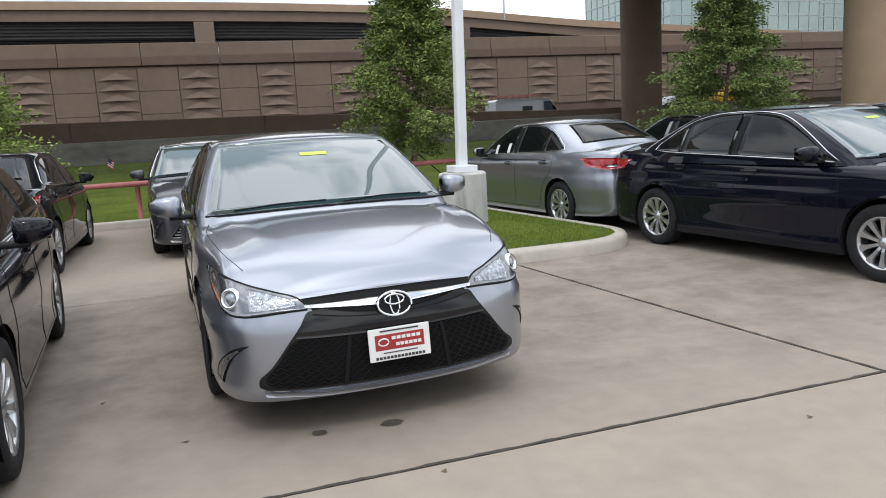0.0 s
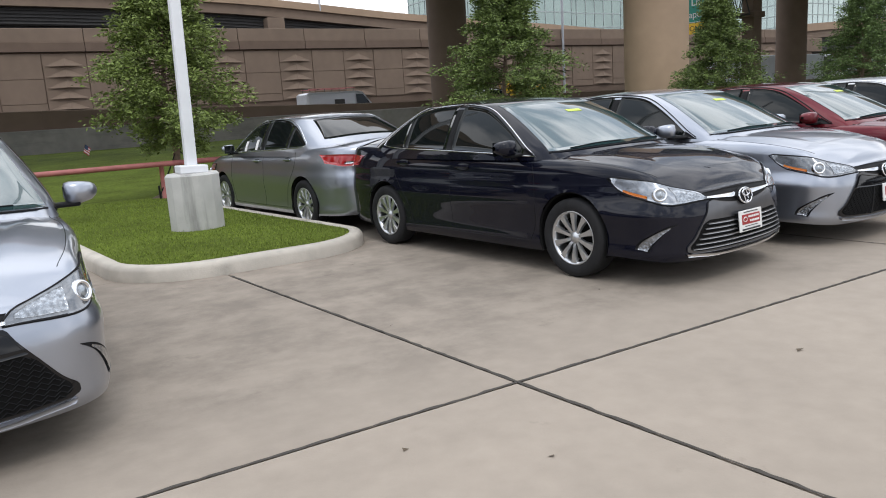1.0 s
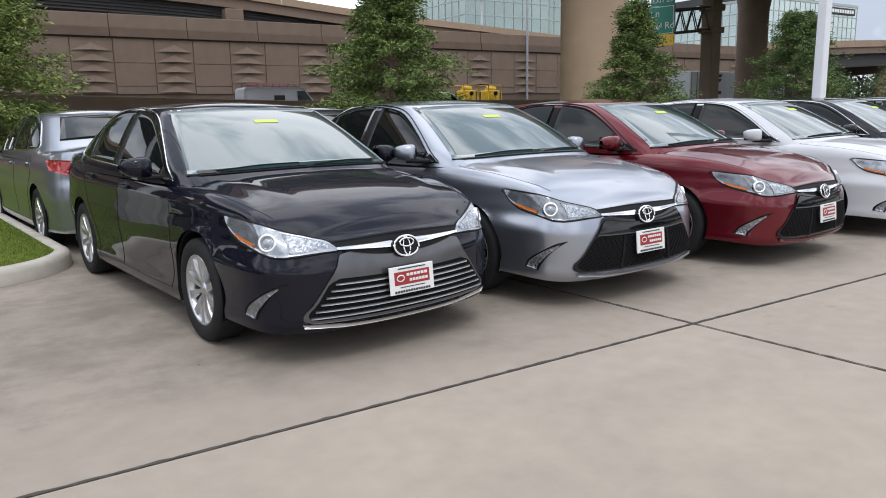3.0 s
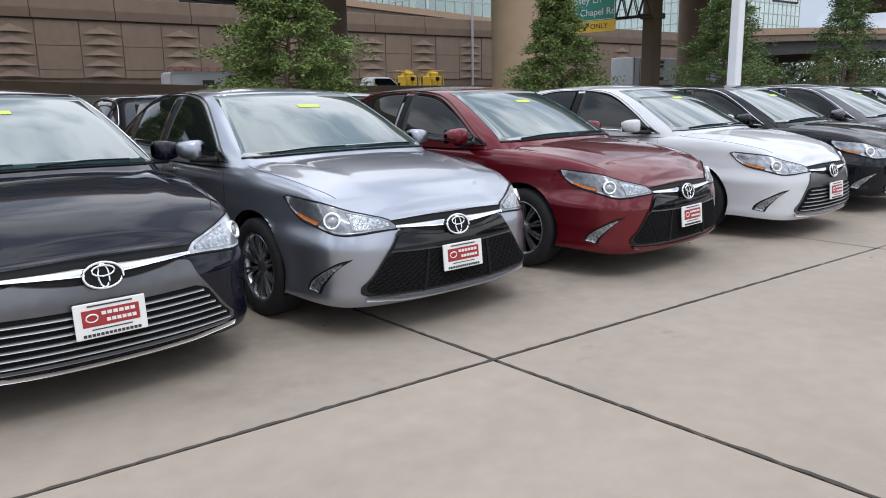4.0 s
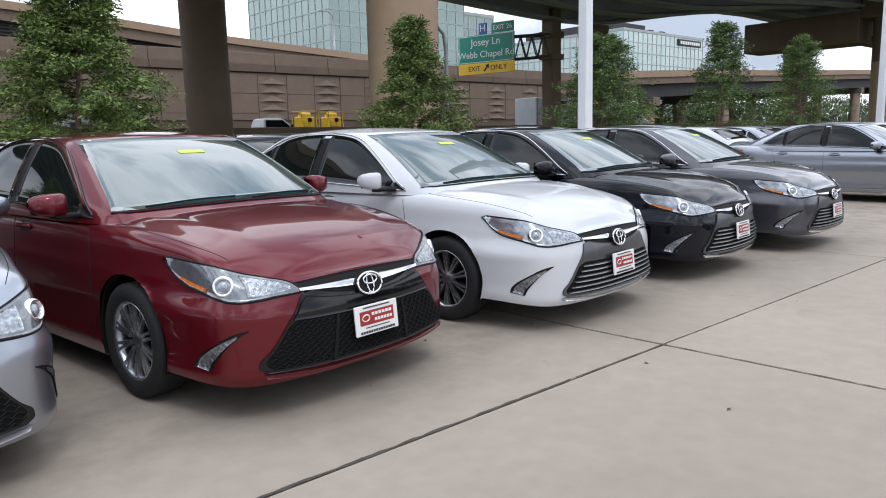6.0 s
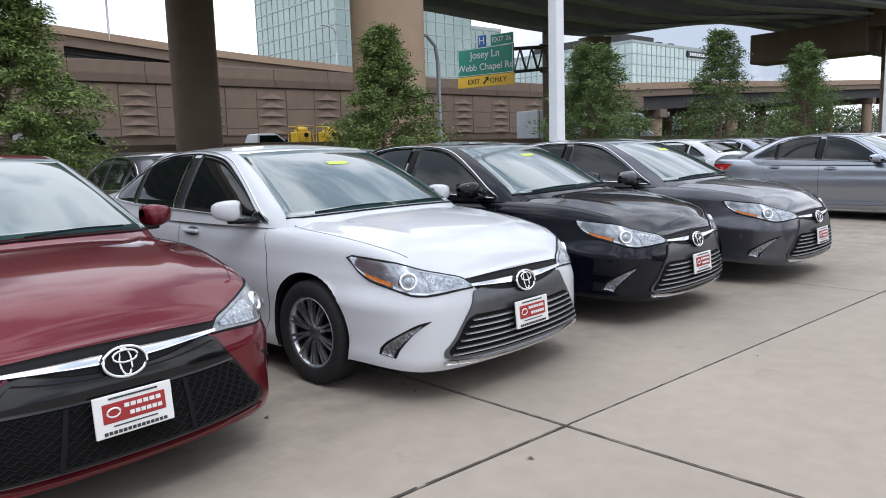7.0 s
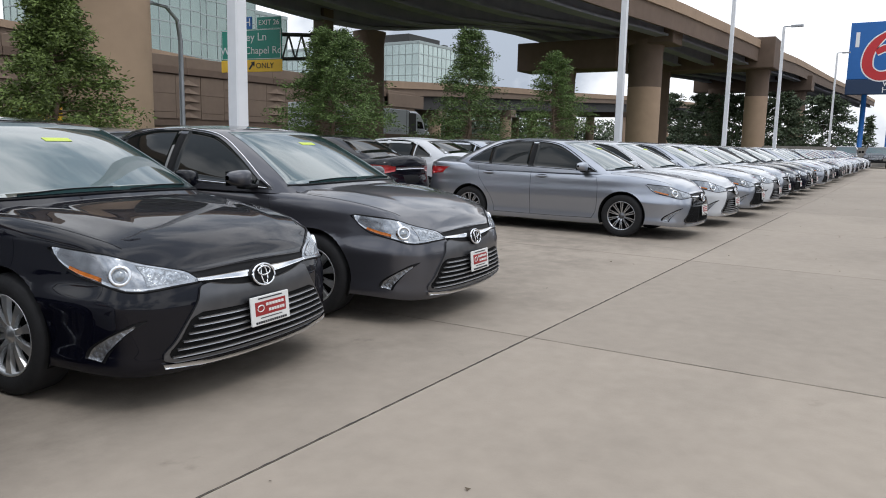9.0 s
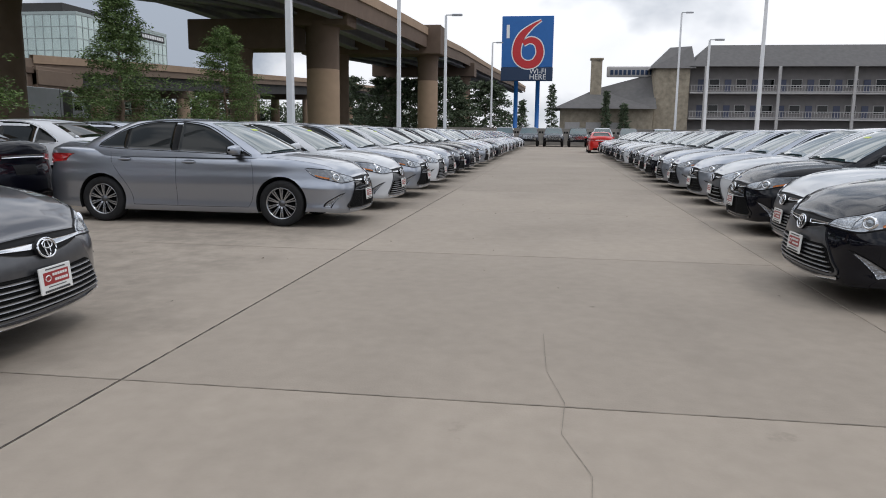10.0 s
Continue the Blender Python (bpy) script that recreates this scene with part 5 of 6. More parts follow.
for seed, x, y, h in ((41, 138, -1.6, 9.0), (42, 138, 3.2, 6.5), (43, 137, -10.2, 8.0), (44, 137, -13.0, 6.0)):
    tree("juniper_tree", "slim dark evergreen beside the building", "tree", seed, x, y, 0, M_LEAFDK, height=h, spread=1.0, limbs=50, leaves=2200, base=0.3, cone=0.5, leaf=0.4)

# stakes and straps at the near tree, and its mulch
prop = thing("tree_stakes", "dark guy straps and stakes holding the young tree", "tree stakes")
for dx, dy in ((1.0, -0.1), (-0.55, -0.5), (-0.3, 0.6)):
    part("strap", tube([(6.75, 12.3, 1.05), (6.75 + dx * 0.9, 12.3 + dy * 0.9, 0.22)], 0.012, 5), M_BLACK, prop)
    part("stake", tube([(6.75 + dx * 0.9, 12.3 + dy * 0.9, 0.05), (6.75 + dx * 0.92, 12.3 + dy * 0.92, 0.40)], 0.02, 5), M_BLACK, prop)
bm = bmesh.new()
grid_bm([[(6.75 + r * math.cos(a), 12.3 + r * math.sin(a), berm_height(6.75, 12.3) + h) for r, h in ((0.0, 0.10), (0.25, 0.09), (0.45, 0.05), (0.62, -0.02))] for a in np.linspace(0, 2 * math.pi, 20)], bm=bm)
tagged(part("mulch_ring", bm, M_SOIL), "ring of brown mulch round the tree", "mulch", kind="stuff")

# grass blades on the island
rg = np.random.default_rng(5)
n = 26000
px, py = rg.uniform(IX0 + 0.16, IX1 - 0.16, n), IY0 + 0.16 + rg.uniform(0, 1, n) ** 1.3 * (BERM_Y - IY0)
dd = IY0 + 0.95 - py
lim = np.where(dd < 0, 0, 0.81 - np.sqrt(np.maximum(0.81**2 - dd**2, 0)))
s = np.abs(px - (IX0 + IX1) / 2) / ((IX1 - IX0) / 2 - 0.14 - lim)
ok = s < 0.99
px, py, s = taper(px[ok], py[ok]), py[ok], s[ok]
n = len(px)
pz = 0.128 + 0.05 * (1 - s * s) * np.clip((py - IY0 - 0.15) / 0.7, 0, 1)
a = rg.uniform(0, 6.283, n)
h = rg.uniform(0.015, 0.042, n)
lean = rg.normal(0, 0.5, (n, 2)) * h[:, None]
q = np.stack([np.stack([px + 0.004 * np.cos(a), py + 0.004 * np.sin(a), pz], 1), np.stack([px - 0.004 * np.cos(a), py - 0.004 * np.sin(a), pz], 1),
              np.stack([px + lean[:, 0], py + lean[:, 1], pz + h], 1)], 1).reshape(-1, 3)
me = bpy.data.meshes.new("grass")
me.from_pydata(q.tolist(), [], [(3 * k, 3 * k + 1, 3 * k + 2) for k in range(n)])
me.materials.append(M_BLADE)
tagged(new("grass", me), "short mown grass blades on the island", "grass", kind="stuff")

# ---- lamp poles, rail, signs ----
bm = bmesh.new()
lathe([(0.0, 0.10), (0.335, 0.10), (0.335, 0.858)], 12, bm)
pl = thing("pole_plinth", "stained round concrete plinth on the grass island", "plinth", m=pose(5.72, 6.55, 0))
part("drum", bm, M_PLINTH, pl, smooth=False)
part("top_edge", lathe([(0.335, 0.858), (0.31, 0.885), (0.0, 0.885)], 12), M_PLINTH, pl)


def square_pole(bm, w0, w1, h, z0=0.0):
    rows = []
    for z, w in ((z0, w0), (h, w1)):
        c = w * 0.2
        pts = [(w, -w + c), (w, w - c), (w - c, w), (-w + c, w), (-w, w - c), (-w, -w + c), (-w + c, -w), (w - c, -w)]
        rows.append([(px_, py_, z) for px_, py_ in pts + pts[:1]])
    return grid_bm(rows, bm=bm)


lp = thing("lamp_pole", "white square steel lamp pole on a base plate", "lamp pole", "lamp poles", pose(5.72, 6.55, 0.885, 0, 1.4, 0))
part("shaft", square_pole(bmesh.new(), 0.068, 0.055, 9.0, 0.02), M_WHITEPOLE, lp)
bm = bmesh.new()
box(bm, -0.17, 0.17, -0.17, 0.17, 0.0, 0.095, 0.012)
part("base_cover", bm, M_WHITEPOLE, lp)
for px_, py_, hh, dark in ((22.4, 6.25, 10.2, 0), (39.0, 6.2, 10.2, 0), (55.7, 6.2, 10.2, 0), (72.7, 6.2, 10.1, 1), (106.0, 5.5, 12.0, 1), (67.8, -15.6, 12.5, 0), (85.5, -15.6, 9.7, 1), (102, -15.6, 14.6, 1)):
    lp = thing("lamp_pole", "tall pale steel lamp pole with a flat lamp head", "lamp pole", "lamp poles", pose(px_, py_, 0))
    part("shaft", square_pole(bmesh.new(), 0.115 if px_ < 60 else 0.13, 0.085, hh, 0.0), M_WHITEPOLE, lp)
    bm = bmesh.new()
    lathe([(0.32, 0.0), (0.32, 0.80), (0.29, 0.83), (0.0, 0.83)], 18, bm)
    part("plinth", bm, M_PLINTH, lp)
    head = bmesh.new()
    box(head, -0.10, 0.10, -0.45, -1.25, hh - 0.05, hh + 0.12, 0.03)
    box(head, -0.04, 0.04, 0.0, -0.5, hh - 0.0, hh + 0.07)
    part("lamp_head", head, M_GREYPOLE, lp)

rail = thing("pipe_rail", "faded red pipe rail along the lawn", "rail")
part("bar", tube([(-20, 12.0, 0.80), (6.9, 11.9, 0.80), (7.6, 11.9, 0.80)], 0.052, 10), M_RAIL, rail, smooth=True)
for px_ in (-16.0, -12, -8.0, -4.0, 1.15, 6.35):
    part("post", tube([(px_, 11.95, 0.1), (px_, 11.95, 0.76)], 0.045, 8), M_RAIL, rail, smooth=True)

# highway sign on its gantry post
gs = thing("highway_sign", "green and yellow overhead highway sign on a steel truss", "road sign")
SM = Matrix.Translation((53.1, 38.95, 7.95)) @ Matrix.Rotation(radians(-80), 4, "Z") @ Matrix.Diagonal((1.16, 1, 1.10, 1))
face = SM @ Matrix.Rotation(radians(90), 4, "X")
bm = bmesh.new()
box(bm, -2.30, 2.30, -0.05, 0.05, -0.72, 1.25, 0.02, SM)
pg = part("green_panel", bm, M_SIGNGREEN, gs)
bm = bmesh.new()
box(bm, -2.30, 2.30, -0.05, 0.05, -1.50, -0.725, 0.02, SM)
py_ = part("yellow_panel", bm, M_SIGNYELLOW, gs)
bm = bmesh.new()
box(bm, 0.50, 2.26, -0.05, 0.05, 1.27, 1.98, 0.02, SM)
pe = part("exit_panel", bm, M_SIGNGREEN, gs)
bm = bmesh.new()
box(bm, -0.55, 0.10, -0.05, 0.05, 1.27, 2.05, 0.02, SM)
ph = part("hospital_panel", bm, M_SIGNBLUE, gs)
bm = bmesh.new()
for x0, x1, z0, z1 in ((-2.24, 2.24, 1.17, 1.21), (-2.24, 2.24, -0.68, -0.64), (-2.24, -2.20, -0.68, 1.21), (2.20, 2.24, -0.68, 1.21)):
    box(bm, x0, x1, -0.058, -0.051, z0, z1, 0, SM)
part("border", bm, M_WHITE, gs)
for ob_, text, size, x, z, ink in ((pg, "Josey Ln", 0.72, 0.0, 0.72, M_WHITE), (pg, "Webb Chapel Rd", 0.66, 0.0, -0.14, M_WHITE), (py_, "EXIT", 0.50, -0.95, -1.12, M_BLACKINK), (py_, "ONLY", 0.50, 1.05, -1.12, M_BLACKINK),
                                   (pe, "EXIT 26", 0.46, 1.38, 1.62, M_WHITE), (ph, "H", 0.72, -0.22, 1.66, M_WHITE)):
    letters("lettering", text, size, face @ Matrix.Translation((x, z, 0.058)), ink, ob_)
arrow = bmesh.new()
box(arrow, -0.06, 0.06, -0.066, -0.052, -0.30, 0.16, 0, SM @ Matrix.Translation((0.05, 0, -1.10)) @ Matrix.Rotation(radians(40), 4, "Y"))
av = [arrow.verts.new(SM @ Matrix.Translation((0.05, 0, -1.10)) @ Matrix.Rotation(radians(40), 4, "Y") @ Vector(p)) for p in ((-0.20, -0.062, 0.10), (0.20, -0.062, 0.10), (0.0, -0.062, 0.36))]
arrow.faces.new(av)
part("arrow", arrow, M_BLACKINK, py_)
P0, P1 = SM @ Vector((2.2, 0.2, 0)), Vector((57.2, 36.0, 8.3))
corners = [(-0.5, 0.95), (0.5, 0.95), (-0.5, -0.75), (0.5, -0.75)]
for u_, v_ in corners:
    tb = bmesh.new()
    tube([P0 + Vector((u_ * 0.7, u_ * 0.7, v_)), P1 + Vector((u_ * 0.7, u_ * 0.7, v_))], 0.08, 6, tb)
    part("truss_chord", tb, M_GIRDER, gs)
for k in range(6):
    for u_ in (-0.5, 0.5):
        a_, b_ = P0.lerp(P1, k / 6), P0.lerp(P1, (k + 1) / 6)
        sg = 1 if k % 2 else -1
        tb = bmesh.new()
        tube([a_ + Vector((u_ * 0.7, u_ * 0.7, 0.1 + sg * 0.85)), b_ + Vector((u_ * 0.7, u_ * 0.7, 0.1 - sg * 0.85))], 0.05, 5, tb)
        part("truss_brace", tb, M_GIRDER, gs)
bm = bmesh.new()
box(bm, 57.05, 58.15, 35.45, 36.55, -0.1, 11.2, 0.06)
box(bm, 56.85, 58.35, 35.3, 36.7, 7.3, 7.75, 0.06)
box(bm, 56.85, 58.35, 35.3, 36.7, 9.0, 9.5, 0.06)
part("gantry_post", bm, M_BROWNDK, gs)

# curved street lamps on the wall and by the frontage road
for px_, py_, z0, hh in ((63.1, 74.8, 11.9, 4.9), (36.45, 25.5, 0.3, 6.7), (36.5, 74.7, 13.2, 5.0)):
    sl = thing("street_lamp", "slim grey street lamp with a curved arm", "street lamp", "", pose(px_, py_, z0))
    part("mast", tube([(0, 0, 0), (0, 0, hh * 0.8), (-0.15, 0, hh * 0.93), (-0.7, 0, hh), (-1.5, 0, hh + 0.05)], 0.10, 8, taper=[1.3, 1.0, 0.8, 0.7, 0.6]), M_GREYPOLE, sl, smooth=True)
    bm = bmesh.new()
    box(bm, -2.0, -1.4, -0.14, 0.14, hh - 0.03, hh + 0.12, 0.04)
    part("lamp_head", bm, M_GREYPOLE, sl)
pole = thing("utility_pole", "thin grey pole behind the trees", "pole", m=pose(57.7, 59.2, 0.8))
part("mast", tube([(0, 0, 0), (0, 0, 15)], 0.13, 8), M_GREYPOLE, pole)

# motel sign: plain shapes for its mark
ms = thing("motel_sign", "tall blue roadside sign with red mark on two posts", "sign", m=pose(115, 1.7, 0, 0, 0, -90))
bm = bmesh.new()
box(bm, -3.35, 3.35, -0.35, 0.35, 9.9, 16.4, 0.05)
blue = part("blue_panel", bm, M_SIGNBLUE, ms)
bm = bmesh.new()
box(bm, -3.40, 3.40, -0.35, 0.35, 8.15, 9.88, 0.05)
navy = part("navy_panel", bm, M_SIGNNAVY, ms)
for px_ in (-1.35, 1.5):
    part("post", tube([(px_, 0, 0), (px_, 0, 8.2)], 0.28, 12), M_SIGNBLUE, ms, smooth=True)


def flat(points, widths, y, grow=0.0):
    """A flat curved band standing in the sign's face."""
    p = spline(points, 48)
    w = np.interp(np.linspace(0, 1, 48), np.linspace(0, 1, len(widths)), widths) + grow
    t = np.gradient(p, axis=0)
    t /= np.linalg.norm(t, axis=1)[:, None]
    nn = np.stack([-t[:, 1], t[:, 0]], 1)
    return grid_bm([[(*(p[k] + nn[k] * w[k])[:1], y, (p[k] + nn[k] * w[k])[1]), (*(p[k] - nn[k] * w[k])[:1], y, (p[k] - nn[k] * w[k])[1])] for k in range(48)])


swoosh = [(1.75, 15.85), (0.55, 15.1), (-0.75, 13.9), (-1.35, 12.4), (-1.2, 11.0), (-0.2, 10.25), (1.0, 10.45), (1.65, 11.6), (1.35, 12.9), (0.4, 13.35), (-0.55, 12.9)]
wid = [0.06, 0.22, 0.42, 0.52, 0.54, 0.50, 0.50, 0.50, 0.46, 0.40, 0.30]
part("mark_outline", flat(swoosh, wid, -0.362, 0.14), M_WHITE, blue, "white outline of the mark")
part("mark", flat(swoosh, wid, -0.368), M_SIGNRED, blue, "red curved mark")
bm = bmesh.new()
box(bm, -2.75, -2.35, -0.362, -0.35, 13.6, 15.3)
part("mark_bar", bm, M_WHITE, blue)
front = Matrix.Rotation(radians(90), 4, "X")
letters("lettering", "WI-FI", 0.95, Matrix.Translation((1.45, -0.36, 9.35)) @ front, M_WHITE, navy)
letters("lettering", "HERE", 0.95, Matrix.Translation((1.45, -0.36, 8.62)) @ front, M_WHITE, navy)

# ---- far buildings ----
def glass_tower(name, label, boxes, m, glass, cell=2.9, storey=3.4):
    """A mirror-glass office block: stepped volumes with a raised grid of frames."""
    t = thing(name, label, "building", m=m)
    for x0, x1, y0, y1, h in boxes:
        bm = bmesh.new()
        box(bm, x0, x1, y0, y1, 0, h)
        f = part("facade", bm, glass, t)
        g = bmesh.new()
        nx, ny, nz = int((x1 - x0) / cell), int((y1 - y0) / cell), int(h / storey)
        for k in range(nx + 1):
            x = x0 + (x1 - x0) * k / nx
            box(g, x - 0.10, x + 0.10, y0 - 0.12, y0 + 0.02, 0, h)
        for k in range(ny + 1):
            y = y0 + (y1 - y0) * k / ny
            box(g, x0 - 0.12, x0 + 0.02, y - 0.10, y + 0.10, 0, h)
        for k in range(nz + 1):
            z = h * k / nz
            box(g, x0 - 0.12, x1, y0 - 0.13, y0 + 0.02, z - 0.14, z + 0.14)
            box(g, x0 - 0.13, x0 + 0.02, y0, y1, z - 0.14, z + 0.14)
        tagged(part("window_frame", g, M_FACADELINE, f), kind="stuff")
        bm = bmesh.new()
        box(bm, x0 - 0.2, x1 + 0.2, y0 - 0.2, y1 + 0.2, h, h + 0.9, 0.05)
        part("roof_edge", bm, M_FACADELINE, t)
    return t


glass_tower("office_tower", "pale green mirror-glass office tower with stepped top", [(113, 140, 150, 190, 47), (140.2, 160, 152, 185, 43.5), (160.2, 174, 154, 182, 36)], Matrix.Identity(4), M_FACADEDK)
ot = glass_tower("office_block", "low mirror-glass office block with rooftop plant", [(236, 291, 150, 215, 37)], Matrix.Identity(4), M_FACADE)
bm = bmesh.new()
box(bm, 241, 262, 158, 200, 37.9, 41.5, 0.1)
for k in range(5):
    box(bm, 264 + k * 4.2, 267 + k * 4.2, 160, 175, 37.9, 40.0 + (k % 2) * 0.8, 0.1)
part("roof_plant", bm, M_GIRDER, ot)
bm = bmesh.new()
box(bm, 272, 289, 149.6, 149.85, 34.0, 36.4)
sg = part("roof_sign", bm, M_BLACKINK, ot)
bm = bmesh.new()
for k in range(9):
    box(bm, 273.4 + k * 1.65, 274.6 + k * 1.65, 149.45, 149.59, 34.6, 35.8)
tagged(part("sign_bar", bm, M_WHITE, sg), kind="stuff")

# ---- motel block and the end of the lot ----
bm = bmesh.new()
box(bm, 101, 101.3, -75, 11.5, -0.06, 1.92, 0.02)
tagged(part("wall_east", bm, M_GREYWALL), "long pale grey wall closing the car park", "wall", kind="structure")

motel = thing("motel", "three-storey motel with balconies and a grey shingle roof", "building")
Y0, Y1 = -23.5, -88.0
bm = bmesh.new()
box(bm, 142.2, 156, Y1, Y0, 0, 12.3)
part("wall", bm, M_STUCCO, motel)
bm = bmesh.new()
rv = [(140.0, Y0 + 0.3, 12.2), (140.0, Y1, 12.2), (146.5, Y1, 16.2), (146.5, Y0 - 3.6, 16.2), (156.5, Y0 + 0.3, 12.2), (156.5, Y1, 12.2)]
v = [bm.verts.new(p) for p in rv]
for f_ in ((0, 1, 2, 3), (3, 2, 5, 4), (0, 3, 4), (0, 4, 5, 1)):
    bm.faces.new([v[k] for k in f_])
part("roof", bm, M_ROOFGREY, motel)
for z in (4.1, 8.2):
    bm = bmesh.new()
    box(bm, 140.1, 142.2, Y1, Y0, z - 0.25, z, 0.02)
    w = part("walkway", bm, M_TRIM, motel)
    bm = bmesh.new()
    box(bm, 140.1, 140.2, Y1, Y0, z + 1.02, z + 1.12)
    box(bm, 140.1, 140.2, Y1, Y0, z + 0.12, z + 0.2)
    for k in range(150):
        y = Y0 - 0.2 - k * 0.43
        box(bm, 140.12, 140.17, y - 0.03, y + 0.03, z + 0.2, z + 1.02)
    part("railing", bm, M_TRIM, w)
for k in range(6):
    y = Y0 - 2.3 - k * 11.2
    bm = bmesh.new()
    box(bm, 139.95, 140.35, y - 0.22, y + 0.22, 0, 12.2, 0.03)
    part("post", bm, M_TRIM, motel)
for z in (0, 4.1, 8.2):
    for k in range(15):
        y = Y0 - 2.0 - k * 4.2
        bm = bmesh.new()
        box(bm, 142.05, 142.22, y - 0.5, y + 0.5, z + 0.05, z + 2.1, 0.02)
        part("door", bm, M_DOORBLUE, motel)
        bm = bmesh.new()
        box(bm, 142.02, 142.22, y - 2.9, y - 1.2, z + 0.8, z + 2.2, 0.02)
        wf = part("window", bm, M_TRIM, motel)
        bm = bmesh.new()
        box(bm, 141.99, 142.05, y - 2.8, y - 1.3, z + 0.9, z + 2.1)
        part("pane", bm, M_GLASS, wf)
bm = bmesh.new()
box(bm, 140.4, 152, -23.4, -18.0, 0, 12.2, 0.04)
part("stone_end", bm, M_STONE, motel)
bm = bmesh.new()
v = [bm.verts.new(p) for p in ((139.8, -17.2, 11.9), (139.8, -24.2, 11.9), (145, -24.2, 15.9), (147, -21.0, 15.9), (153, -17.2, 11.9), (153, -24.2, 11.9))]
for f_ in ((0, 1, 2, 3), (3, 2, 5, 4), (0, 3, 4)):
    bm.faces.new([v[k] for k in f_])
part("roof", bm, M_ROOFGREY, motel)

lobby = thing("motel_lobby", "low stone lobby with a steep grey roof and chimney", "building")
bm = bmesh.new()
box(bm, 139.0, 150, -17.8, -3.0, 0, 5.6, 0.04)
part("wall", bm, M_STONE, lobby)
bm = bmesh.new()
v = [bm.verts.new(p) for p in ((137.8, -18.2, 5.4), (137.8, -1.8, 5.4), (146, -9.0, 9.0), (146, -18.2, 11.5), (152, -1.8, 5.4), (152, -18.2, 5.4))]
for f_ in ((0, 1, 2, 3), (1, 4, 2), (2, 4, 5, 3)):
    bm.faces.new([v[k] for k in f_])
part("roof", bm, M_ROOFGREY, lobby)
bm = bmesh.new()
box(bm, 143.5, 145.0, -9.7, -7.9, 5, 13.6, 0.06)
box(bm, 143.3, 145.2, -9.9, -7.7, 13.6, 13.9, 0.04)
part("chimney", bm, M_STONE, lobby)
bm = bmesh.new()
box(bm, 145.6, 146.0, -19.2, -10.6, 10.9, 12.7, 0.2)
rs = part("roof_sign", bm, M_TRIM, lobby)
bm = bmesh.new()
for k in range(10):
    box(bm, 145.5, 145.6, -11.2 - k * 0.72, -11.7 - k * 0.72, 11.3, 12.1)
tagged(part("sign_bar", bm, M_SIGNNAVY, rs), kind="stuff")
for y in (-5.0, -8.4, -11.8):
    bm = bmesh.new()
    box(bm, 138.9, 139.05, y - 1.2, y + 1.2, 0.2, 3.2, 0.03)
    part("garage_door", bm, M_TRIM, lobby)


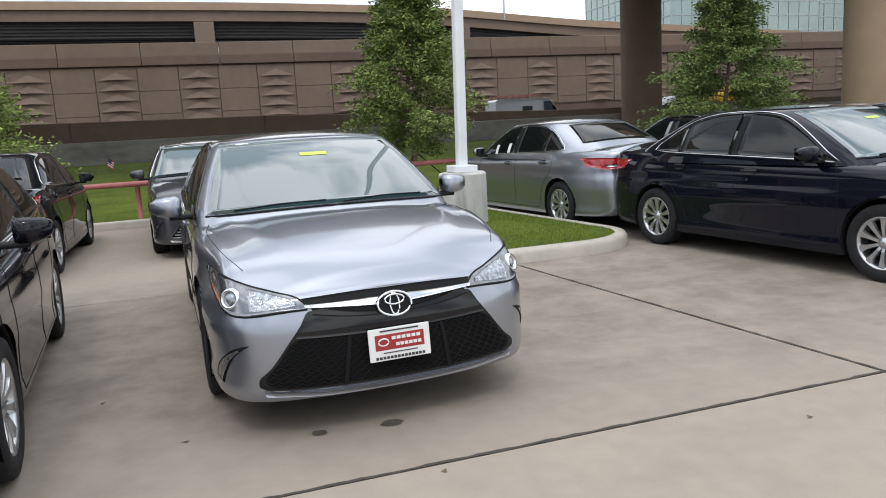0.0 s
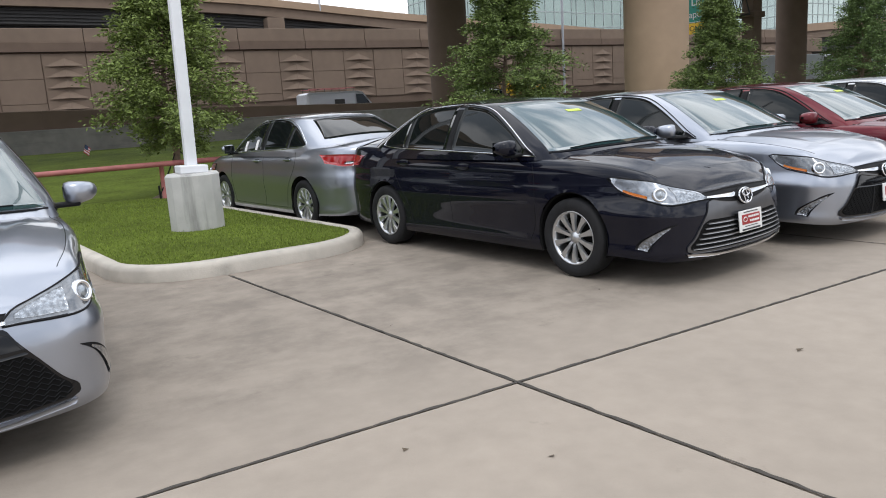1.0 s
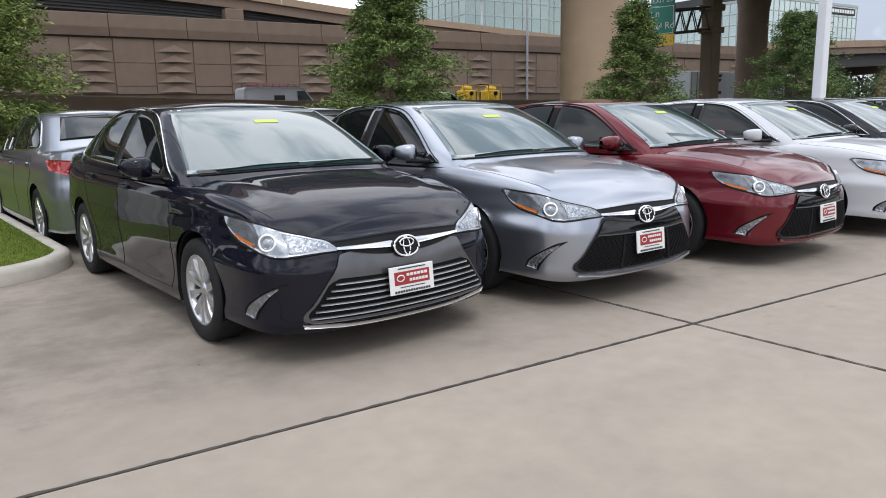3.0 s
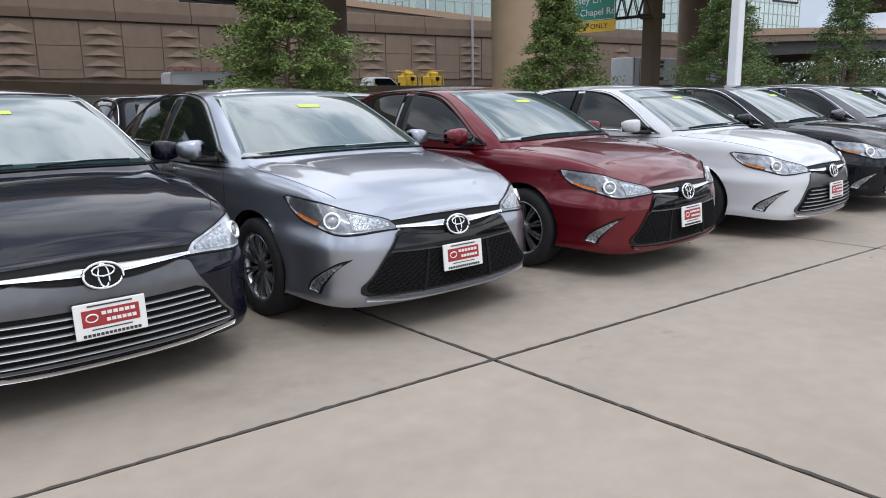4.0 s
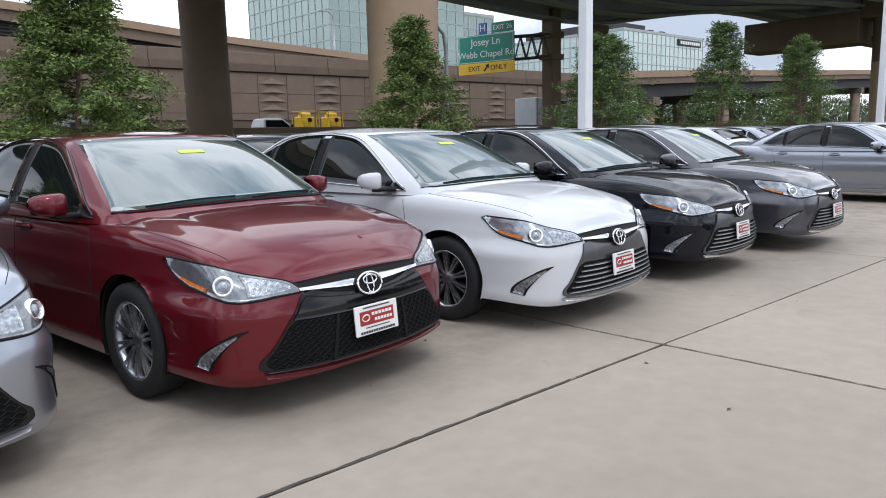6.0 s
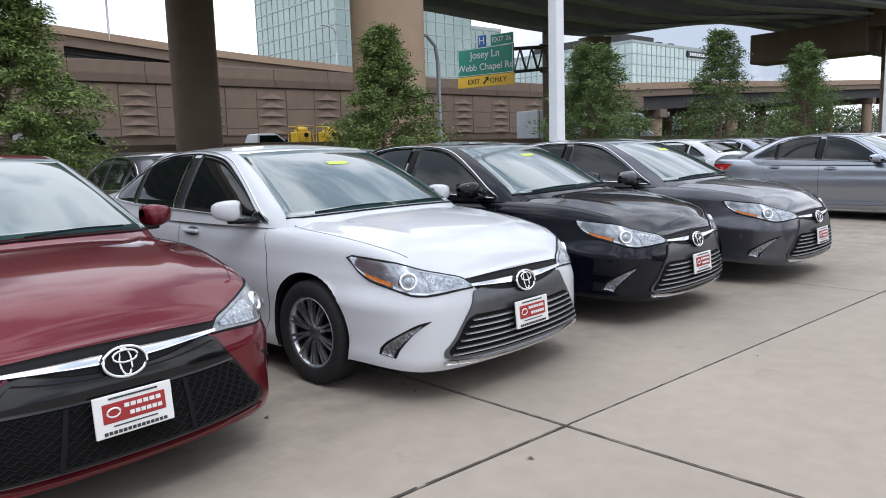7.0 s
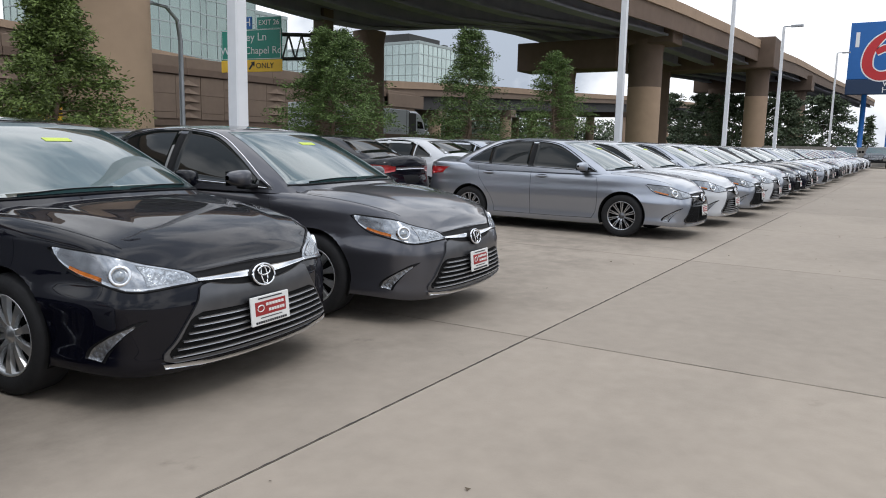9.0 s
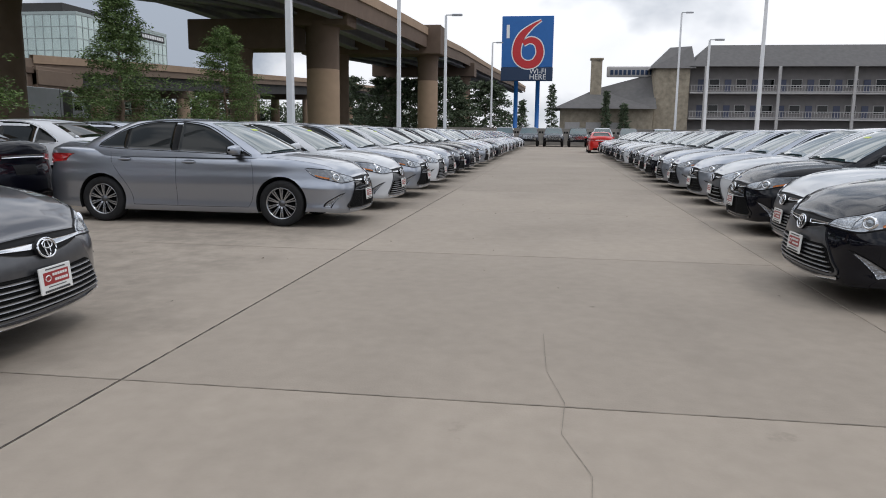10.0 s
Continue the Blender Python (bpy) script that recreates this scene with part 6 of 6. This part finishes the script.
def pickup(name, label, color, m, group):
    """A pickup truck seen from the front: bonnet, cab, grille, lamps, wheels and bed."""
    t = thing(name, label, "pickup truck", group, m)
    b = bmesh.new()
    sec = [(0.0, 0.62, 0.80), (0.06, 0.50, 1.05), (0.9, 0.48, 1.17), (1.45, 0.48, 1.22), (3.5, 0.48, 1.22), (5.3, 0.50, 1.22), (5.38, 0.55, 1.15)]
    rows = []
    for y, z0, z1 in sec:
        w_ = 0.93 if y > 0.05 else 0.86
        rows.append([(-w_ + 0.04, y, z0), (-w_, y, z0 + 0.12), (-w_, y, z1 - 0.16), (-w_ + 0.10, y, z1), (0, y, z1 + 0.03), (w_ - 0.10, y, z1), (w_, y, z1 - 0.16), (w_, y, z0 + 0.12), (w_ - 0.04, y, z0), (-w_ + 0.04, y, z0)])
    grid_bm(rows, bm=b)
    part("body", b, PAINT[color], t, smooth=False)
    b = bmesh.new()
    rows = [[(-w_, y0, z), (w_, y0, z), (w_, y1, z), (-w_, y1, z), (-w_, y0, z)] for z, w_, y0, y1 in ((1.16, 0.88, 1.35, 3.6), (1.45, 0.80, 1.72, 3.55), (1.72, 0.70, 2.08, 3.45), (1.78, 0.60, 2.25, 3.35), (1.79, 0.0, 2.7, 2.9))]
    grid_bm(rows, bm=b)
    part("cab", b, PAINT[color], t)
    b = bmesh.new()
    b.faces.new([b.verts.new(p) for p in ((-0.80, 1.425, 1.22), (0.80, 1.425, 1.22), (0.66, 2.03, 1.70), (-0.66, 2.03, 1.70))])
    part("windscreen", b, M_SCREEN, t)
    for s in (1, -1):
        b = bmesh.new()
        b.faces.new([b.verts.new(p) for p in ((s * 0.875, 1.62, 1.22), (s * 0.875, 3.45, 1.22), (s * 0.735, 3.35, 1.67), (s * 0.735, 2.15, 1.67))])
        part("side_window", b, M_GLASS, t)
        b = bmesh.new()
        box(b, s * 0.56, s * 0.86, -0.03, 0.2, 0.86, 1.04, 0.02)
        part("headlight", b, M_LAMP, t)
        b = bmesh.new()
        box(b, s * 0.92, s * 1.10, 1.6, 1.72, 1.22, 1.42, 0.03)
        part("wing_mirror", b, M_BLACK, t)
        for y in (0.95, 4.3):
            part("wheel", lathe([(0.0, 0.10), (0.22, 0.10), (0.25, 0.12), (0.38, 0.10), (0.385, -0.10), (0.0, -0.12)], 18, m=Matrix.Translation((s * 0.80, y, 0.385)) @ Matrix.Rotation(radians(90 * s), 4, "Y")), M_RUBBER, t, smooth=True)
    b = bmesh.new()
    box(b, -0.52, 0.52, -0.04, 0.1, 0.62, 1.02, 0.02)
    g = part("grille", b, M_BLACK, t)
    b = bmesh.new()
    for z in (0.72, 0.82, 0.92, 1.0):
        box(b, -0.50, 0.50, -0.06, -0.03, z - 0.015, z + 0.015)
    part("grille_bar", b, M_CHROME, g)
    b = bmesh.new()
    box(b, -0.90, 0.90, -0.10, 0.12, 0.46, 0.62, 0.04)
    part("bumper", b, M_BLACK, t)
    return t


for k, (x, y, color) in enumerate(((91.5, 2.95, "grey"), (91.5, 0.41, "grey"), (91.5, -2.14, "grey"), (91.5, -4.67, "black"), (91.5, -7.11, "white"), (94, -10.0, "grey"), (94, -13.5, "silver"), (94, -18, "grey"), (94, -22.5, "silver"), (94, -27, "white"), (94, -31.5, "grey"))):
    pickup("pickup_truck", f"{NAMES[color]} pickup truck parked facing the aisle", color, pose(x, y, 0, 0, 0, -90) @ Matrix.Diagonal((1.13, 1.05, 1.1, 1)), "pickups across the end of the lot")

# traffic on the frontage road, seen over the barrier
ROAD = 0.9
pickup("pickup_truck", "white crew-cab pickup truck on the road behind the barrier", "white", pose(38.2, 42, ROAD, 0, 0, 90) @ Matrix.Diagonal((1.05, 1.05, 1.12, 1)), "")
van = thing("cargo_van", "white cargo van with a ladder rack on the road", "van", m=pose(26.3, 42, ROAD) @ Matrix.Diagonal((1, 1, 1.1, 1)))
b = bmesh.new()
outline = [(0.0, 0.45), (0.02, 0.95), (-0.25, 1.12), (-0.95, 1.30), (-1.25, 1.62), (-1.55, 1.98), (-1.85, 2.06), (-5.3, 2.06), (-5.45, 1.95), (-5.5, 0.5)]
rows = []
for y, k in ((-0.86, 0.93), (-0.93, 0.985), (-0.95, 1.0), (0.95, 1.0), (0.93, 0.985), (0.86, 0.93)):
    rows.append([(-2.75 + (x + 2.75) * k, y * (1 - 0.10 * max(z - 1.2, 0)), 0.45 + (z - 0.45) * k) for x, z in outline])
grid_bm(rows, bm=b)
for row in (0, -1):
    b.verts.ensure_lookup_table()
    b.faces.new([b.verts[k + (0 if row == 0 else 5 * len(outline))] for k in range(len(outline))])
bmesh.ops.recalc_face_normals(b, faces=b.faces)
part("body", b, PAINT["white"], van)
for s_ in (-1, 1):
    b = bmesh.new()
    b.faces.new([b.verts.new(p) for p in ((-1.12, s_ * 0.955, 1.32), (-2.05, s_ * 0.955, 1.32), (-2.05, s_ * 0.90, 1.86), (-1.55, s_ * 0.90, 1.86))])
    part("side_window", b, M_GLASS, van)
    for x_ in (-0.95, -4.3):
        part("wheel", lathe([(0.0, 0.10), (0.20, 0.10), (0.23, 0.12), (0.35, 0.10), (0.36, -0.10), (0.0, -0.12)], 16, m=Matrix.Translation((x_, s_ * 0.82, 0.36)) @ Matrix.Rotation(radians(-90 * s_), 4, "X")), M_RUBBER, van, smooth=True)
    part("rack_bar", tube([(-2.0, s_ * 0.62, 2.26), (-5.2, s_ * 0.62, 2.26)], 0.03, 6), M_RAIL, van)
b = bmesh.new()
box(b, -2.9, -3.6, -0.958, -0.945, 1.35, 1.62)
part("side_mark", b, M_GIRDER, van, "plain dark lettering block")
for x_ in (-2.1, -3.1, -4.1, -5.1):
    part("rack_post", tube([(x_, -0.66, 2.04), (x_, -0.62, 2.28), (x_, 0.62, 2.28), (x_, 0.66, 2.04)], 0.025, 6), M_GIRDER, van)

trailer = thing("flatbed_trailer", "dark flatbed trailer on the road behind the barrier", "trailer", m=pose(38.6, 46, ROAD))
b = bmesh.new()
box(b, 0, 9.5, -1.15, 1.15, 0.75, 0.95, 0.03)
box(b, 0.2, 9.3, -0.5, 0.5, 0.5, 0.75, 0.03)
part("bed", b, M_GIRDER, trailer)
for x_ in (1.2, 2.2, 7.4):
    for s_ in (-1, 1):
        part("wheel", lathe([(0.0, 0.10), (0.24, 0.10), (0.38, 0.10), (0.39, -0.10), (0.0, -0.12)], 16, m=Matrix.Translation((x_, s_ * 0.95, 0.39)) @ Matrix.Rotation(radians(-90 * s_), 4, "X")), M_RUBBER, trailer, smooth=True)
for x_ in (39.8, 42.2):
    mc = thing("yellow_machine", "yellow skid-mounted machine in a pipe frame on the trailer", "machine", "machines on the trailer", pose(x_, 46, ROAD + 0.95))
    b = bmesh.new()
    box(b, 0.16, 1.32, -0.55, 0.55, 0.35, 1.30, 0.08)
    box(b, 0.28, 0.62, -0.66, -0.50, 0.60, 1.05, 0.03)
    box(b, 0.86, 1.22, -0.64, -0.50, 0.45, 0.85, 0.03)
    hs = part("housing", b, M_MACHINE, mc)
    b = bmesh.new()
    lathe([(0.0, -0.02), (0.15, -0.02), (0.17, 0.02), (0.17, 0.10), (0.0, 0.12)], 14, b, m=Matrix.Translation((0.86, -0.52, 1.06)) @ Matrix.Rotation(radians(90), 4, "X"))
    part("fan_guard", b, M_BLACK, hs)
    part("top_tank", tube([(0.30, 0, 1.45), (1.22, 0, 1.45)], 0.19, 14), M_MACHINE, mc, smooth=True)
    for fx in (0.0, 1.46):
        for fy in (-0.68, 0.68):
            part("frame_post", tube([(fx, fy, 0.0), (fx + (0.10 if fx == 0 else -0.10), fy, 1.05), (fx + (0.05 if fx == 0 else -0.05), fy, 1.72)], 0.035, 6), M_MACHINE, mc, smooth=True)
    for fy in (-0.68, 0.68):
        part("frame_bar", tube([(0.05, fy, 1.70), (1.41, fy, 1.70)], 0.035, 6), M_MACHINE, mc, smooth=True)
        part("frame_bar", tube([(0.02, fy, 0.12), (1.44, fy, 0.12)], 0.045, 6), M_MACHINE, mc, smooth=True)

semi = thing("semi_truck", "grey semi truck with a long box trailer on the road", "truck", m=pose(80.2, 42, ROAD))
b = bmesh.new()
box(b, -19.0, -4.6, -1.28, 1.28, 1.1, 3.78, 0.05)
bx = part("trailer_box", b, M_TRAILER, semi, "plain grey trailer box")
for x_, z_ in ((-16.6, 3.25), (-16.7, 2.85), (-16.9, 2.45)):
    b = bmesh.new()
    b.faces.new([b.verts.new(p) for p in ((x_, -1.286, z_), (x_ + (1.9 if z_ > 2.5 else 0.8), -1.286, z_), (x_ + (2.1 if z_ > 2.5 else 1.0), -1.286, z_ + 0.28), (x_ + 0.2, -1.286, z_ + 0.28))])
    part("trailer_mark", b, M_BLACKINK, bx)
b = bmesh.new()
box(b, -16.9, -14.6, -1.288, -1.282, 1.75, 2.05)
part("trailer_mark", b, M_BLACKINK, bx)
b = bmesh.new()
for x_ in (-18.85, -18.1, -11.8, -5.0):
    box(b, x_, x_ + 0.05, -1.30, -1.27, 1.12, 3.76)
part("trailer_rail", b, M_GIRDER, bx)
b = bmesh.new()
rows = [[(x_, -w_, 0.7), (x_, -w_, z_ - 0.2), (x_, -w_ + 0.2, z_), (x_, w_ - 0.2, z_), (x_, w_, z_ - 0.2), (x_, w_, 0.7)] for x_, w_, z_ in ((-4.3, 1.2, 3.75), (-3.0, 1.2, 3.72), (-2.3, 1.18, 3.45), (-1.75, 1.14, 2.85), (-1.45, 1.10, 2.05), (-0.25, 0.98, 1.72), (0.0, 0.90, 1.35), (0.02, 0.90, 0.7))]
grid_bm(rows, bm=b)
cb = part("cab", b, M_TRAILER, semi)
b = bmesh.new()
b.faces.new([b.verts.new(p) for p in ((-3.0, -1.215, 2.0), (-1.75, -1.175, 2.0), (-2.1, -1.185, 2.7), (-3.0, -1.215, 2.75))])
part("side_window", b, M_GLASS, cb)
b = bmesh.new()
box(b, -4.55, -3.25, -1.24, -1.21, 0.8, 3.5, 0.02)
part("side_fairing", b, M_GIRDER, cb)
b = bmesh.new()
box(b, -18.5, -0.6, -0.45, 0.45, 0.75, 1.1, 0.02)
part("chassis", b, M_BLACK, semi)
for x_ in (-17.6, -16.3, -5.8, -4.5, -0.9):
    for s_ in (-1, 1):
        part("wheel", lathe([(0.0, 0.12), (0.30, 0.10), (0.49, 0.14), (0.50, -0.14), (0.0, -0.14)], 18, m=Matrix.Translation((x_, s_ * 1.05, 0.50)) @ Matrix.Rotation(radians(-90 * s_), 4, "X")), M_RUBBER, semi, smooth=True)

# small flags stuck into the lawn, and drips of oil on the concrete
for fx, lean in ((6.67, 18), (10.6, -12), (-1.3, 15)):
    g = berm_height(fx, 30.0)
    fg = thing("small_flag", "small striped flag on a thin stick in the lawn", "flag", "small flags on the lawn", pose(fx, 30.0, g, 0, lean, 0) @ Matrix.Scale(0.75, 4))
    part("stick", tube([(0, 0, -0.05), (0, 0, 0.75)], 0.010, 5), M_BARK, fg)
    for k in range(7):
        st = bmesh.new()
        grid_bm([[(0.01 + 0.06 * q, 0.02 * math.sin(q * 1.4), 0.74 - 0.062 * k - 0.03 * q) for q in range(6)], [(0.01 + 0.06 * q, 0.02 * math.sin(q * 1.4), 0.74 - 0.062 * (k + 1) - 0.03 * q) for q in range(6)]], bm=st)
        part("stripe", st, M_FLAGRED if k % 2 == 0 else M_WHITE, fg)
    st = bmesh.new()
    grid_bm([[(0.01 + 0.06 * q, -0.004 + 0.02 * math.sin(q * 1.4), z_ - 0.03 * q) for q in range(4)] for z_ in (0.742, 0.52)], bm=st)
    part("canton", st, M_SIGNNAVY, fg)
rg = np.random.default_rng(77)
for fx, fy, r in ((3.08, 0.54, 0.050), (2.71, 0.58, 0.038)):
    b = bmesh.new()
    vs = [b.verts.new((fx + r * (0.75 + 0.3 * rg.random()) * 1.3 * math.cos(a), fy + r * (0.75 + 0.3 * rg.random()) * math.sin(a), 0.004)) for a in np.linspace(0, 6.283, 15)[:-1]]
    b.faces.new(vs)
    tagged(part("oil_stain", b, M_OIL), "small dark oil stain on the concrete", "stain", "oil stains")

# far woods under the bridges
rg = np.random.default_rng(9)
n = 38000
cx, cy = rg.uniform(105, 640, n), rg.uniform(112, 134, n)
cz = rg.uniform(0, 1, n) ** 1.2 * (8.6 + (cx - 105) * 0.016 + 1.6 * np.sin(cx * 0.21) + 1.2 * np.sin(cx * 0.09 + 1))
d1, d2 = rg.normal(0, 0.45, (n, 3)), rg.normal(0, 0.45, (n, 3))
c3 = np.stack([cx, cy, np.maximum(cz, 0.05)], 1)
q = np.stack([c3 - d1, c3 + d2, c3 + d1], 1).reshape(-1, 3)
me = bpy.data.meshes.new("far_bushes")
me.from_pydata(q.tolist(), [], [(3 * k, 3 * k + 1, 3 * k + 2) for k in range(n)])
me.materials.append(M_LEAFDK)
tagged(new("far_bushes", me), "dark bushes and trees beyond the bridges", "bushes", kind="stuff")

# ---- pieces of wall and pavement ----
plain = bmesh.new()
for z0, z1 in ((3.35, 3.95), (3.98, 5.75), (5.78, 7.60)):
    box(plain, 0.03, PANEL - 0.03, -0.10, 0.05, z0, z1, 0.02)
plain_panel = part("panel", plain, M_BROWN)
rel = bmesh.new()
box(rel, 0.03, PANEL - 0.03, -0.07, 0.05, 3.35, 7.60, 0.02)
for k in range(5):
    z = 3.45 + k * 0.80
    mid = PANEL / 2
    for sx in (-1, 1):
        pts = [(mid, -0.08, z + 0.62), (mid, -0.34, z + 0.06), (mid + sx * 0.42, -0.16, z + 0.24), (mid + sx * 1.36, -0.09, z + 0.06), (mid, -0.08, z - 0.02), (mid + sx * 1.36, -0.07, z - 0.02)]
        v = [rel.verts.new(p) for p in pts]
        for f_ in ((0, 1, 2), (2, 1, 3), (1, 4, 5), (1, 5, 3), (0, 2, 3)):
            rel.faces.new([v[j] for j in f_])
    box(rel, 0.10, PANEL - 0.10, -0.11, -0.06, z - 0.05, z + 0.0, 0.01)
bmesh.ops.recalc_face_normals(rel, faces=rel.faces)
relief_panel = part("relief_panel", rel, M_BROWN)
k = -8
while True:
    x = 1.6 + k * PANEL
    if x + PANEL > WALL_X1:
        break
    src = relief_panel if k % 2 == 0 else plain_panel
    o = src.copy()
    scene.collection.objects.link(o)
    o.parent = wall
    o.matrix_basis = pose(x, WALL_Y, 0)
    k += 1
for o in (plain_panel, relief_panel):
    bpy.data.objects.remove(o)

SKEW = {-6: 5.5, -1: 5.5, 0: 5.5, 1: 4.5, 2: 2.5, 3: 0.8}


def joint_x(i, y):
    """Where a cross joint runs: the ones at the start of the walk lie askew."""
    return 5.805 + i * JOINT_X - (1.0 if i == -1 else 0.0) - math.tan(radians(SKEW.get(i, 5.5 if i < 0 else 0.0))) * y


for i in range(-6, 22):
    for j in range(-7, 3):
        y0, y1 = j * JOINT_Y, min((j + 1) * JOINT_Y, BERM_Y)
        c, g = (0.010, 0.006) if i < 2 else (0.004, 0.004)
        sb = bmesh.new()
        rows = []
        for inset, z in ((c, -0.03), (c, -g), (c + g, 0.0)):
            rows.append([sb.verts.new(p) for p in ((joint_x(i, y0) + inset, y0 + inset, z), (joint_x(i + 1, y0) - inset, y0 + inset, z), (joint_x(i + 1, y1) - inset, y1 - inset, z), (joint_x(i, y1) + inset, y1 - inset, z))])
        for a_, b_ in zip(rows, rows[1:]):
            for k in range(4):
                sb.faces.new((a_[k], a_[(k + 1) % 4], b_[(k + 1) % 4], b_[k]))
        sb.faces.new(rows[-1])
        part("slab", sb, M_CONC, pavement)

# weathered edges of the joints near the walk, and a crack
rg = np.random.default_rng(21)


def tar(name, pts, w0, w1, step, z):
    """A thin dark strip with ragged edges along pts."""
    rows = []
    for (ax, ay), (bx, by) in zip(pts, pts[1:]):
        ln = math.hypot(bx - ax, by - ay)
        nx, ny = -(by - ay) / ln, (bx - ax) / ln
        for k in range(int(ln / step)):
            t = k * step / ln
            x, y = ax + (bx - ax) * t, ay + (by - ay) * t
            a, b = rg.uniform(w0, w1), rg.uniform(w0, w1)
            rows.append([(x + nx * a, y + ny * a, z), (x - nx * b, y - ny * b, z)])
    return grid_bm(rows)


seal = thing("joint_seal", "ragged dark sealant along the slab joints", "joint sealant")
part("strip", tar("strip", [(-6, 0), (14, 0)], 0.003, 0.017, 0.05, 0.0025), M_JOINT, seal)
for i in (0, 1, 2, 3, 4):
    part("strip", tar("strip", [(joint_x(i, -9.2), -9.2), (joint_x(i, 4.1), 4.1)], 0.003 if i < 2 else 0.001, 0.016 if i < 2 else 0.007, 0.05, 0.0035), M_JOINT if i < 3 else M_CRACK, seal)
part("strip", tar("strip", [(14, 0), (33, 0)], 0.001, 0.007, 0.05, 0.0025), M_JOINT, seal)
crack = thing("crack", "thin pale crack across a concrete slab", "crack")
pts = [(20.9, -2.29), (20.1, -2.32), (19.6, -2.42), (19.2, -2.40), (18.8, -2.52), (18.4, -2.50), (17.9, -2.62)]
part("fissure", tar("fissure", pts, 0.0005, 0.0025, 0.03, 0.0025), M_CRACK, crack)
n = 170
cx, cy, sz, an = rg.uniform(0, 40, n), rg.uniform(-8, 3.8, n), rg.uniform(0.006, 0.024, n), rg.uniform(0, 6.28, n)
bm = bmesh.new()
for x, y, r, a in zip(cx, cy, sz, an):
    vs = [bm.verts.new((x + r * math.cos(a + q * 2.1) * (1.6 if q == 0 else 1), y + r * math.sin(a + q * 2.1), 0.003 + (0.008 if q == 1 else 0))) for q in range(3)]
    bm.faces.new(vs)
tagged(part("leaf_litter", bm, M_SOIL), "scattered small dry leaf bits on the concrete", "litter", kind="stuff")
